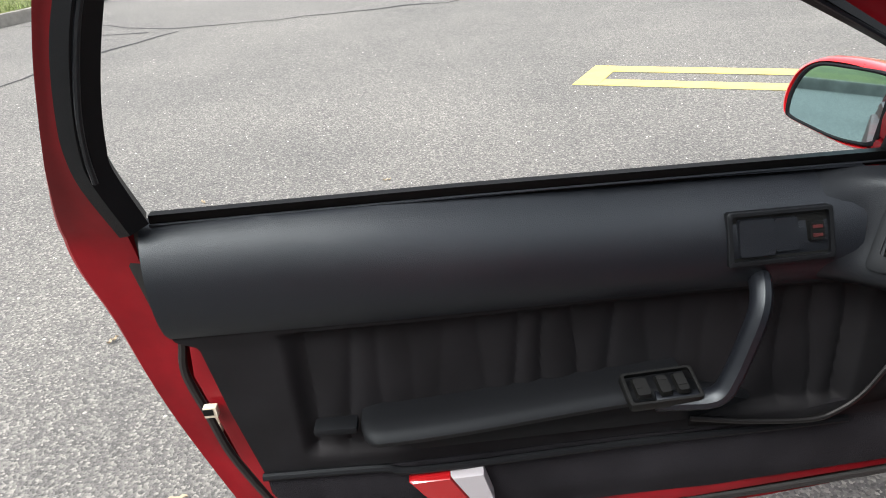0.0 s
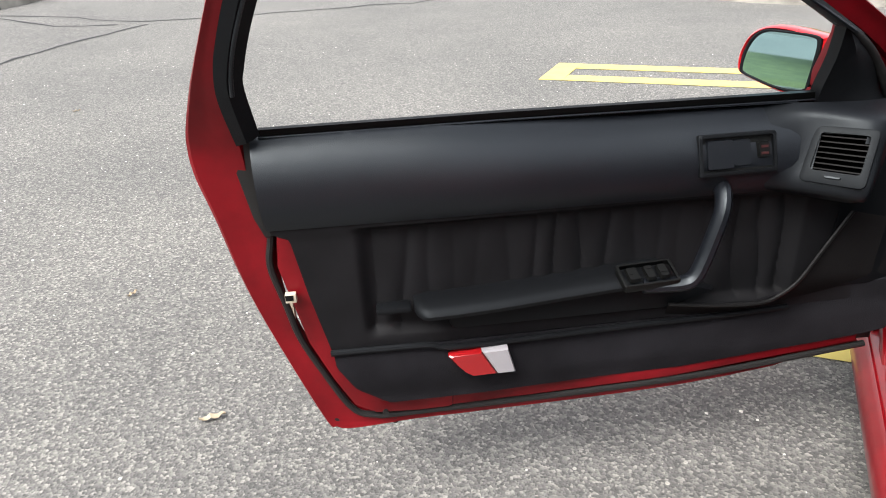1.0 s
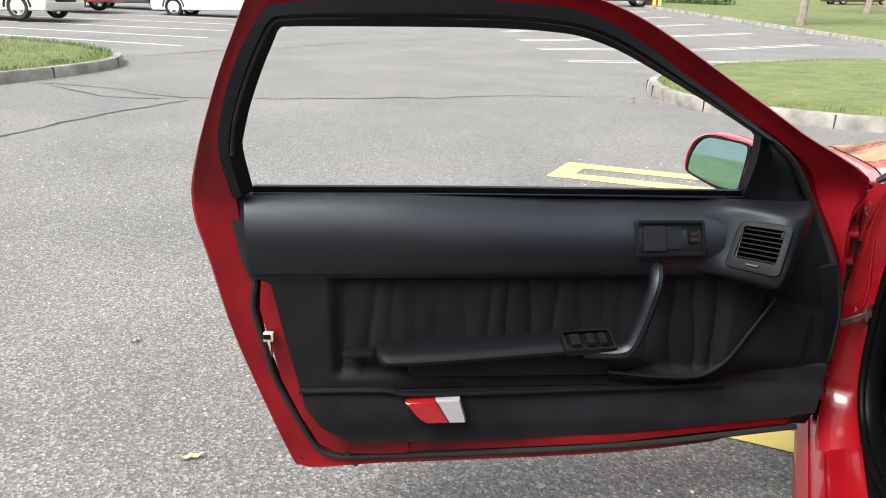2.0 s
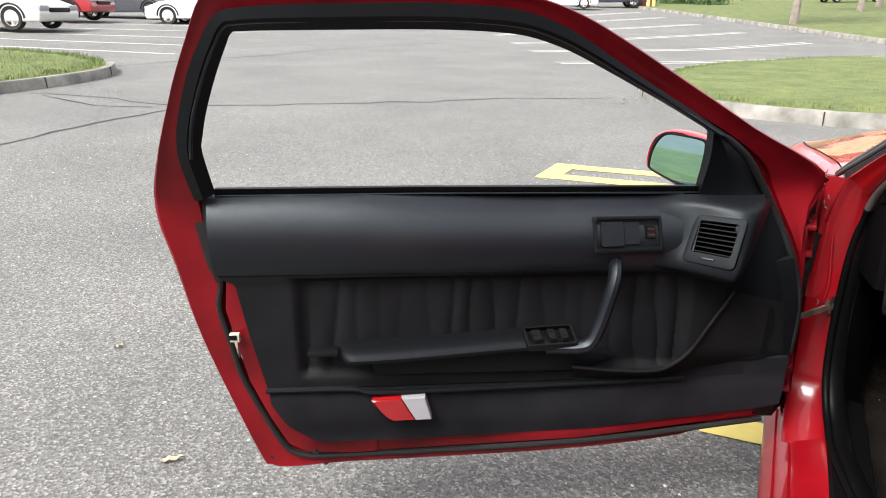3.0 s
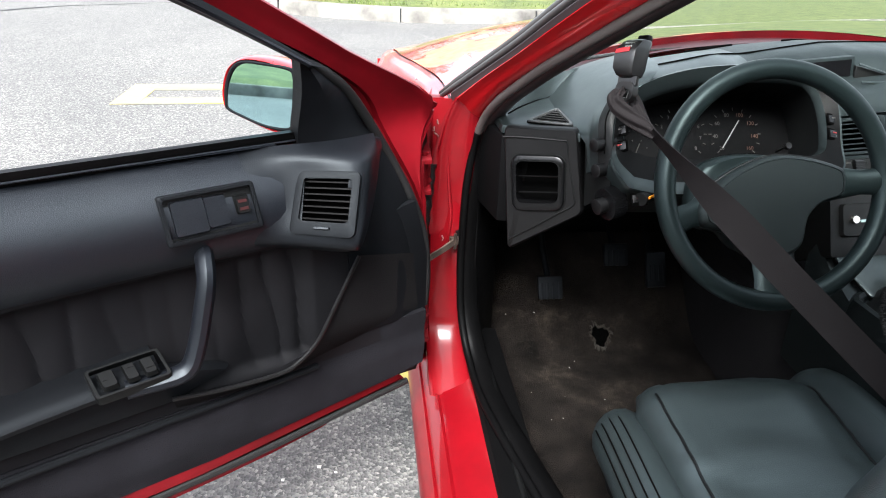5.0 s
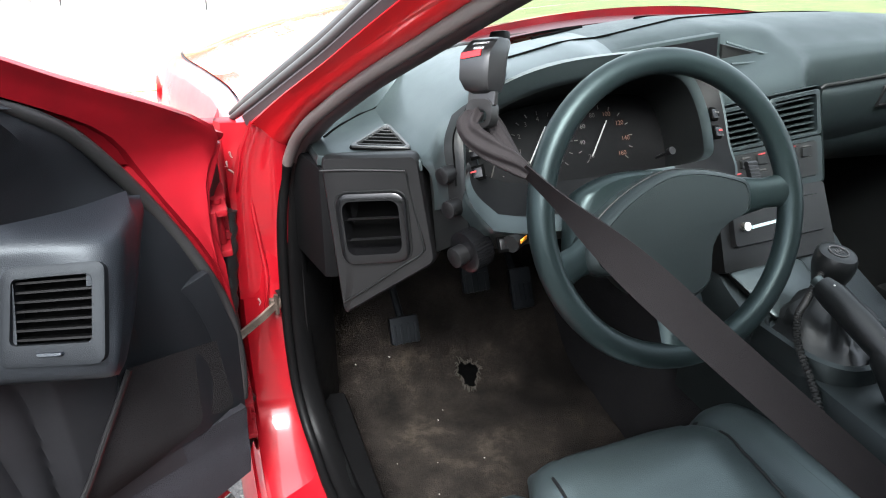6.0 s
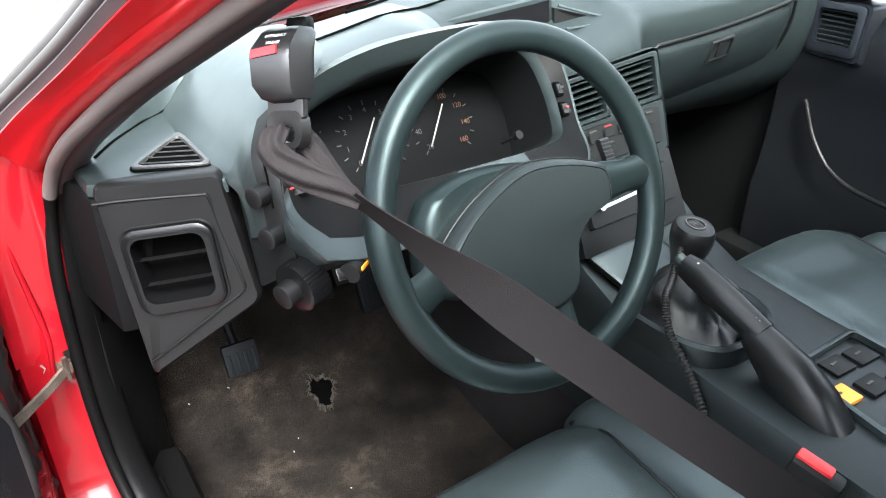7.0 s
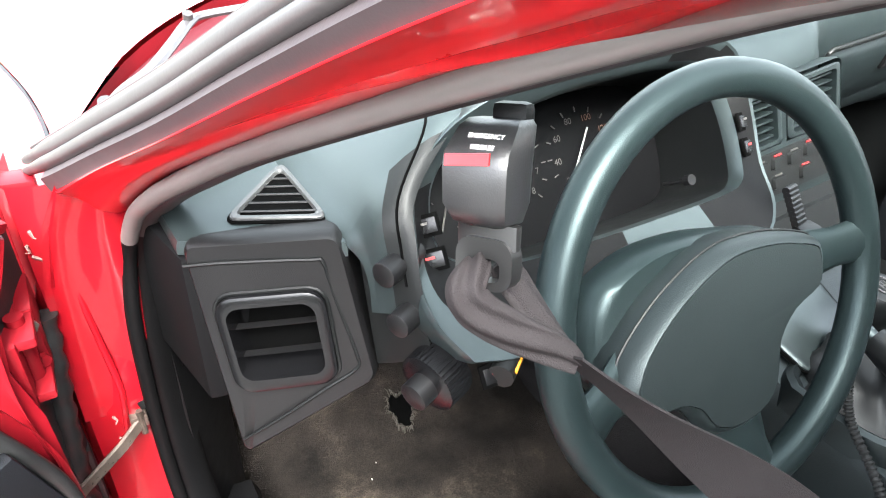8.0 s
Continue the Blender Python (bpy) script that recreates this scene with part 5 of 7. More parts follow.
for x, y, z, w in ((-.517, .15, .360, .060), (-.345, .20, .42, .06), (-.23, .21, .37, .05)):
    bm = bmesh.new()
    box(bm, (x, y, z), (w, .016, .055 if w > .05 else .09), .004, Euler((radians(-28), 0, 0)).to_matrix())
    for k in range(4):
        box(bm, (x - w * .36 + w * .24 * k, y - .010, z - .004), (w * .10, .006, .04), .001, Euler((radians(-28), 0, 0)).to_matrix())
    tube(bm, [(x, y + .01, z), (x, y + .10, z + .06), (x, y + .20, z + .16)], .008, 8)
    part("pedal", bm, VINYL_MATT, car, "black ribbed rubber pedal")
# main dash: a loft of sections across the car
# outline of the dash across the car: crown, brow and lower front
DASH_CROWN = {
    -.7: ((.16, .822), (.05, .83), (-.05, .826)),
    -.61: ((.2, .832), (.08, .846), (-.02, .842)),
    -.55: ((.21, .84), (.1, .862), (.0, .866)),
    -.45: ((.24, .85), (.12, .900), (.02, .918)),
    -.28: ((.27, .86), (.15, .918), (.04, .941)),
    -.2: ((.3, .875), (.17, .93), (.014, .937)),
    -.02: ((.33, .888), (.2, .94), (.014, .951)),
    .09: ((.33, .888), (.2, .94), (.04, .95)),
    .13: ((.33, .888), (.2, .938), (.06, .949)),
    .4: ((.33, .888), (.2, .938), (.06, .95)),
    .6: ((.28, .886), (.17, .928), (.06, .942)),
    .72: ((.17, .885), (.11, .908), (.05, .918)),
}
DASH_BROW = {
    -.7: ((-.09, .82), (-.1, .8)),
    -.61: ((-.08, .832), (-.1, .81)),
    -.55: ((-.08, .86), (-.11, .84)),
    -.45: ((-.08, .922), (-.12, .90)),
    -.28: ((-.07, .932), (-.09, .9)),
    -.165: ((-.024, .905), (-.05, .885)),
    -.13: ((-.024, .905), (-.115, .888)),
    -.02: ((-.024, .905), (-.115, .888)),
    .09: ((-.03, .934), (-.105, .898)),
    .13: ((-.03, .93), (-.078, .902)),
    .4: ((-.03, .932), (-.076, .908)),
    .6: ((-.02, .928), (-.062, .902)),
    .72: ((.0, .908), (-.04, .88)),
}
DASH_LOW = {
    -.7: ((-.08, .76), (-.03, .66), (.1, .62)),
    -.55: ((-.1, .76), (-.04, .66), (.12, .62)),
    -.52: ((-.02, .8), (.02, .66), (.12, .62)),
    -.45: ((.03, .8), (.05, .66), (.14, .62)),
    -.165: ((.03, .8), (.05, .66), (.16, .62)),
    -.13: ((-.12, .8), (-.06, .66), (.16, .62)),
    -.02: ((-.13, .8), (-.06, .66), (.16, .62)),
    .09: ((-.12, .8), (-.05, .66), (.16, .62)),
    .13: ((-.064, .8), (-.01, .7), (.16, .62)),
    .4: ((-.06, .8), (.0, .7), (.14, .62)),
    .6: ((-.048, .8), (.01, .7), (.12, .62)),
    .72: ((-.045, .78), (.0, .7), (.1, .62)),
}


def across(table, x):
    xs = sorted(table)
    return [tuple(float(np.interp(x, xs, [table[q][k][c] for q in xs])) for c in (0, 1)) for k in range(len(table[xs[0]]))]


def dash_section(x):
    return smooth_path([(x, y, z) for y, z in across(DASH_CROWN, x) + across(DASH_BROW, x) + across(DASH_LOW, x)], 4)


bm = bmesh.new()
sections = [dash_section(-.70 + 1.42 * k / 90) for k in range(91)]
loft(bm, sections[:31], closed=False, cap=False)
dash = part("dashboard", bm, DASH, car, "dark grey-green moulded dashboard")
# Same dash surface, toned down where less sky light should show.
bm = bmesh.new()
loft(bm, sections[30:], closed=False, cap=False)
part("dash_pad", bm, DASH_LESS_SHEEN, dash, "passenger's side of the grey-green dash, its sky sheen toned down")
# side pod with the square vent, angled to the driver
podf = quad_map((-.711, -.115, .842), (-.596, -.180, .853), (-.580, -.213, .710), (-.699, -.161, .617))
bm = bmesh.new()
pod_out = rr(-.0, -.0, 1.0, 1.0, .06, .06, 5)
sqf = quad_map((-.6955, -.134, .793), (-.6125, -.179, .804), (-.6095, -.196, .712), (-.690, -.1525, .697))
loft(bm, [[podf(*p, -.14) for p in pod_out], [podf(*p, -.014) for p in pod_out], [podf(.5 + (p[0] - .5) * .985, .5 + (p[1] - .5) * .985, -.004) for p in pod_out], [podf(.5 + (p[0] - .5) * .95, .5 + (p[1] - .5) * .95, 0) for p in pod_out], [sqf(*p, 0) for p in rr(.0, .0, 1, 1, .16, .16, 5)]], cap=False)
part("vent_pod", bm, POD, dash, "grey plastic side pod holding a square vent")
bm = bmesh.new()
pg = smooth_path([(-.711, -.1205, .822), (-.68, -.1375, .826), (-.62, -.1705, .830), (-.6105, -.1762, .828), (-.606, -.1815, .80), (-.595, -.2005, .738), (-.5965, -.2018, .722), (-.62, -.1928, .703), (-.66, -.1768, .670), (-.696, -.1595, .640)], 5)
tube(bm, [p + Vector((-.4875, -.8615, .1417)) * .0005 for p in pg], .0016, 6)
part("pod_groove", bm, DASH_DARK, dash)
bm = bmesh.new()
ring_frame(bm, sqf, rr(.0, .0, 1, 1, .18, .18, 5), rr(.09, .13, .90, .90, .13, .13, 5), -.004, .008, -.035)
part("vent_frame", bm, GLOSS_BLACK, dash, "black rounded frame of the square vent")
bm = bmesh.new()
tube(bm, [sqf(*p, .0005) for p in rr(-.015, -.015, 1.015, 1.015, .18, .18, 5)], .0018, 6, loop=True)
part("frame_gap", bm, DASH_DARK, dash)
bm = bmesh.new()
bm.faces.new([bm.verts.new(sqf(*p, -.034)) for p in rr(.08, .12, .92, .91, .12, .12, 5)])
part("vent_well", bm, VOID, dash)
for t in (.30, .60):
    bm = bmesh.new()
    loft(bm, [[sqf(s, t + a, d) for a, d in ((-.006, -.008), (.005, -.0075), (.004, -.017), (-.003, -.017))] for s in (.085, .91)])
    part("vent_slat", bm, POD, dash)
# pod top with the triangular demist vent
tri = [Vector((-.670, -.106, .8455)), Vector((-.591, -.148, .8485)), Vector((-.595, -.038, .8520))]
tn = (tri[1] - tri[0]).cross(tri[2] - tri[0]).normalized()
tcen = sum(tri, Vector()) / 3


def tri_ring(k, d, n=4):
    pts = []
    for i in range(3):
        a, b, c = tri[i - 1], tri[i], tri[(i + 1) % 3]
        for j in range(n + 1):
            t = j / n
            p0, p2 = b.lerp(a, .14), b.lerp(c, .14)
            pts.append(p0.lerp(b, t).lerp(b.lerp(p2, t), t))
    return [tcen + (p - tcen) * k + tn * d for p in pts]


bm = bmesh.new()
top = [(-.712, -.109), (-.716, -.03), (-.675, .03), (-.60, .06), (-.575, .03), (-.575, -.10), (-.580, -.165), (-.590, -.182), (-.600, -.178)]


def pod_z(x, y):
    return tcen.z - (tn.x * (x - tcen.x) + tn.y * (y - tcen.y)) / tn.z - .003


cx, cy = -.64, -.08
loft(bm, [[Vector((x, y, pod_z(x, y) - .014)) for x, y in top], [Vector((x, y, pod_z(x, y) - .007)) for x, y in top], [Vector((cx + (x - cx) * .97, cy + (y - cy) * .97, pod_z(x, y) - .001)) for x, y in top], [Vector((cx + (x - cx) * .9, cy + (y - cy) * .9, pod_z(cx + (x - cx) * .9, cy + (y - cy) * .9))) for x, y in top]])
part("pod_top", bm, DASH, dash)
bm = bmesh.new()
loft(bm, [tri_ring(1.0, -.004), tri_ring(.99, .0012), tri_ring(.96, .0022), tri_ring(.84, .0018), tri_ring(.80, .0), tri_ring(.79, -.003)], cap=False)
part("demist_frame", bm, surface("demist_grey", (.024, .024, .024), .36, grain=600, bump=.1), dash, "grey triangular demister frame")
bm = bmesh.new()
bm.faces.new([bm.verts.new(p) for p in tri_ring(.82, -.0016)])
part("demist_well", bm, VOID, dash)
bm = bmesh.new()
tube(bm, tri_ring(1.02, -.0018), .0016, 6, loop=True)
part("demist_gap", bm, VOID, dash)
for k in range(5):
    t = .10 + .17 * k
    a, b = tri[0].lerp(tri[2], t), tri[1].lerp(tri[2], t)
    a, b = tcen + (a - tcen) * .80, tcen + (b - tcen) * .80
    bm = bmesh.new()
    tube(bm, [a - tn * .0006, b - tn * .0006], .0011, 6)
    part("demist_slat", bm, POD, dash)
bm = bmesh.new()
tube(bm, smooth_path([(x, y, pod_z(x, y) + .0008) for x, y in ((-.690, -.050), (-.663, -.017), (-.623, .020), (-.592, .040))] + [(-.560, .044, .8645), (-.535, .030, .882), (-.512, .0, .905), (-.485, -.03, .925), (-.452, -.045, .942)], 5), .0016, 6)
part("shoulder_seam", bm, VOID, dash, "dark seam at the rear of the dash shoulder")
# ledge between that seam and the foot of the windscreen
bm = bmesh.new()
rear = [Vector(p) for p in ((-.700, -.062, .846), (-.663, -.017, .849), (-.623, .020, .851), (-.592, .040, .853), (-.560, .044, .8635), (-.535, .030, .881), (-.512, .0, .904))]
loft(bm, [rear, [p.lerp(screen((p.x / .757 + 1) / 2, .075), .5) + Vector((0, 0, -.004)) for p in rear], [screen((p.x / .757 + 1) / 2, .075) + Vector((0, -.004, -.004)) for p in rear]], closed=False, cap=False)
part("screen_ledge", bm, DASH, dash, "grey-green ledge at the foot of the windscreen")
# instrument binnacle: tilted ring with a deep hood
FACE_D = -.138
B0, BS = Vector((0, -.300, .775)), Vector((0, .56, .83)).normalized()
BN = Vector((0, -BS.z, BS.y))
# front edge: across, up the tilted face, and towards the driver
B_OUT = [(-.545, .012, .020), (-.562, .045, .012), (-.557, .074, -.014), (-.550, .105, -.020), (-.540, .150, -.018), (-.513, .182, -.012), (-.47, .203, -.006), (-.40, .218, 0), (-.31, .225, 0), (-.215, .224, 0), (-.165, .205, -.004), (-.152, .15, -.010), (-.152, .09, -.014), (-.163, .045, .0), (-.205, .018, .014), (-.30, .004, .020), (-.42, .0, .022), (-.50, .002, .022)]
B_IN = [(-.495, .076, -.028), (-.515, .090, -.040), (-.520, .108, -.045), (-.516, .130, -.048), (-.508, .152, -.046), (-.488, .172, -.043), (-.45, .187, -.035), (-.39, .199, -.028), (-.31, .205, -.028), (-.228, .204, -.028), (-.192, .190, -.028), (-.181, .145, -.026), (-.186, .095, -.022), (-.198, .076, -.018), (-.225, .070, -.018), (-.30, .068, -.020), (-.40, .068, -.022), (-.46, .070, -.024)]


def bring(pts, d, k=1.0):
    c = Vector((-.35, .105, 0))
    sp = smooth_path(pts + pts[:1], 4)[:-1]
    return [B0 + Vector((c.x + (p.x - c.x) * k, 0, 0)) + BS * (c.y + (p.y - c.y) * k) + BN * (p.z + d) for p in sp]


def raised(ring_, lift):
    """The hood runs back level with the dash top."""
    return [p + Vector((0, 0, lift * smoothstep(.885, .945, p.z + .35 * lift))) for p in ring_]


bm = bmesh.new()
b_rings = [raised(bring(B_OUT, -.17, .96), .050), raised(bring(B_OUT, -.11, .98), .038), raised(bring(B_OUT, -.05, .995), .020), bring(B_OUT, -.010, 1.004), bring(B_OUT, -.003, 1.002), bring(B_OUT, .0, .994), bring(B_OUT, -.002, .984), bring(B_IN, .008, 1.03), bring(B_IN, 0), bring(B_IN, -.006, .995)]
loft(bm, b_rings[:7], cap=False)
loft(bm, b_rings[7:], cap=False)
flank_bm, arm_bm = bmesh.new(), bmesh.new()
for k in range(len(b_rings[6])):
    lip_ = [b_rings[6][i].lerp(b_rings[7][i], .32) for i in (k - 1, k)]
    for corners, outer_ in (([b_rings[6][k - 1], b_rings[6][k], lip_[1], lip_[0]], True), ([lip_[0], lip_[1], b_rings[7][k], b_rings[7][k - 1]], False)):
        mid_ = sum(corners, Vector()) / 4
        # Faces turned from the light go to near-black parts: painted shade.
        into = flank_bm if mid_.x < -.36 and mid_.z < .885 and not (outer_ and mid_.z < .84) else arm_bm if mid_.x > -.25 and mid_.z < .945 else bm
        into.faces.new([into.verts.new(p) for p in corners])
for b_ in (bm, flank_bm, arm_bm):
    bmesh.ops.remove_doubles(b_, verts=b_.verts, dist=.0001)
binnacle = part("instrument_binnacle", bm, DASH, car, "dark hooded instrument binnacle", sharp=50)
part("switch_panel", arm_bm, SEAL_BLACK, binnacle, "switch panel beside the centre vents, blackened to stand in for shade")
part("switch_panel", flank_bm, SEAL_BLACK, binnacle, "switch panel beside the gauges, blackened to stand in for shade")
bm = bmesh.new()
loft(bm, [bring(B_IN, -.005, .997), bring(B_IN, -.04, 1.03), bring(B_IN, -.14, 1.09)], cap=False)
part("gauge_well", bm, DASH_DARK, binnacle, "dark tunnel round the gauges")
bm = bmesh.new()
bm.faces.new([bm.verts.new(B0 + Vector((x, 0, 0)) + BS * q + BN * FACE_D) for x, q in ((-.530, .04), (-.155, .04), (-.155, .245), (-.530, .245))])
part("gauge_face", bm, surface("gauge_black", (.0016, .0016, .0018), .5, bump=0, spec=.05), binnacle, "black instrument face")


def on_face(x, q, d=.002):
    return B0 + Vector((x, 0, 0)) + BS * q + BN * (FACE_D + d)


NEEDLE = surface("needle_white", (.17, .17, .165), .5, bump=0)
GAUGES = ((-.378, .146, .052), (-.274, .146, .052), (-.462, .165, .020), (-.462, .118, .020))
for gx, gs, gr in GAUGES:
    bm = bmesh.new()
    n = 13 if gr > .03 else 6
    for k in range(n):
        t = radians(225 - 270 * k / (n - 1))
        c, s = math.cos(t), math.sin(t)
        tube(bm, [on_face(gx + gr * .86 * c, gs + gr * .86 * s), on_face(gx + gr * .97 * c, gs + gr * .97 * s)], .0008, 4)
    part("gauge_tick", bm, GAUGE_INK, binnacle)
    bm = bmesh.new()
    t = radians(225) if gr > .03 else radians(240)
    p0 = on_face(gx + gr * .75 * math.cos(t), gs + gr * .75 * math.sin(t), .006)
    tube(bm, [p0, on_face(gx + gr * .32 * math.cos(radians(60)), gs + gr * .55 * math.sin(radians(60)), .006)], .0011, 5)
    # Small gauges' needles take dim ink in place of white, for the darkness there.
    part("gauge_needle", bm, NEEDLE if gr > .03 else GAUGE_INK, binnacle, "slim gauge needle")


def writing(text, size, m, material, parent, name="dial_numeral"):
    cu = bpy.data.curves.new(name, "FONT")
    cu.body, cu.size, cu.align_x, cu.align_y = text, size, "CENTER", "CENTER"
    tmp = bpy.data.objects.new(name, cu)
    me = bpy.data.meshes.new_from_object(tmp)
    bpy.data.objects.remove(tmp)
    me.name = name
    me.materials.append(material)
    ob = new(name, me)
    ob.parent = parent
    ob.matrix_basis = m
    return ob


def face_m(p, right=(1, 0, 0), nrm=None):
    n = (nrm or BN).normalized()
    r = Vector(right).normalized()
    u = n.cross(r)
    m = Matrix((r, u, n)).transposed().to_4x4()
    m.translation = p
    return m


ORANGE_INK = surface("orange_numerals", (.050, .018, .008), .5, bump=0)
for gx, nums, mat_ in ((-.378, "012345678", GAUGE_INK), (-.274, ("20", "40", "60", "80", "100", "120", "140", "160"), ORANGE_INK)):
    for k, txt in enumerate(nums):
        t = radians(225 - 270 * k / (len(nums) - 1))
        writing(txt, .0098, face_m(on_face(gx + .038 * math.cos(t), .146 + .038 * math.sin(t))), mat_ if k > 3 or mat_ is GAUGE_INK else GAUGE_INK, binnacle)
bm = bmesh.new()
tk = Vector((-.242, -.225, .835))
tube(bm, [tk - BN * .035, tk], .0022, 8)
tube(bm, [tk - BN * .004, tk + BN * .004], .0055, 12)
part("trip_reset", bm, POD, binnacle, "trip reset knob")
# dash shoulder beside the bezel, its knob side darkened for shade, with its knobs
bm = bmesh.new()
FL_A = smooth_path([(-.606, .16, .838), (-.603, .06, .846), (-.598, -.02, .849), (-.595, -.09, .851), (-.590, -.16, .850), (-.584, -.196, .838), (-.581, -.206, .812), (-.580, -.208, .785)], 6)
FL_B = smooth_path([(-.430, .15, .912), (-.435, .06, .934), (-.445, -.04, .943), (-.458, -.11, .944), (-.484, -.165, .936), (-.545, -.208, .893), (-.557, -.232, .857), (-.561, -.258, .806)], 6)
rings = []
for t, up_ in ((-.06, -.003), (0, 0), (.06, .0), (.14, .003), (.25, .009), (.38, .014), (.52, .016), (.66, .014), (.80, .010), (.92, .005), (1.0, .0), (1.08, -.008)):
    rings.append([a.lerp(b, t) + Vector((-.45, -.20, .87)) * (up_ * (1 - .75 * smoothstep(24, 40, k))) for k, (a, b) in enumerate(zip(FL_A, FL_B))])
dome = bmesh.new()
loft(dome, [r[:27] for r in rings], closed=False, cap=False)
loft(dome, [r[26:] for r in rings[:7]], closed=False, cap=False)
part("dash_dome", dome, DASH, dash, "smooth moulded shoulder of the dash")
# Lower flank of the same surface, its shade painted in dark plastic.
loft(bm, [r[26:] for r in rings[6:]], closed=False, cap=False)
part("knob_panel", bm, DASH_DARK, binnacle, "knob side of the dash shoulder, darkened to stand in for shade")
bm = bmesh.new()
tube(bm, [p + Vector((-.45, -.6, .5)) * .0006 for p in rings[8][21:40]], .0011, 6)
part("dome_seam", bm, VOID, dash, "dark seam between the dash shoulder and the gauge hood")
bm = bmesh.new()
kb = [Vector(p) for p in ((-.584, -.185, .842), (-.557, -.222, .862), (-.557, -.270, .772), (-.572, -.225, .735), (-.578, -.205, .72))]
prism(bm, kb, (.03, .045, 0), .004)
part("knob_backing", bm, DASH_DARK, binnacle, "black panel behind the knobs")
for (x, y, z), r, d in (((-.571, -.226, .840), .0115, .020), ((-.570, -.247, .804), .0115, .020)):
    bm = bmesh.new()
    k0, kv = Vector((x, y, z)), Vector((-.90, -.43, .0)).normalized()
    tube(bm, [k0 - kv * .03, k0 + kv * .012, k0 + kv * .013], [r, r * .95, r * .8], 18)
    part("dash_knob", bm, POD, binnacle, "round black dash knob")
bm = bmesh.new()
kd = Vector((-.93, -.34, -.12)).normalized()
kc = Vector((-.549, -.270, .757))
s1 = kd.cross(Vector((0, 0, 1))).normalized()
s2 = kd.cross(s1)
loft(bm, [[kc + kd * d + (s1 * math.cos(math.pi * k / 45) + s2 * math.sin(math.pi * k / 45)) * (r - (.0007 if k % 2 else 0)) for k in range(90)] for r, d in ((.0260, -.008), (.0275, .0), (.0268, .019), (.0225, .0205))])
part("dimmer_knob", bm, GLOSS_BLACK, binnacle, "knurled black rotary knob")
bm = bmesh.new()
tube(bm, [kc + kd * .020, kc + kd * .036, kc + kd * .037], [.013, .013, .011], 20)
part("knob_cap", bm, POD, binnacle)
for x, q, d, turn, mark in ((-.536, .092, -.026, 40, RED_MARK), (-.533, .120, -.030, 40, GAUGE_INK), (-.166, .134, -.016, -22, GAUGE_INK), (-.167, .108, -.016, -22, RED_MARK), (-.525, -.004, .010, 0, RED_MARK)):
    at = B0 + Vector((x, 0, 0)) + BS * q + BN * d
    spin = Matrix((Vector((1, 0, 0)), BN * -1, BS)).transposed() @ Euler((0, 0, radians(-turn))).to_matrix()
    bm = bmesh.new()
    box(bm, at, (.027, .003, .019), .001, spin)
    part("switch_recess", bm, VOID, binnacle)
    bm = bmesh.new()
    box(bm, at + spin @ Vector((0, -.0015, 0)), (.022, .003, .013), .001, spin)
    part("rocker_switch", bm, GLOSS_BLACK, binnacle)
    bm = bmesh.new()
    box(bm, at + spin @ Vector((0, -.0034, .002)), (.008, .001, .0022), 0, spin)
    part("switch_mark", bm, mark, binnacle)
bm = bmesh.new()
tube(bm, smooth_path([(-.44, -.262, .785), (-.48, -.285, .782), (-.525, -.318, .780)], 4), [.008, .008, .008, .009, .010, .010, .011, .011, .011], 10)
part("indicator_stalk", bm, DASH_DARK, binnacle, "black indicator stalk")
bm = bmesh.new()
box(bm, (-.508, -.318, .784), (.016, .002, .005), .001, Euler((0, 0, radians(38))).to_matrix())
part("stalk_mark", bm, ORANGE, binnacle, "orange mark on the stalk")
bm = bmesh.new()
for k in range(8):
    tube(bm, [(-.150, -.272 - .003 * k, .822 - .004 * k), (-.130, -.268 - .003 * k, .820 - .004 * k)], .004, 8)
box(bm, (-.138, -.300, .786), (.026, .018, .014), .003)
part("vent_thumbwheel", bm, POD, binnacle, "ribbed grey thumb lever")
# display hood on top of the dash
bm = bmesh.new()
prism(bm, [(-.224, -.022, .900), (-.010, -.022, .900), (-.014, -.018, .947), (-.220, -.018, .929)], (0, .030, -.003), .003)
part("clock_hood", bm, DASH_LESS_SHEEN, dash, "raised clock housing on the dash top")
bm = bmesh.new()
prism(bm, [(-.214, -.0235, .905), (-.020, -.0235, .910), (-.022, -.0205, .941), (-.211, -.0205, .924)], (0, -.001, 0))
part("clock_window", bm, surface("smoked_window", (.003, .003, .0035), .25, bump=0, spec=.2), dash, "dark clock window")
# Dark wedge stands in for the shaded recess beside the clock.
bm = bmesh.new()
prism(bm, [(-.012, -.028, .902), (.060, -.050, .912), (-.012, -.024, .930)], (0, .03, -.004), .001)
part("clock_cheek", bm, DASH_DARK, dash)
bm = bmesh.new()
tube(bm, smooth_path([(-.012, -.032, .934), (.03, -.046, .922), (.068, -.062, .912), (.03, -.066, .907), (-.02, -.062, .906)], 4), .0022, 6)
part("clock_lip", bm, DASH, dash)
# seam of the upper pad, demister slots
bm = bmesh.new()


def dash_top(x, y):
    s = dash_section(x)
    return Vector((x, y, float(np.interp(y, [p.y for p in reversed(s[:13])], [p.z for p in reversed(s[:13])]))))


tube(bm, [dash_top(x, y) + V(0, 0, .0005) for x, y in [(-.42 + .04 * k, float(np.interp(-.42 + .04 * k, (-.42, -.324, -.161, .08, .45, .62, .70), (-.02, .007, .054, .125, .175, .14, .07)))) for k in range(29)]], .0022, 6)
part("pad_seam", bm, VOID, dash, "dark seam across the dash top")
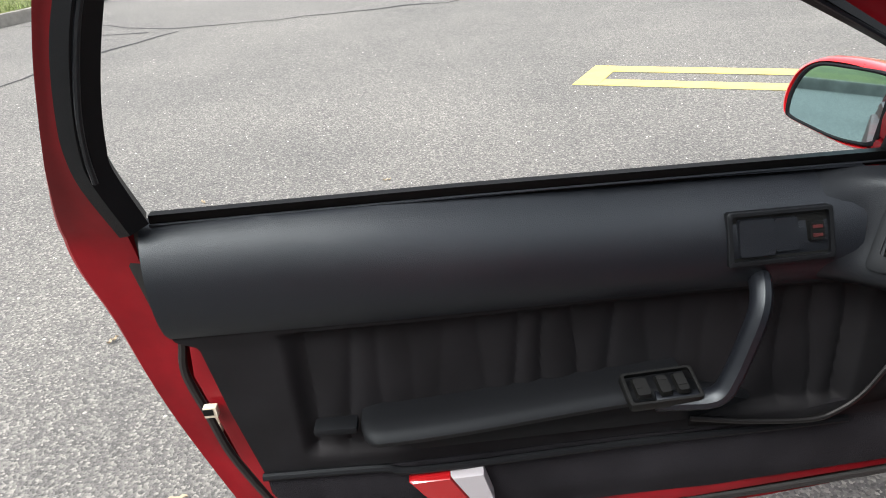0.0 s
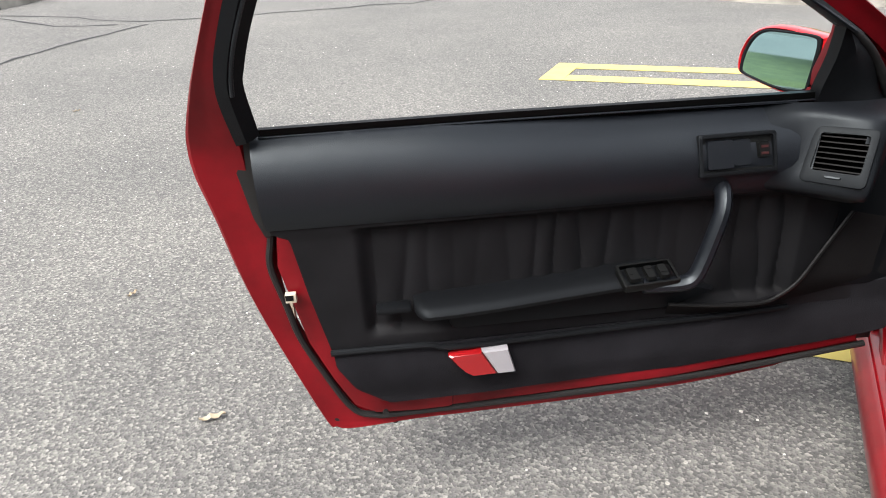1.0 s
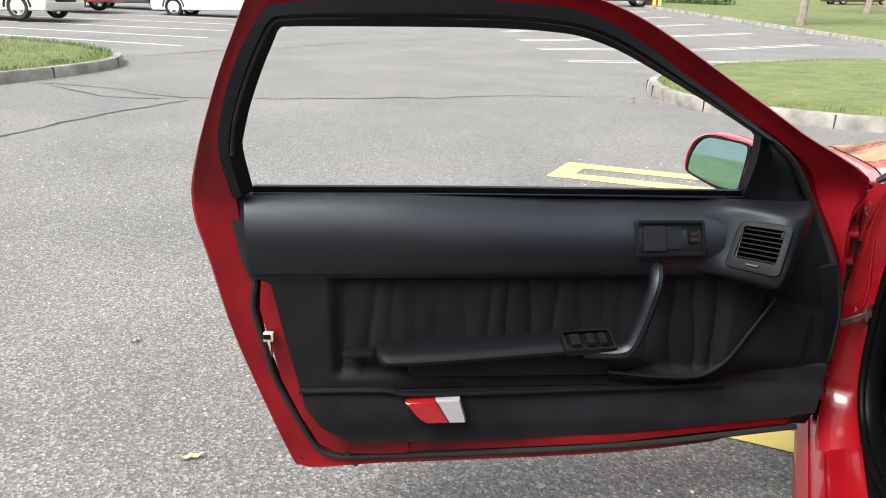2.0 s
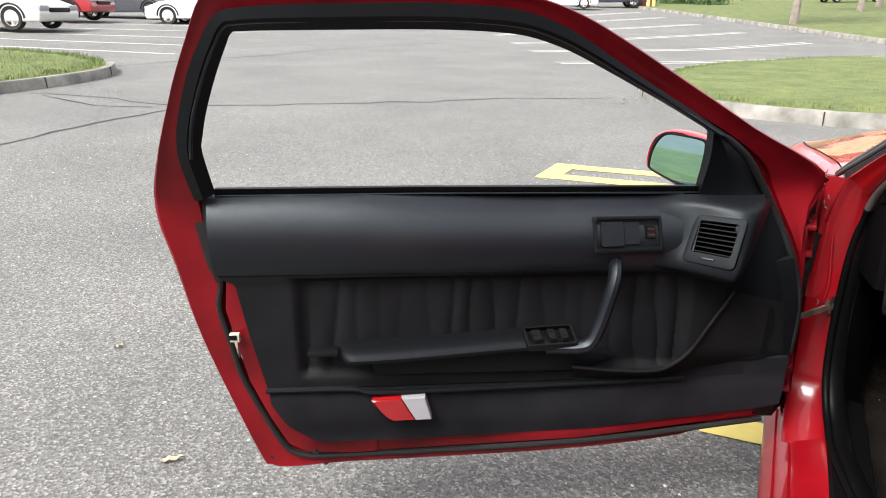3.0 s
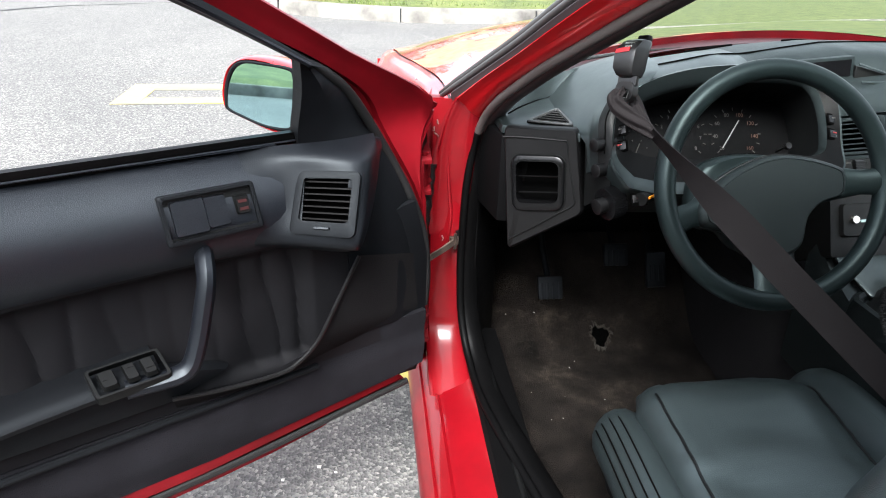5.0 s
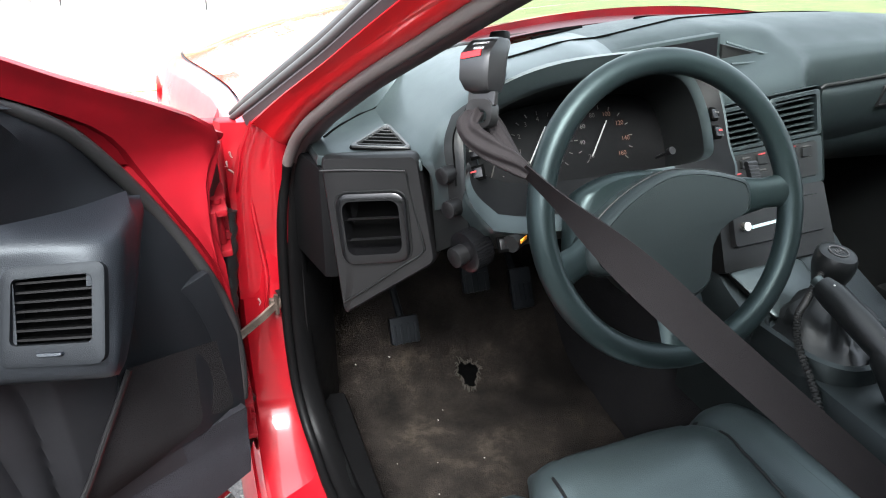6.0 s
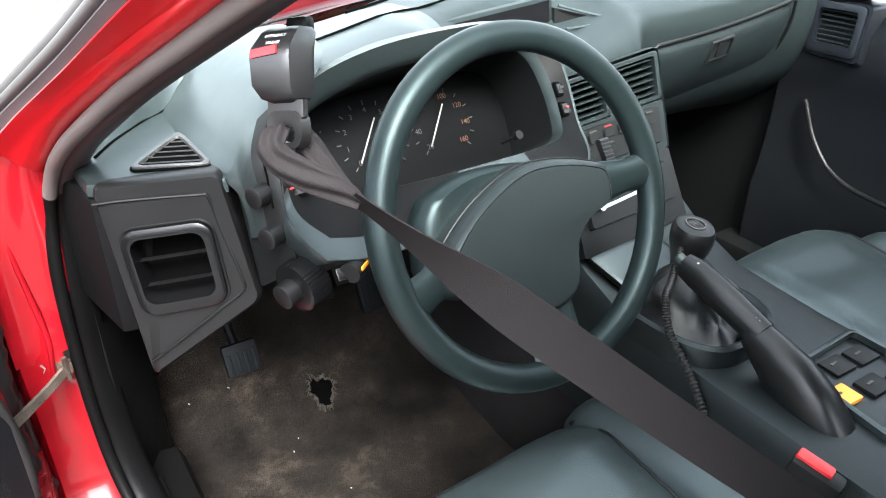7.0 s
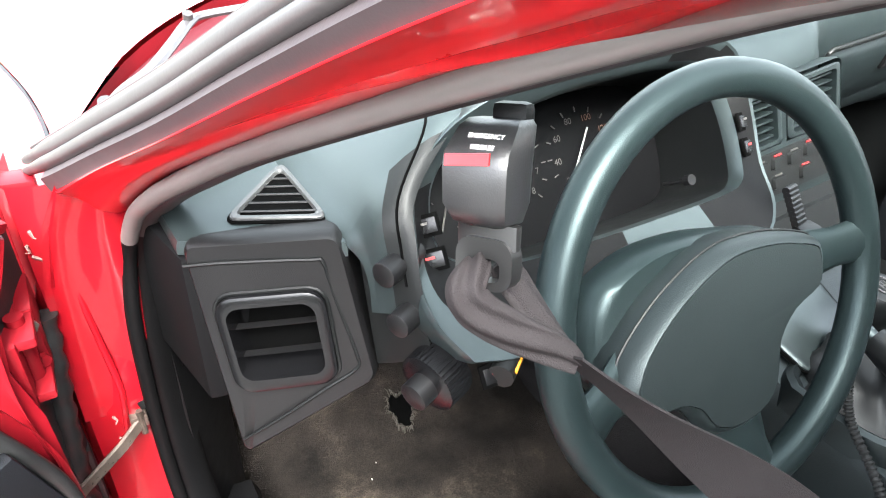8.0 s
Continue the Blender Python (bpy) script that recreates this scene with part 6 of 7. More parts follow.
for x0, x1, y0 in ((-.30, -.18, .105), (-.06, .03, .165)):
    bm = bmesh.new()
    tube(bm, [dash_top(x0 + (x1 - x0) * k / 6, y0 + .045 * k / 6) + V(0, 0, .001) for k in range(7)], .0030, 6)
    part("demist_slot", bm, VOID, dash)
for k in range(6):
    bm = bmesh.new()
    p = dash_top(.600 + .017 * k, .060 - .006 * k)
    box(bm, p + V(0, 0, .001), (.009, .030, .003), .001, Euler((0, 0, radians(-30))).to_matrix())
    part("demist_slot", bm, VOID, dash)
# centre stack
csf = quad_map((-.128, -.150, .860), (.098, -.138, .878), (.100, -.190, .735), (-.128, -.205, .735))
bm = bmesh.new()
loft(bm, [[csf(*p, -.12) for p in rr(-.03, -.02, 1.03, 1.03, .05, .06, 3)], [csf(*p, -.006) for p in rr(-.03, -.02, 1.03, 1.03, .05, .06, 3)], [csf(*p, 0) for p in rr(-.02, -.01, 1.02, 1.02, .05, .06, 3)], [csf(*p, -.028) for p in rr(.0, .01, 1.0, 1.0, .05, .06, 3)]])
loft(bm, [[csf(*p, -.03) for p in rr(.0, .01, 1.0, .50, .03, .03, 3)], [csf(*p, .0) for p in rr(.0, .01, 1.0, .50, .03, .03, 3)]])
loft(bm, [[csf(*p, -.03) for p in rr(.47, .45, .53, .98, .01, .03, 3)], [csf(*p, .0) for p in rr(.475, .45, .525, .98, .01, .03, 3)]])
stack = part("centre_panel", bm, DASH_SHADE, car, "dark centre panel carrying vents and heater controls")
for s0, s1 in ((.01, .475), (.525, .99)):
    vent(stack, quad_map(csf(s0, .99), csf(s1, .99), csf(s1, .51), csf(s0, .51)), 6, DASH_SHADE, DASH_SHADE, border=.09, depth=.022, raise_=.004, r=.08)
bm = bmesh.new()
loft(bm, [[csf(*p, .0) for p in rr(.05, .08, .95, .46, .03, .03, 2)], [csf(*p, .003) for p in rr(.06, .09, .94, .45, .03, .03, 2)]])
part("heater_panel", bm, DASH_DARK, stack, "black heater control panel")
for k, (s, t, m_) in enumerate(((.15, .36, PALE), (.28, .36, PALE), (.42, .37, RED_MARK), (.56, .36, PALE), (.70, .38, RED_MARK), (.83, .36, PALE), (.2, .2, RED_MARK), (.42, .2, PALE), (.66, .2, RED_MARK))):
    bm = bmesh.new()
    loft(bm, [[csf(*p, .0025) for p in rr(s - .05, t - .06, s + .05, t + .05, .01, .01, 2)], [csf(*p, .007) for p in rr(s - .045, t - .05, s + .045, t + .04, .01, .01, 2)]])
    part("heater_button", bm, DASH_DARK, stack)
    bm = bmesh.new()
    prism(bm, [csf(s - .03, t + .05, .0035), csf(s + .03, t + .05, .0035), csf(s + .03, t + .064, .0035), csf(s - .03, t + .064, .0035)], csf(0, 0, .001) - csf(0, 0, 0))
    part("button_mark", bm, GAUGE_INK if m_ is PALE else m_, stack)
# radio slot and lower console
rdf = quad_map((-.120, -.205, .735), (.095, -.192, .735), (.10, -.245, .640), (-.125, -.258, .640))
bm = bmesh.new()
loft(bm, [[rdf(*p, -.10) for p in rr(-.03, -.03, 1.03, 1.03, .03, .04, 2)], [rdf(*p, 0) for p in rr(-.02, -.02, 1.02, 1.02, .03, .04, 2)]])
part("radio_surround", bm, DASH_DARK, stack)
bm = bmesh.new()
loft(bm, [[rdf(*p, .0) for p in rr(.06, .30, .94, .86, .03, .05, 2)], [rdf(*p, .008) for p in rr(.07, .32, .93, .84, .03, .05, 2)]])
part("radio", bm, DASH_DARK, stack, "black car radio")
bm = bmesh.new()
prism(bm, [rdf(.22, .53, .009), rdf(.66, .57, .009), rdf(.66, .61, .009), rdf(.22, .575, .009)], rdf(0, 0, .0015) - rdf(0, 0, 0))
part("radio_strip", bm, surface("radio_display", (.20, .27, .27), .3, bump=0), stack, "pale strip on the radio")
bm = bmesh.new()
tube(bm, [rdf(.16, .58, .006), rdf(.16, .58, .016)], .007, 12)
part("radio_knob", bm, CHROME, stack)
# glovebox lid
gbf = quad_map((.165, -.083, .860), (.550, -.074, .896), (.600, -.045, .690), (.150, -.060, .672))
bm = bmesh.new()
def lid(s, t, d=0.0):
    return gbf(s, t, d) + Vector((0, .11 * max(0.0, 1 - t) ** 2.2 - .004 * math.sin(3.1416 * t), -.006 * math.sin(3.1416 * s)))


grid(bm, lambda a, b: lid(a, b, .010 - .012 * (abs(2 * a - 1) ** 14 + abs(2 * b - 1) ** 14)), 40, 24)
glove = part("glovebox", bm, DASH_SHADE, car, "dark glovebox lid")
bm = bmesh.new()
tube(bm, [lid(*p, .004) for p in [(-.012, k / 12) for k in range(13)] + [(k / 12, 1.02) for k in range(13)] + [(1.012, 1 - k / 12) for k in range(13)]], .0035, 8)
part("lid_groove", bm, DASH_DARK, glove)
lf = quad_map(lid(.36, .930, .012), lid(.515, .935, .012), lid(.515, .735, .012), lid(.36, .725, .012))
bm = bmesh.new()
ring_frame(bm, lf, rr(0, 0, 1, 1, .05, .06, 2), rr(.06, .10, .94, .90, .04, .05, 2), -.004, .003, -.003)
part("latch_frame", bm, POD, glove, "glovebox latch frame")
bm = bmesh.new()
loft(bm, [[lf(*p, -.004) for p in rr(.36, .14, .64, .86, .03, .04, 2)], [lf(*p, .002) for p in rr(.37, .16, .63, .84, .03, .04, 2)]])
part("glovebox_latch", bm, POD, glove)
bm = bmesh.new()
bm.faces.new([bm.verts.new(lf(*p, -.0015)) for p in rr(.04, .08, .96, .92, .03, .04, 2)])
part("latch_well", bm, DASH_DARK, glove)
# steering column and wheel
WC, WA = Vector((-.335, -.363, .818)), Vector((0, -.9155, .4022)).normalized()
WU = Vector((0, .4022, .9155)).normalized()
WX = Vector((1, 0, 0))
SPIN = 0.0


def wp(r, a, d=0.0):
    a += SPIN
    return WC + WX * (r * math.cos(a)) + WU * (r * math.sin(a)) + WA * d


bm = bmesh.new()
ringp = [(.050, .040, -.185), (.054, .044, -.14), (.056, .044, -.09), (.050, .040, -.060), (.045, .036, -.056)]
loft(bm, [[WC + WX * (a * 1.25 * math.cos(t)) + WU * (b * math.sin(t) - .008) + WA * d for t in [2 * math.pi * k / 24 for k in range(24)]] for a, b, d in ringp])
part("column_shroud", bm, DASH_DARK, car, "dark steering column shroud")
wheel = thing_part("steering_wheel", car)
tagged(wheel, "black leather steering wheel with a padded hub")
bm = bmesh.new()
tube(bm, [wp(.1755, 2 * math.pi * k / 64) for k in range(64)], .0155, 14, WA, 1.0, loop=True)
part("wheel_rim", bm, WHEEL_SKIN, wheel, "worn leather wheel rim")
for ang, w0, w1 in ((1.5, .026, .019), (198, .027, .019), (271, .036, .034)):
    bm = bmesh.new()
    t = radians(ang)
    rings = []
    for r_, w_, d, h in ((.06, w0 * 1.3, -.016, .012), (.10, w0, -.014, .011), (.14, w1, -.006, .010), (.165, w1 * 1.1, 0, .011), (.176, w1 * 1.5, 0, .012)):
        c = wp(r_, t, d)
        s = (wp(.1, t + 1.5708) - WC).normalized()
        rings.append([c + s * (w_ * math.cos(q)) + WA * (h * math.sin(q)) for q in [2 * math.pi * k / 14 for k in range(14)]])
    loft(bm, rings)
    part("wheel_spoke", bm, WHEEL_SKIN, wheel)
PAD = [(-.128, -.036), (-.114, -.012), (-.084, .013), (-.052, .031), (-.02, .043), (.01, .047), (.055, .042), (.102, .028), (.111, .018), (.112, .002), (.106, -.014), (.072, -.026), (.048, -.050), (.038, -.092), (.014, -.110), (-.02, -.112), (-.045, -.102), (-.060, -.080), (-.080, -.068), (-.108, -.064), (-.125, -.054)]
pad = [(p.x, p.y) for p in smooth_path([(a, b, 0) for a, b in PAD + PAD[:1]], 3)[:-1]]


def pad_ring(k, d):
    cs, sn = math.cos(SPIN), math.sin(SPIN)
    return [WC + WX * (k * a - .010 * (1 - k)) + WU * (k * b - .026 * (1 - k)) + WA * d for a, b in pad]


bm = bmesh.new()
loft(bm, [pad_ring(.92, -.044), pad_ring(1.0, -.030), pad_ring(1.0, -.008), pad_ring(.98, .003), pad_ring(.94, .0105), pad_ring(.90, .0135), pad_ring(.893, .0118), pad_ring(.885, .0140), pad_ring(.5, .0155), pad_ring(.2, .016)])
part("hub_pad", bm, surface("hub_vinyl", (.0044, .0060, .0062), .46, tint=(.84, .98, 1), spec=.26, grain=900, bump=.14, vary=.12, wear=6, cells=True, depth=.0006), wheel, "padded black hub cover")
bm = bmesh.new()
BODY = [(-.127, -.036), (-.121, .004), (-.113, .024), (-.098, .038), (-.058, .050), (-.01, .051), (.04, .044), (.108, .026), (.112, .0), (.10, -.016), (.066, -.030), (.042, -.056), (.030, -.092), (-.01, -.105), (-.05, -.096), (-.075, -.070), (-.11, -.062)]
body = [(p.x, p.y) for p in smooth_path([(a, b, 0) for a, b in BODY + BODY[:1]], 3)[:-1]]
loft(bm, [[WC + WX * (k * a) + WU * (k * b) + WA * d for a, b in body] for k, d in ((.80, -.068), (.96, -.062), (1.0, -.050), (.985, -.036), (.95, -.029), (.88, -.024))])
part("hub_body", bm, WHEEL_SKIN, wheel, "black hub shell behind the pad")
bm = bmesh.new()
tube(bm, pad_ring(1.004, -.006), .0012, 6, loop=True)
part("pad_seam", bm, DASH_DARK, wheel)
# console: gear lever, boot, handbrake, switches
bm = bmesh.new()
loft(bm, [[Vector((x, y, z)) for x, z in ((-.142, .40), (-.142, zt - .03), (-.128, zt - .006), (-.10, zt), (.10, zt), (.128, zt - .006), (.142, zt - .03), (.142, .40))] for y, zt in ((-.215, .655), (-.26, .625), (-.34, .592), (-.48, .580), (-.56, .578), (-.70, .575), (-1.15, .57))])
console = part("centre_console", bm, CONSOLE, car, "dark moulded centre console")
bm = bmesh.new()
alf = quad_map((-.120, -.252, .634), (.02, -.252, .634), (.02, -.338, .597), (-.095, -.338, .597))
loft(bm, [[alf(*p, -.004) for p in rr(0, 0, 1, 1, .06, .10, 3)], [alf(*p, .004) for p in rr(0, 0, 1, 1, .06, .10, 3)], [alf(*p, .006) for p in rr(.02, .03, .98, .97, .06, .10, 3)]])
part("ashtray_lid", bm, DASH, console, "dark flush lid in front of the gear lever")
bm = bmesh.new()
tube(bm, [alf(*p, .001) for p in rr(-.015, -.02, 1.015, 1.02, .07, .11, 3)], .002, 6, loop=True)
part("lid_gap", bm, VOID, console)
bm = bmesh.new()
cb = [(-.136, -.345), (-.130, -.43), (-.104, -.474), (-.060, -.484), (.0, -.478), (.042, -.44), (.050, -.37), (.02, -.325), (-.06, -.312), (-.115, -.322)]
cen = Vector((-.045, -.40, 0))
base_ring = smooth_path([(x, y, .580) for x, y in cb + cb[:1]], 4)[:-1]


def inset(k, z):
    return [Vector((cen.x + (p.x - cen.x) * k, cen.y + (p.y - cen.y) * k, z)) for p in base_ring]


loft(bm, [inset(1.03, .570), inset(1.0, .592), inset(.97, .602), inset(.90, .605), inset(.83, .601), inset(.79, .585), inset(.78, .572)], cap=False)
part("boot_surround", bm, CONSOLE, console, "raised surround of the gear lever boot")
bm = bmesh.new()
rings = []
tipc = Vector((-.012, -.352, .640))
for k in range(13):
    t = k / 12
    r = []
    for i, p in enumerate(inset(.80, .582)):
        e = tipc + (p - cen).normalized() * .022
        e.z = tipc.z
        q = p.lerp(e, t ** 1.15)
        q.z = .582 + (.655 - .582) * (t ** .85)
        wob = .013 * math.sin(math.pi * t) ** .7 * (.35 + math.sin(i * .78 + 1.5 * t)) + .006 * math.sin(t * 15 + math.sin(i * .3) * 2) * (1 - t)
        r.append(q + (Vector((p.x, p.y, 0)) - cen).normalized() * wob)
    rings.append(r)
loft(bm, rings)
part("gear_boot", bm, BOOT_LEATHER, console, "folded black leather gear boot")
bm = bmesh.new()
kn = [(-.034, .015), (-.020, .017), (-.006, .021), (.010, .0255), (.024, .0270), (.034, .0262), (.040, .0235), (.0425, .018), (.0415, .010)]
loft(bm, [[Vector((-.012 + r * math.cos(t) * (1 + .10 * math.cos(2 * t)), -.337 + r * 1.18 * math.sin(t) - .10 * h, .656 + h + .16 * r * math.sin(t))) for t in [2 * math.pi * k / 28 for k in range(28)]] for h, r in kn])
part("gear_knob", bm, BOOT_LEATHER, console, "shiny black leather gear knob")
bm = bmesh.new()
kt = Vector((-.012, -.3413, .6990))
tube(bm, [kt + Vector((.0125 * math.cos(q), .0135 * math.sin(q), .0022 * math.sin(q))) for q in [2 * math.pi * k / 24 for k in range(24)]], .0010, 6, loop=True)
for dx in (-.005, 0, .005):
    tube(bm, [kt + Vector((dx, -.006, -.001)), kt + Vector((dx, .006, .001))], .0007, 5)
tube(bm, [kt + Vector((-.005, 0, 0)), kt + Vector((.005, 0, 0))], .0007, 5)
part("shift_pattern", bm, TRIM_GREY, console, "silver shift pattern on the knob")
# handbrake
bm = bmesh.new()
hb = [Vector((-.072, -.378, .672)), Vector((-.072, -.40, .668)), Vector((-.071, -.45, .652)), Vector((-.070, -.50, .634))]
tube(bm, hb, [.0150, .0185, .0185, .0175], 14, flat=1.1)
part("brake_grip", bm, BOOT_LEATHER, console, "stitched black leather handbrake grip")
bm = bmesh.new()
tube(bm, [hb[0] + Vector((0, .012, .004)), hb[0]], .009, 12)
part("brake_button", bm, DASH, console)
bm = bmesh.new()
for k in range(20):
    p = hb[1].lerp(hb[3], k / 20) + Vector((-.005, 0, .0185))
    box(bm, p, (.003, .0025, .0012), 0)
part("grip_stitching", bm, PALE, console)
bm = bmesh.new()
rings = [[Vector((-.070 + w * math.copysign(abs(math.cos(t)) ** .7, math.cos(t)), y, z + h * math.sin(t))) for t in [2 * math.pi * k / 20 for k in range(20)]] for y, z, w, h in ((-.486, .632, .0185, .021), (-.52, .612, .022, .033), (-.56, .588, .027, .045), (-.595, .562, .030, .050), (-.625, .535, .031, .046), (-.65, .52, .026, .030))]
loft(bm, rings)
part("brake_gaiter", bm, BOOT_LEATHER, console, "black handbrake gaiter")
bm = bmesh.new()
for path, r0 in (([(-.022, -.332, .690), (-.040, -.345, .668), (-.085, -.372, .650), (-.118, -.392, .640), (-.130, -.415, .610), (-.140, -.46, .58), (-.150, -.50, .545)], .0062),):
    sp = smooth_path(path, 42)
    tube(bm, sp, [r0 * .76 + .0010 * math.sin(k * 1.57) for k in range(len(sp))], 10)
part("coiled_cable", bm, RUBBER, console, "black corrugated cable beside the gear lever")
bm = bmesh.new()
swf = quad_map((-.030, -.525, .5825), (.110, -.525, .5825), (.110, -.66, .5795), (-.050, -.66, .5795))
ring_frame(bm, swf, rr(0, 0, 1, 1, .06, .07, 3), rr(.04, .05, .96, .95, .05, .06, 3), -.004, .006, -.003)
part("switch_frame", bm, DASH, console, "raised frame round the console switches")
for x, y, m_, lab in ((-.022, -.590, ORANGE, "orange hazard switch"), (.030, -.600, DASH_DARK, "black rocker switch"), (.028, -.555, DASH_DARK, ""), (.075, -.56, DASH_DARK, ""), (.078, -.615, DASH_DARK, "")):
    bm = bmesh.new()
    box(bm, (x, y, .5785), (.040, .030, .008), .003, Euler((0, 0, radians(-4))).to_matrix())
    part("console_switch", bm, m_, console, lab)
    bm = bmesh.new()
    box(bm, (x - .004, y + .003, .5829), (.012, .003, .001), 0)
    part("switch_mark", bm, GAUGE_INK, console)
# seats
def seat(x0, label, up, slim, drop=0.0, y0=-.30):
    s = thing_part("seat", car)
    tagged(s, label)
    bm = bmesh.new()

    def cushion(a, b):
        t = 2 * math.pi * a
        y = y0 - .50 * b
        w = .185 * slim - .02 * (1 - smoothstep(0, .12, b))
        front = math.sqrt(max(0.0, 1 - (1 - min(1, b / .16)) ** 2))
        c, sn = math.cos(t), math.sin(t)
        n = 3.2
        px = math.copysign(abs(c) ** (2 / n), c) * w
        pz = math.copysign(abs(sn) ** (2 / n), sn) * (.02 + .062 * front)
        wr = .0065 * noise.noise(Vector((px * 9, y * 14, x0))) - .003 * math.exp(-((abs(px) - .105) / .004) ** 2) * (sn > 0) + .0026 * noise.noise(Vector((px * 26 + y * 20, y * 44, x0)))
        return Vector((x0 + px, y, .370 + up + pz + wr - .03 * b - .012 * math.exp(-((px / .14) ** 2)) * front))
    rows = grid(bm, cushion, 60, 40)
    bm.faces.new(rows[0][:-1])
    part("cushion", bm, LEATHER, s, "smooth black leather cushion")
    for turn in (.735, math.pi - .735):
        bm = bmesh.new()
        tube(bm, [cushion(turn / (2 * math.pi), .10 + .9 * k / 30) + Vector((0, 0, .0008)) for k in range(31)], .0024, 8)
        part("cushion_seam", bm, BOOT_LEATHER, s, "raised seam along the cushion edge")
    for sgn in (1, -1):
        bm = bmesh.new()
        pth = [(x0 + sgn * (dx - .215 + .215 * slim), y, z + up - (drop if sgn < 0 else drop * .15 - .012 * (x0 < 0))) for dx, y, z in ((.185, -.33, .345), (.20, -.37, .38), (.208, -.45, .40), (.212, -.60, .405), (.215, -.80, .405))]
        sp = smooth_path(pth, 6)
        tube(bm, sp, [.030 + .020 * min(1, k / 6) for k in range(len(sp))], 16, flat=1.15)
        part("side_bolster", bm, LEATHER, s, "black leather side bolster")
        bm = bmesh.new()
        tube(bm, [p + Vector((-sgn * .022, 0, .042 + .006 * min(1, k / 6))) for k, p in enumerate(sp)], .0035, 8)
        tube(bm, [p + Vector((sgn * .008, 0, .043 + .006 * min(1, k / 6))) for k, p in enumerate(sp)], .0030, 8)
        tube(bm, [p + Vector((sgn * .034, 0, .032)) for k, p in enumerate(sp)], .0035, 8)
        part("piping", bm, BOOT_LEATHER, s)
        for c in (.25, .55, .85, 1.15):
            bm = bmesh.new()
            tube(bm, [p + Vector((sgn * r * 1.04 * math.sin(c), 0, r * 1.18 * math.cos(c))) for p, r in zip(sp, [.030 + .020 * min(1, k / 6) for k in range(len(sp))])], .0015, 6)
            part("bolster_seam", bm, SEAL_BLACK, s, "dark stitched seam along the bolster")
    bm = bmesh.new()
    box(bm, (x0, -.60, .29), (.40, .50, .12), .03)
    part("seat_base", bm, DASH_DARK, s)
    bm = bmesh.new()
    loft(bm, [[Vector((x0 + w * math.copysign(abs(math.cos(t)) ** .6, math.cos(t)), y + d * math.sin(t), z)) for t in [2 * math.pi * k / 24 for k in range(24)]] for y, z, w, d in ((-.86, .40, .20, .06), (-.89, .55, .23, .075), (-.93, .75, .23, .07), (-.97, .92, .20, .06), (-.99, 1.0, .12, .05), (-1.0, 1.10, .11, .04))])
    part("backrest", bm, LEATHER, s)


seat(-.335, "black leather driver's seat with piped bolsters", .030, .90, .070, -.335)
seat(.365, "black leather passenger seat", .085, 1.0, 0.0, -.235)
# driver's motorised shoulder belt
belt = thing_part("seat_belt", car)
tagged(belt, "dark shoulder belt strung from the pillar to the console side")
bm = bmesh.new()
top_p, low_p = Vector((-.578, -.438, .926)), Vector((-.10, -.776, .480))
n = 44
rings = []
axis = (low_p - top_p).normalized()
facing = Vector((.35, .70, -.55)).cross(axis).normalized()
for k in range(n + 1):
    t = k / n
    p = top_p.lerp(low_p, t) + Vector((0, 0, -.006 * math.sin(math.pi * t)))
    edge_on = facing.lerp(Vector((.3, .7, -.2)), .75 * (1 - smoothstep(.0, .34, t)))
    s = (edge_on - axis * edge_on.dot(axis)).normalized()
    w = .013 + .0075 * smoothstep(.0, .25, t) - .0015 * smoothstep(.5, 1, t)
    o = axis.cross(s) * .0007
    rings.append([p + s * w + o, p + s * w - o, p - s * w - o, p - s * w + o])
loft(bm, rings)
part("webbing", bm, WEBBING, belt, "dark brown-grey belt webbing")
BELT_FOLD = surface("belt_fold", (.0085, .007, .0073), .75, spec=.15, grain=1200, bump=.6, vary=.15, wear=20)
bx, bz_ = Vector((.884, -.467, 0)).normalized(), Vector((.16, .30, .94)).normalized()
by = bz_.cross(bx).normalized()
bx = by.cross(bz_)
bc = Vector((-.598, -.386, 1.010))
ca_, sa_ = math.cos(radians(38)), math.sin(radians(38))
rx_, ry_ = bx * ca_ - by * sa_, by * ca_ + bx * sa_


def bk0(a, b, c):
    return bc + bx * a + by * b + bz_ * c


def bk(a, b, c):
    return bc + rx_ * a + ry_ * b + bz_ * c


def fold(points, widths, thick, name, turn=0.0):
    bm = bmesh.new()
    sp = smooth_path(points, 10)
    ws = np.interp(np.linspace(0, 1, len(sp)), np.linspace(0, 1, len(widths)), widths)
    rings = []
    for k, p in enumerate(sp):
        t = (sp[min(k + 1, len(sp) - 1)] - sp[max(k - 1, 0)]).normalized()
        side = (bx * math.cos(turn) + by * math.sin(turn))
        side = (side - t * side.dot(t)).normalized()
        up_ = t.cross(side)
        rings.append([p + side * (ws[k] * math.cos(q)) + up_ * (thick * (1 + .38 * math.sin(5 * q + k * .13)) * math.sin(q)) for q in [2 * math.pi * j / 32 for j in range(32)]])
    loft(bm, rings)
    part(name, bm, BELT_FOLD, belt, "folded and stitched end of the belt", sharp=85)


fold([bk0(-.002, .006, -.045), bk0(-.006, -.006, -.046), bk0(-.011, -.013, -.054), bk0(-.006, -.012, -.064), bk0(.006, -.010, -.073), bk0(.018, -.008, -.080), bk0(.030, -.006, -.086), bk0(.040, -.004, -.092), bk0(.047, -.002, -.097)], (.005, .008, .010, .011, .0115, .011, .0105, .009, .006), .0052, "webbing_loop")
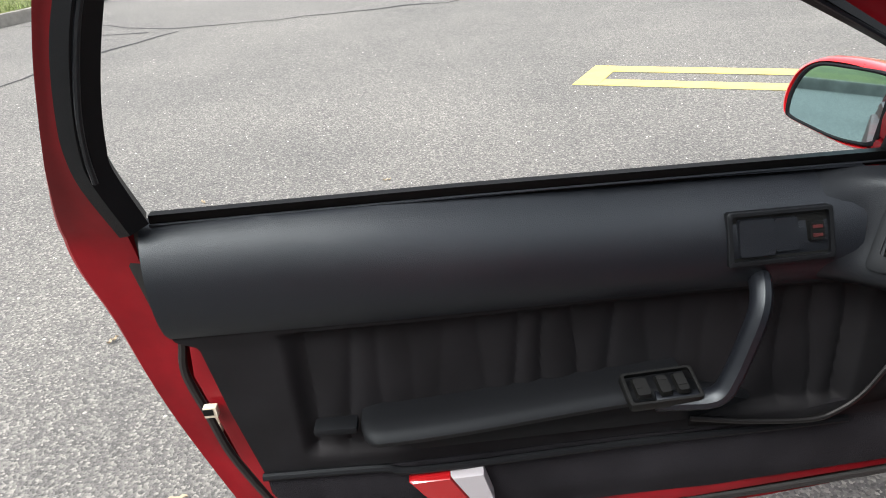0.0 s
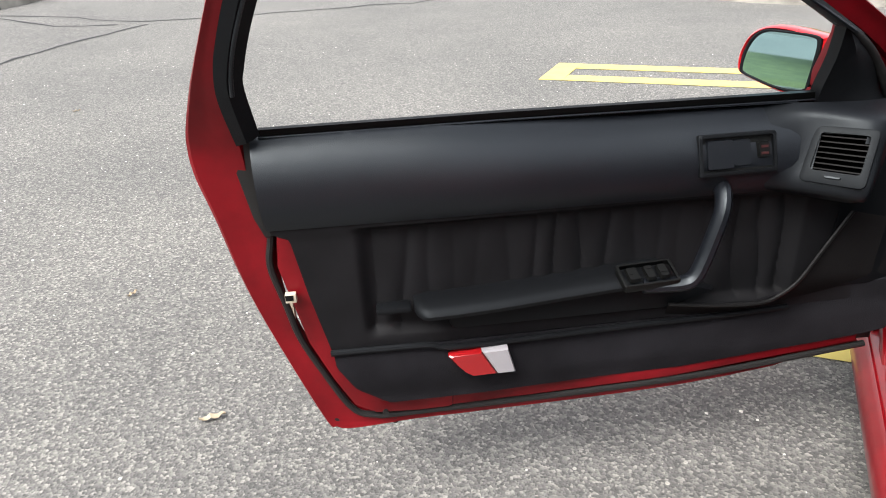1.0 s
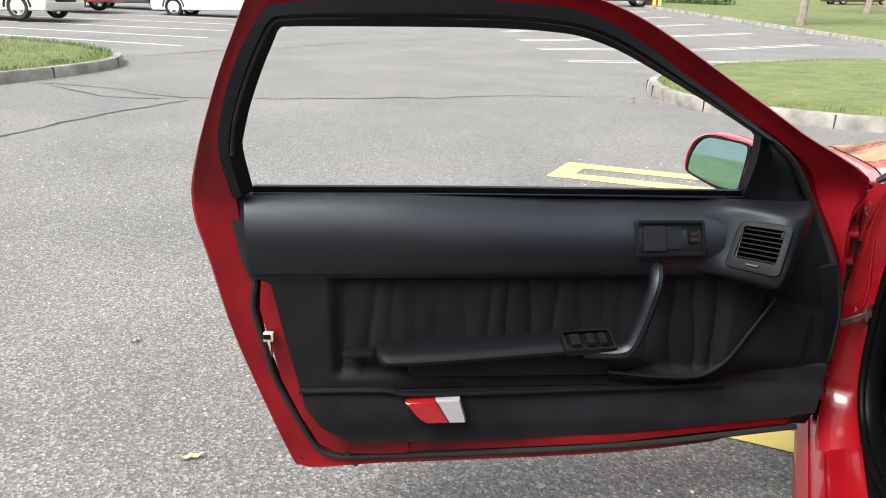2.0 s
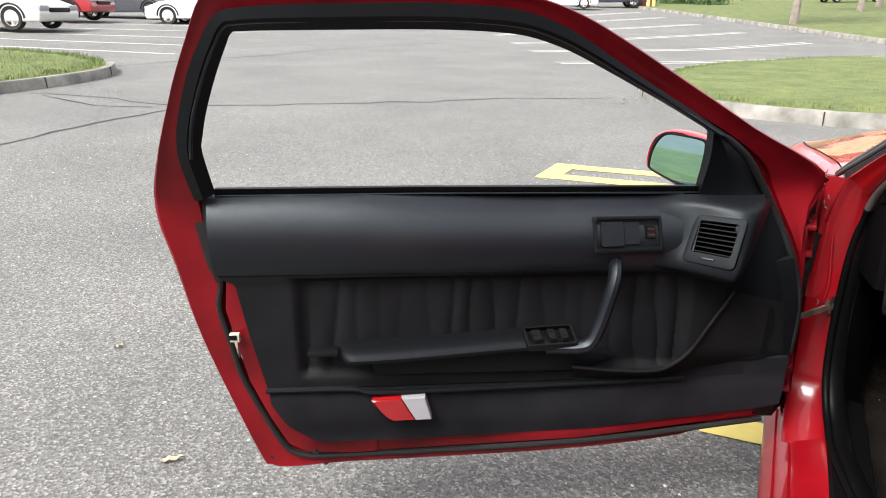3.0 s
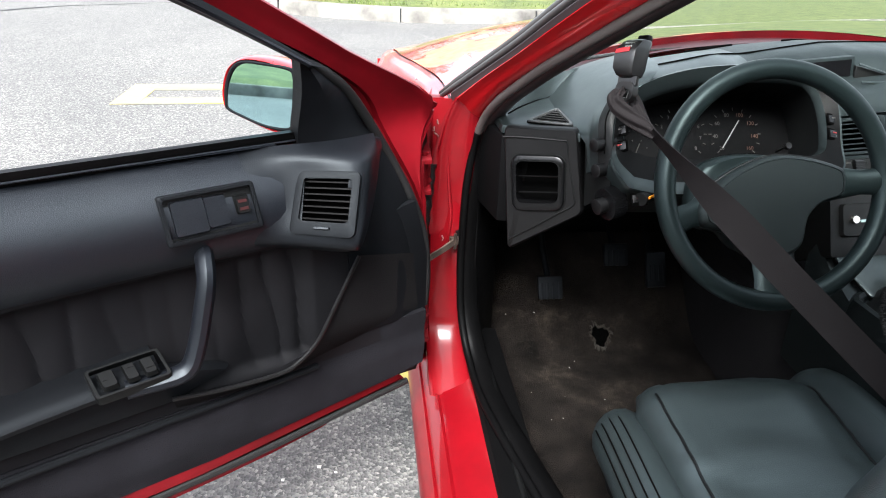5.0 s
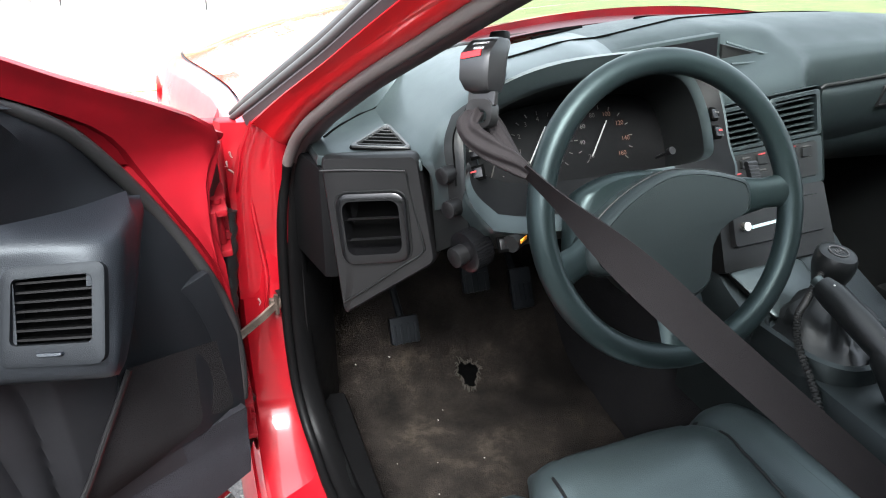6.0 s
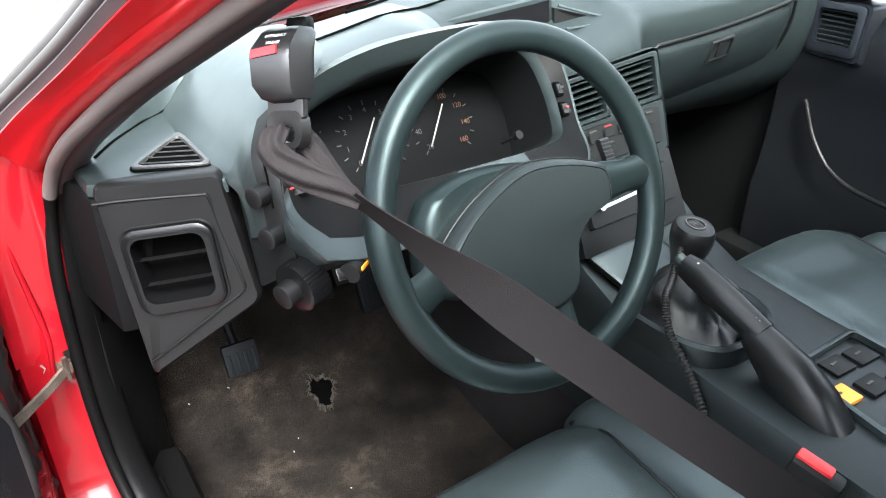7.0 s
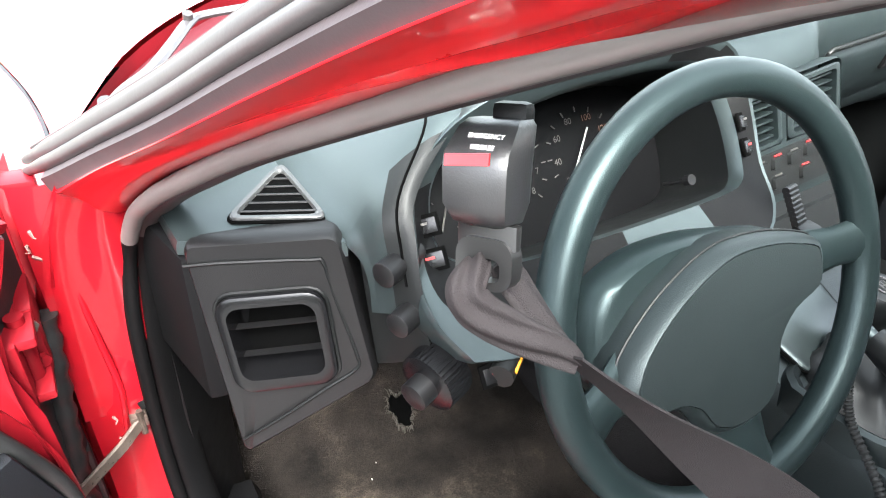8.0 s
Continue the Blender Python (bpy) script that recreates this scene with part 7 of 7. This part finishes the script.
fold([bk0(.008, .008, -.046), bk0(.016, .008, -.058), bk0(.030, .004, -.078), bk0(.044, .0, -.095)], (.008, .010, .009, .007), .0025, "webbing_tail", .5)
bm = bmesh.new()
B_SEC = [(-.019, -.010), (-.016, -.0165), (.012, -.0165), (.017, -.013), (.019, .006), (.016, .013), (-.010, .015), (-.018, .010)]
loft(bm, [[bk(x * k, y * k2 + sh, h) for x, y in B_SEC] for h, k, k2, sh in ((-.026, .55, .45, .004), (-.023, .82, .75, .002), (-.014, .98, .97, 0), (.004, 1.0, 1.0, 0), (.010, 1.0, .98, .001), (.022, .92, .75, .008), (.025, .80, .55, .010))])
part("buckle", bm, surface("buckle_plastic", (.010, .010, .0105), .35, grain=900, bump=.12, vary=.1), belt, "black belt buckle")
bm = bmesh.new()
prism(bm, [bk(-.014, -.0165, .004), bk(.010, -.0165, .006), bk(.010, -.0160, .0115), bk(-.014, -.0158, .0095)], ry_ * -.0012)
part("release_button", bm, surface("red_button", (.45, .012, .016), .4, bump=0), belt, "red release button")
for txt, h in (("EMERGENCY", .0178), ("RELEASE", .0130)):
    sl = -.0152 + .0108 * (h - .010) / .016
    writing(txt, .0034, face_m(bk(.004, sl, h) + (bz_ * .56 - ry_ * .83) * .0006, rx_, bz_ * .56 - ry_ * .83), WHITE_PLASTIC, belt, "buckle_lettering")
bm = bmesh.new()
box(bm, bk(.004, .014, .026), (.020, .010, .014), .004, Matrix((rx_, ry_, bz_)).transposed())
part("belt_carriage", bm, DASH_DARK, belt, "black belt carriage on the pillar rail")
bm = bmesh.new()
loft(bm, [[bk(x, y, c) for x, y in rr(-.016, -.003, .018, .003, .002, .002, 2)] for c in (-.024, -.036)])
tq = [(a, c) for a, c in rr(-.015, -.057, .017, -.031, .009, .009, 4)]
loft(bm, [[bk(a, -.005, c) for a, c in tq], [bk(a, .005, c) for a, c in tq], [bk(.001 + (a - .001) * .55, .004, -.048 + (c + .046) * .45) for a, c in tq], [bk(.001 + (a - .001) * .55, -.004, -.048 + (c + .046) * .45) for a, c in tq]], loop=True)
part("belt_tongue", bm, surface("tongue_plastic", (.0065, .0064, .0064), .34, bump=0), belt, "grey belt tongue")
bm = bmesh.new()
box(bm, (-.172, -.640, .598), (.017, .038, .013), .004, Euler((radians(10), 0, radians(12))).to_matrix())
part("lap_buckle_button", bm, surface("buckle_red", (.40, .012, .014), .4, bump=0), belt, "red lap belt buckle button")
bm = bmesh.new()
box(bm, (-.175, -.642, .570), (.026, .052, .06), .006, Euler((radians(10), 0, radians(12))).to_matrix())
part("lap_buckle", bm, DASH_DARK, belt, "black lap belt buckle")


_k = random.Random(8)
rubble = bmesh.new()
for k in range(16):
    x, y = -2.80 + _k.uniform(-.20, .20), 8.15 + _k.uniform(-.35, .35)
    r = _k.uniform(.010, .036)
    box(rubble, (x, y, ground_z(x, y) + r * .3), (r * 1.6, r, r * .8), r * .2, Euler((_k.uniform(-.5, .5), _k.uniform(-.5, .5), _k.uniform(0, 3))).to_matrix(), 1)
tagged(part("kerb_rubble", rubble, surface("broken_concrete", (.17, .16, .14), .9, grain=90, bump=.8, vary=.3, wear=6), None), "pale broken concrete lumps at the kerb's end", "rubble", kind="stuff")


# ---------- beyond the car: other vehicles, trees, clutter ----------
def car_paint(name, col):
    return surface(name, col, 0.3, grain=900, bump=0, vary=0.05, wear=2, coat=0.8)


def parked_car(name, label, material, m, length=4.5, width=1.78, height=1.45, suv=False, pane=None):
    """A closed parked car: its nose points to +y."""
    c = thing(name, label, "car", m, "parked cars")
    hl = length / 2
    belt = height * (.62 if not suv else .60)
    low = .22 if not suv else .30
    bonnet = height * (.55 if not suv else .58)
    prof = [(-hl, low + .15), (-hl + .02, belt - .05), (-hl + .3, belt + .02), (hl * .35, belt), (hl - .55, bonnet), (hl - .1, bonnet - .16), (hl, low + .22), (hl - .05, low), (-hl + .05, low)]
    bm = bmesh.new()
    prism(bm, [(-width / 2, y, z) for y, z in prof], (width, 0, 0), .06, 3)
    part("body", bm, material, c)
    roof = [(-hl + .35, belt - .02), (-hl + .85 if not suv else -hl + .3, height - .06), (-.45, height), (.35, height - .05), (hl * .48, belt - .02)]
    bm = bmesh.new()
    left = [Vector((-width * (.47 - .07 * (z - belt) / (height - belt)), y, z)) for y, z in roof]
    right = [Vector((-p.x, p.y, p.z)) for p in left]
    loft(bm, [left, right])
    part("cabin", bm, material, c)
    dark = pane or surface(name + "_glass", (.02, .025, .028), .08, bump=0, vary=.05)
    cen = sum((Vector((0, p.y, p.z)) for p in left), Vector()) / len(left)
    for sgn in (-1, 1):
        bm = bmesh.new()
        pts = [Vector((abs(p.x) * sgn, cen.y + (p.y - cen.y) * .86, cen.z + (p.z - cen.z) * .78)) for p in left]
        bm.faces.new([bm.verts.new(p + Vector((sgn * .008, 0, 0))) for p in pts])
        part("side_window", bm, dark, c)
    bm = bmesh.new()
    a, b = left[3], left[4]
    bm.faces.new([bm.verts.new(Vector((x * .92, y, z)) + Vector((0, .012, .012))) for x, y, z in ((a.x, a.y, a.z), (b.x, b.y, b.z), (-b.x, b.y, b.z), (-a.x, a.y, a.z))])
    part("windscreen", bm, dark, c)
    for y in (-hl + .85, hl - .85):
        for sgn in (1, -1):
            road_wheel("wheel", (width / 2 - .085) * sgn, y, .32 if not suv else .36, sgn, c)
            bm = bmesh.new()
            arch_r = .38 if not suv else .43
            tube(bm, [((width / 2 + .002) * sgn, y + arch_r * math.cos(t), .32 + arch_r * math.sin(t)) for t in [math.pi * k / 14 for k in range(15)]], .03, 6)
            part("wheel_arch", bm, RUBBER, c)
    for sgn in (1, -1):
        bm = bmesh.new()
        box(bm, (sgn * (width / 2 - .24), hl - .06, bonnet - .22), (.40, .12, .14), .04)
        part("headlight", bm, LENS_WHITE, c)
        bm = bmesh.new()
        box(bm, (sgn * (width / 2 - .2), -hl + .05, belt - .2), (.3, .10, .16), .04)
        part("tail_light", bm, LENS_RED, c)
    bm = bmesh.new()
    box(bm, (0, hl - .01, low + .30), (.9, .05, .12), .02)
    part("grille", bm, DASH_DARK, c)
    return c


def stand(x, y, turn, dz=0.0):
    return pose(x, y, ground_z(x, y) + dz, 0, 0, turn)


HEAD = -66.0
parked_car("saloon_car", "silver saloon car parked in a marked bay", car_paint("silver_paint", (.50, .49, .45)), stand(-21.6, 11.5, HEAD - 4))
parked_car("hatchback_car", "dark red small car parked beyond a silver one", car_paint("dark_red_paint", (.30, .02, .025)), stand(-24.9, 15.8, HEAD), 4.2, suv=True, height=1.6)
parked_car("estate_car", "dark grey car parked in the far row", car_paint("grey_paint", (.06, .065, .075)), stand(-25.8, 20.0, HEAD))
parked_car("coupe_car", "white car parked across the bay lines", car_paint("white_paint", (.72, .72, .70)), stand(-20.4, 19.4, 180 + HEAD), 4.7)
parked_car("saloon_car", "white saloon car at the far end of the car park", car_paint("white_paint", (.72, .72, .70)), stand(-14.3, 42.5, HEAD - 10), 4.6)
parked_car("utility_car", "dark blue estate car parked near the trees", car_paint("navy_paint", (.02, .025, .05)), stand(-12.6, 47.5, 180 + HEAD), 4.8, suv=True, height=1.7)
parked_car("saloon_car", "dark maroon saloon car parked on the far road", car_paint("maroon_paint", (.06, .02, .022)), stand(2.2, 61.5, HEAD + 5, .15), 4.7)

LEAF = surface("tree_leaf", (.055, .10, .03), .7, bump=0, vary=.45, wear=1.5)
BARK = surface("tree_bark", (.20, .17, .14), .9, grain=30, bump=.8, vary=.3, wear=5, depth=.01)


def tree(name, label, x, y, h, r, seed, leaves=1500, group="trees"):
    t = thing(name, label, "tree", stand(x, y, 0), group)
    rnd = random.Random(seed)
    bm = bmesh.new()
    tube(bm, smooth_path([(0, 0, -.1), (.03, .02, h * .2), (-.05, .04, h * .45), (.04, -.03, h * .7)], 4), [.19 - .011 * k for k in range(13)], 9)
    part("trunk", bm, BARK, t)
    heads = []
    for k in range(7):
        a, z0 = rnd.uniform(0, 6.28), h * rnd.uniform(.28, .6)
        e = Vector((math.cos(a) * r * .7, math.sin(a) * r * .7, z0 + h * rnd.uniform(.12, .3)))
        bm = bmesh.new()
        tube(bm, smooth_path([(0, 0, z0), e * .5 + Vector((0, 0, z0 * .5 + .2)), e], 4), [.07 - .006 * q for q in range(9)], 6)
        part("limb", bm, BARK, t)
        heads.append(e)
    heads.append(Vector((0, 0, h * .82)))
    verts, faces = [], []
    for k in range(leaves):
        c = rnd.choice(heads)
        d = Vector((rnd.gauss(0, 1), rnd.gauss(0, 1), rnd.gauss(0, .7))) * r * .32
        p = c + d
        s = rnd.uniform(.06, .16)
        a = Euler((rnd.uniform(0, 6), rnd.uniform(0, 6), rnd.uniform(0, 6))).to_matrix()
        i = len(verts)
        verts += [tuple(p + a @ Vector(q)) for q in ((-s, -s * .5, 0), (s, -s * .5, .02), (s * .7, s * .6, 0), (-s * .7, s * .6, .03))]
        faces.append((i, i + 1, i + 2, i + 3))
    me = bpy.data.meshes.new("crown")
    me.from_pydata(verts, [], faces)
    me.materials.append(LEAF)
    ob = new("crown", me)
    ob.parent = t


tree("lawn_tree", "young tree with a pale trunk on the lawn", -1.15, 31.3, 8.0, 2.2, 1)
tree("lawn_tree", "young tree with a pale trunk on the lawn", 1.85, 43.2, 8.5, 2.4, 2)
tree("lawn_tree", "young tree with a pale trunk on the lawn", 3.2, 50.0, 8.0, 2.2, 3)
_r = random.Random(21)
for k in range(22):
    tree("woodland_tree", "tall leafy tree in the wood behind the lawn", -34 + 3.6 * k + _r.uniform(-1, 1), 84 + _r.uniform(-3, 8) - .15 * k, 12 + _r.uniform(-2, 3), 3.6, 40 + k, 900, "woodland edge")
bm = bmesh.new()
verts, faces = [], []
for k in range(9000):
    x, y = _r.uniform(-45, 60), 90 + _r.uniform(-2, 5)
    z = ground_z(x, y) + abs(_r.gauss(0, 2.6))
    s = _r.uniform(.12, .35)
    a = Euler((_r.uniform(0, 6), _r.uniform(0, 6), _r.uniform(0, 6))).to_matrix()
    i = len(verts)
    verts += [tuple(Vector((x, y, z)) + a @ Vector(q)) for q in ((-s, -s * .5, 0), (s, -s * .5, .02), (s * .7, s * .6, 0), (-s * .7, s * .6, .03))]
    faces.append((i, i + 1, i + 2, i + 3))
me = bpy.data.meshes.new("undergrowth")
me.from_pydata(verts, [], faces)
me.materials.append(LEAF)
tagged(new("undergrowth", me), "dense green undergrowth along the wood's edge", "undergrowth", kind="stuff")
bm.free()
for x in (-9.6, -8.4, -6.6):
    hb_ = thing("hedge_bush", "clipped dark green bush beside the lawn", "bush", stand(x, 53.0, 0), "hedge bushes")
    verts, faces = [], []
    for k in range(700):
        d = Vector((_r.gauss(0, .55), _r.gauss(0, .4), .45 + _r.gauss(0, .25)))
        s = _r.uniform(.04, .10)
        a = Euler((_r.uniform(0, 6), _r.uniform(0, 6), _r.uniform(0, 6))).to_matrix()
        i = len(verts)
        verts += [tuple(d + a @ Vector(q)) for q in ((-s, -s * .5, 0), (s, -s * .5, .02), (s * .7, s * .6, 0), (-s * .7, s * .6, .03))]
        faces.append((i, i + 1, i + 2, i + 3))
    me = bpy.data.meshes.new("foliage")
    me.from_pydata(verts, [], faces)
    me.materials.append(LEAF)
    ob = new("foliage", me)
    ob.parent = hb_
skip = thing("waste_skip", "faded red metal waste skip standing by bollards", "waste skip", stand(-10.9, 49.6, 24))
bm = bmesh.new()
prism(bm, [(-.9, -.5, .1), (.9, -.5, .1), (1.0, -.5, 1.0), (-1.0, -.5, 1.0)], (0, 1.0, 0), .03)
part("skip_body", bm, surface("faded_red_steel", (.32, .06, .045), .7, bump=.2, vary=.2, wear=4), skip)
bm = bmesh.new()
box(bm, (0, 0, 1.03), (2.0, 1.05, .06), .02)
part("lid", bm, DASH_DARK, skip)
for x in (-9.95, -9.6):
    bol = thing("bollard", "yellow steel bollard with a domed top", "bollard", stand(x, 47.6, 0), "yellow bollards")
    bm = bmesh.new()
    tube(bm, [(0, 0, -.05), (0, 0, .9), (0, 0, .96), (0, 0, .99)], [.11, .11, .09, .04], 14)
    part("post", bm, PAINT_YELLOW, bol)
# dry leaves and twigs lying on the asphalt
DRY = surface("dry_leaf", (.36, .30, .21), .8, bump=0, vary=.25, wear=30)
_r = random.Random(5)
for x, y, s in ((-2.35, -.52, .034), (-3.06, -.085, .022), (-2.75, -1.0, .022), (-3.6, .9, .022), (-1.9, -.75, .015), (-4.3, .2, .022), (-2.1, .6, .018), (-3.3, -1.2, .022), (-1.45, -.9, .014), (-5.2, 1.6, .025), (-3.9, -.7, .018), (-2.9, 1.4, .02)):
    bm = bmesh.new()
    n = 7
    rows = [[bm.verts.new(((k / n - .5) * 2 * s, j * s * .32 * math.sin(math.pi * (k + .4) / (n + .8)), .004 + .008 * (k / n - .5) ** 2 + (.006 if j else 0) + .004 * math.sin(k * 2))) for k in range(n + 1)] for j in (-1, 0, 1)]
    for a, b in zip(rows, rows[1:]):
        for k in range(n):
            bm.faces.new((a[k], a[k + 1], b[k + 1], b[k]))
    lf_ = part("dry_leaf", bm, DRY, None)
    lf_.matrix_basis = pose(x, y, ground_z(x, y) + .003, 0, 0, _r.uniform(0, 360))
    tagged(lf_, "small curled dry leaf lying on the asphalt", "leaf", "fallen leaves")
_r = random.Random(9)
verts, faces = [], []
for k in range(800):
    x, y = _r.uniform(-6.5, -.9), _r.uniform(-1.6, 4.5)
    s = _r.uniform(.0015, .0045)
    z = ground_z(x, y)
    i = len(verts)
    q = [_r.uniform(.6, 1.4) * s for _ in range(5)]
    verts += [(x - q[0], y - q[1], z), (x + q[1], y - q[2], z), (x + q[2], y + q[3], z), (x - q[3], y + q[4], z), (x, y, z + s)]
    faces += [(i, i + 1, i + 4), (i + 1, i + 2, i + 4), (i + 2, i + 3, i + 4), (i + 3, i, i + 4)]
me = bpy.data.meshes.new("stone_chips")
me.from_pydata(verts, [], faces)
me.materials.append(surface("pale_stone", (.55, .53, .48), .8, bump=0, vary=.3, wear=9))
tagged(new("stone_chips", me), "pale stone chips scattered over the asphalt", "stone chips", kind="stuff")
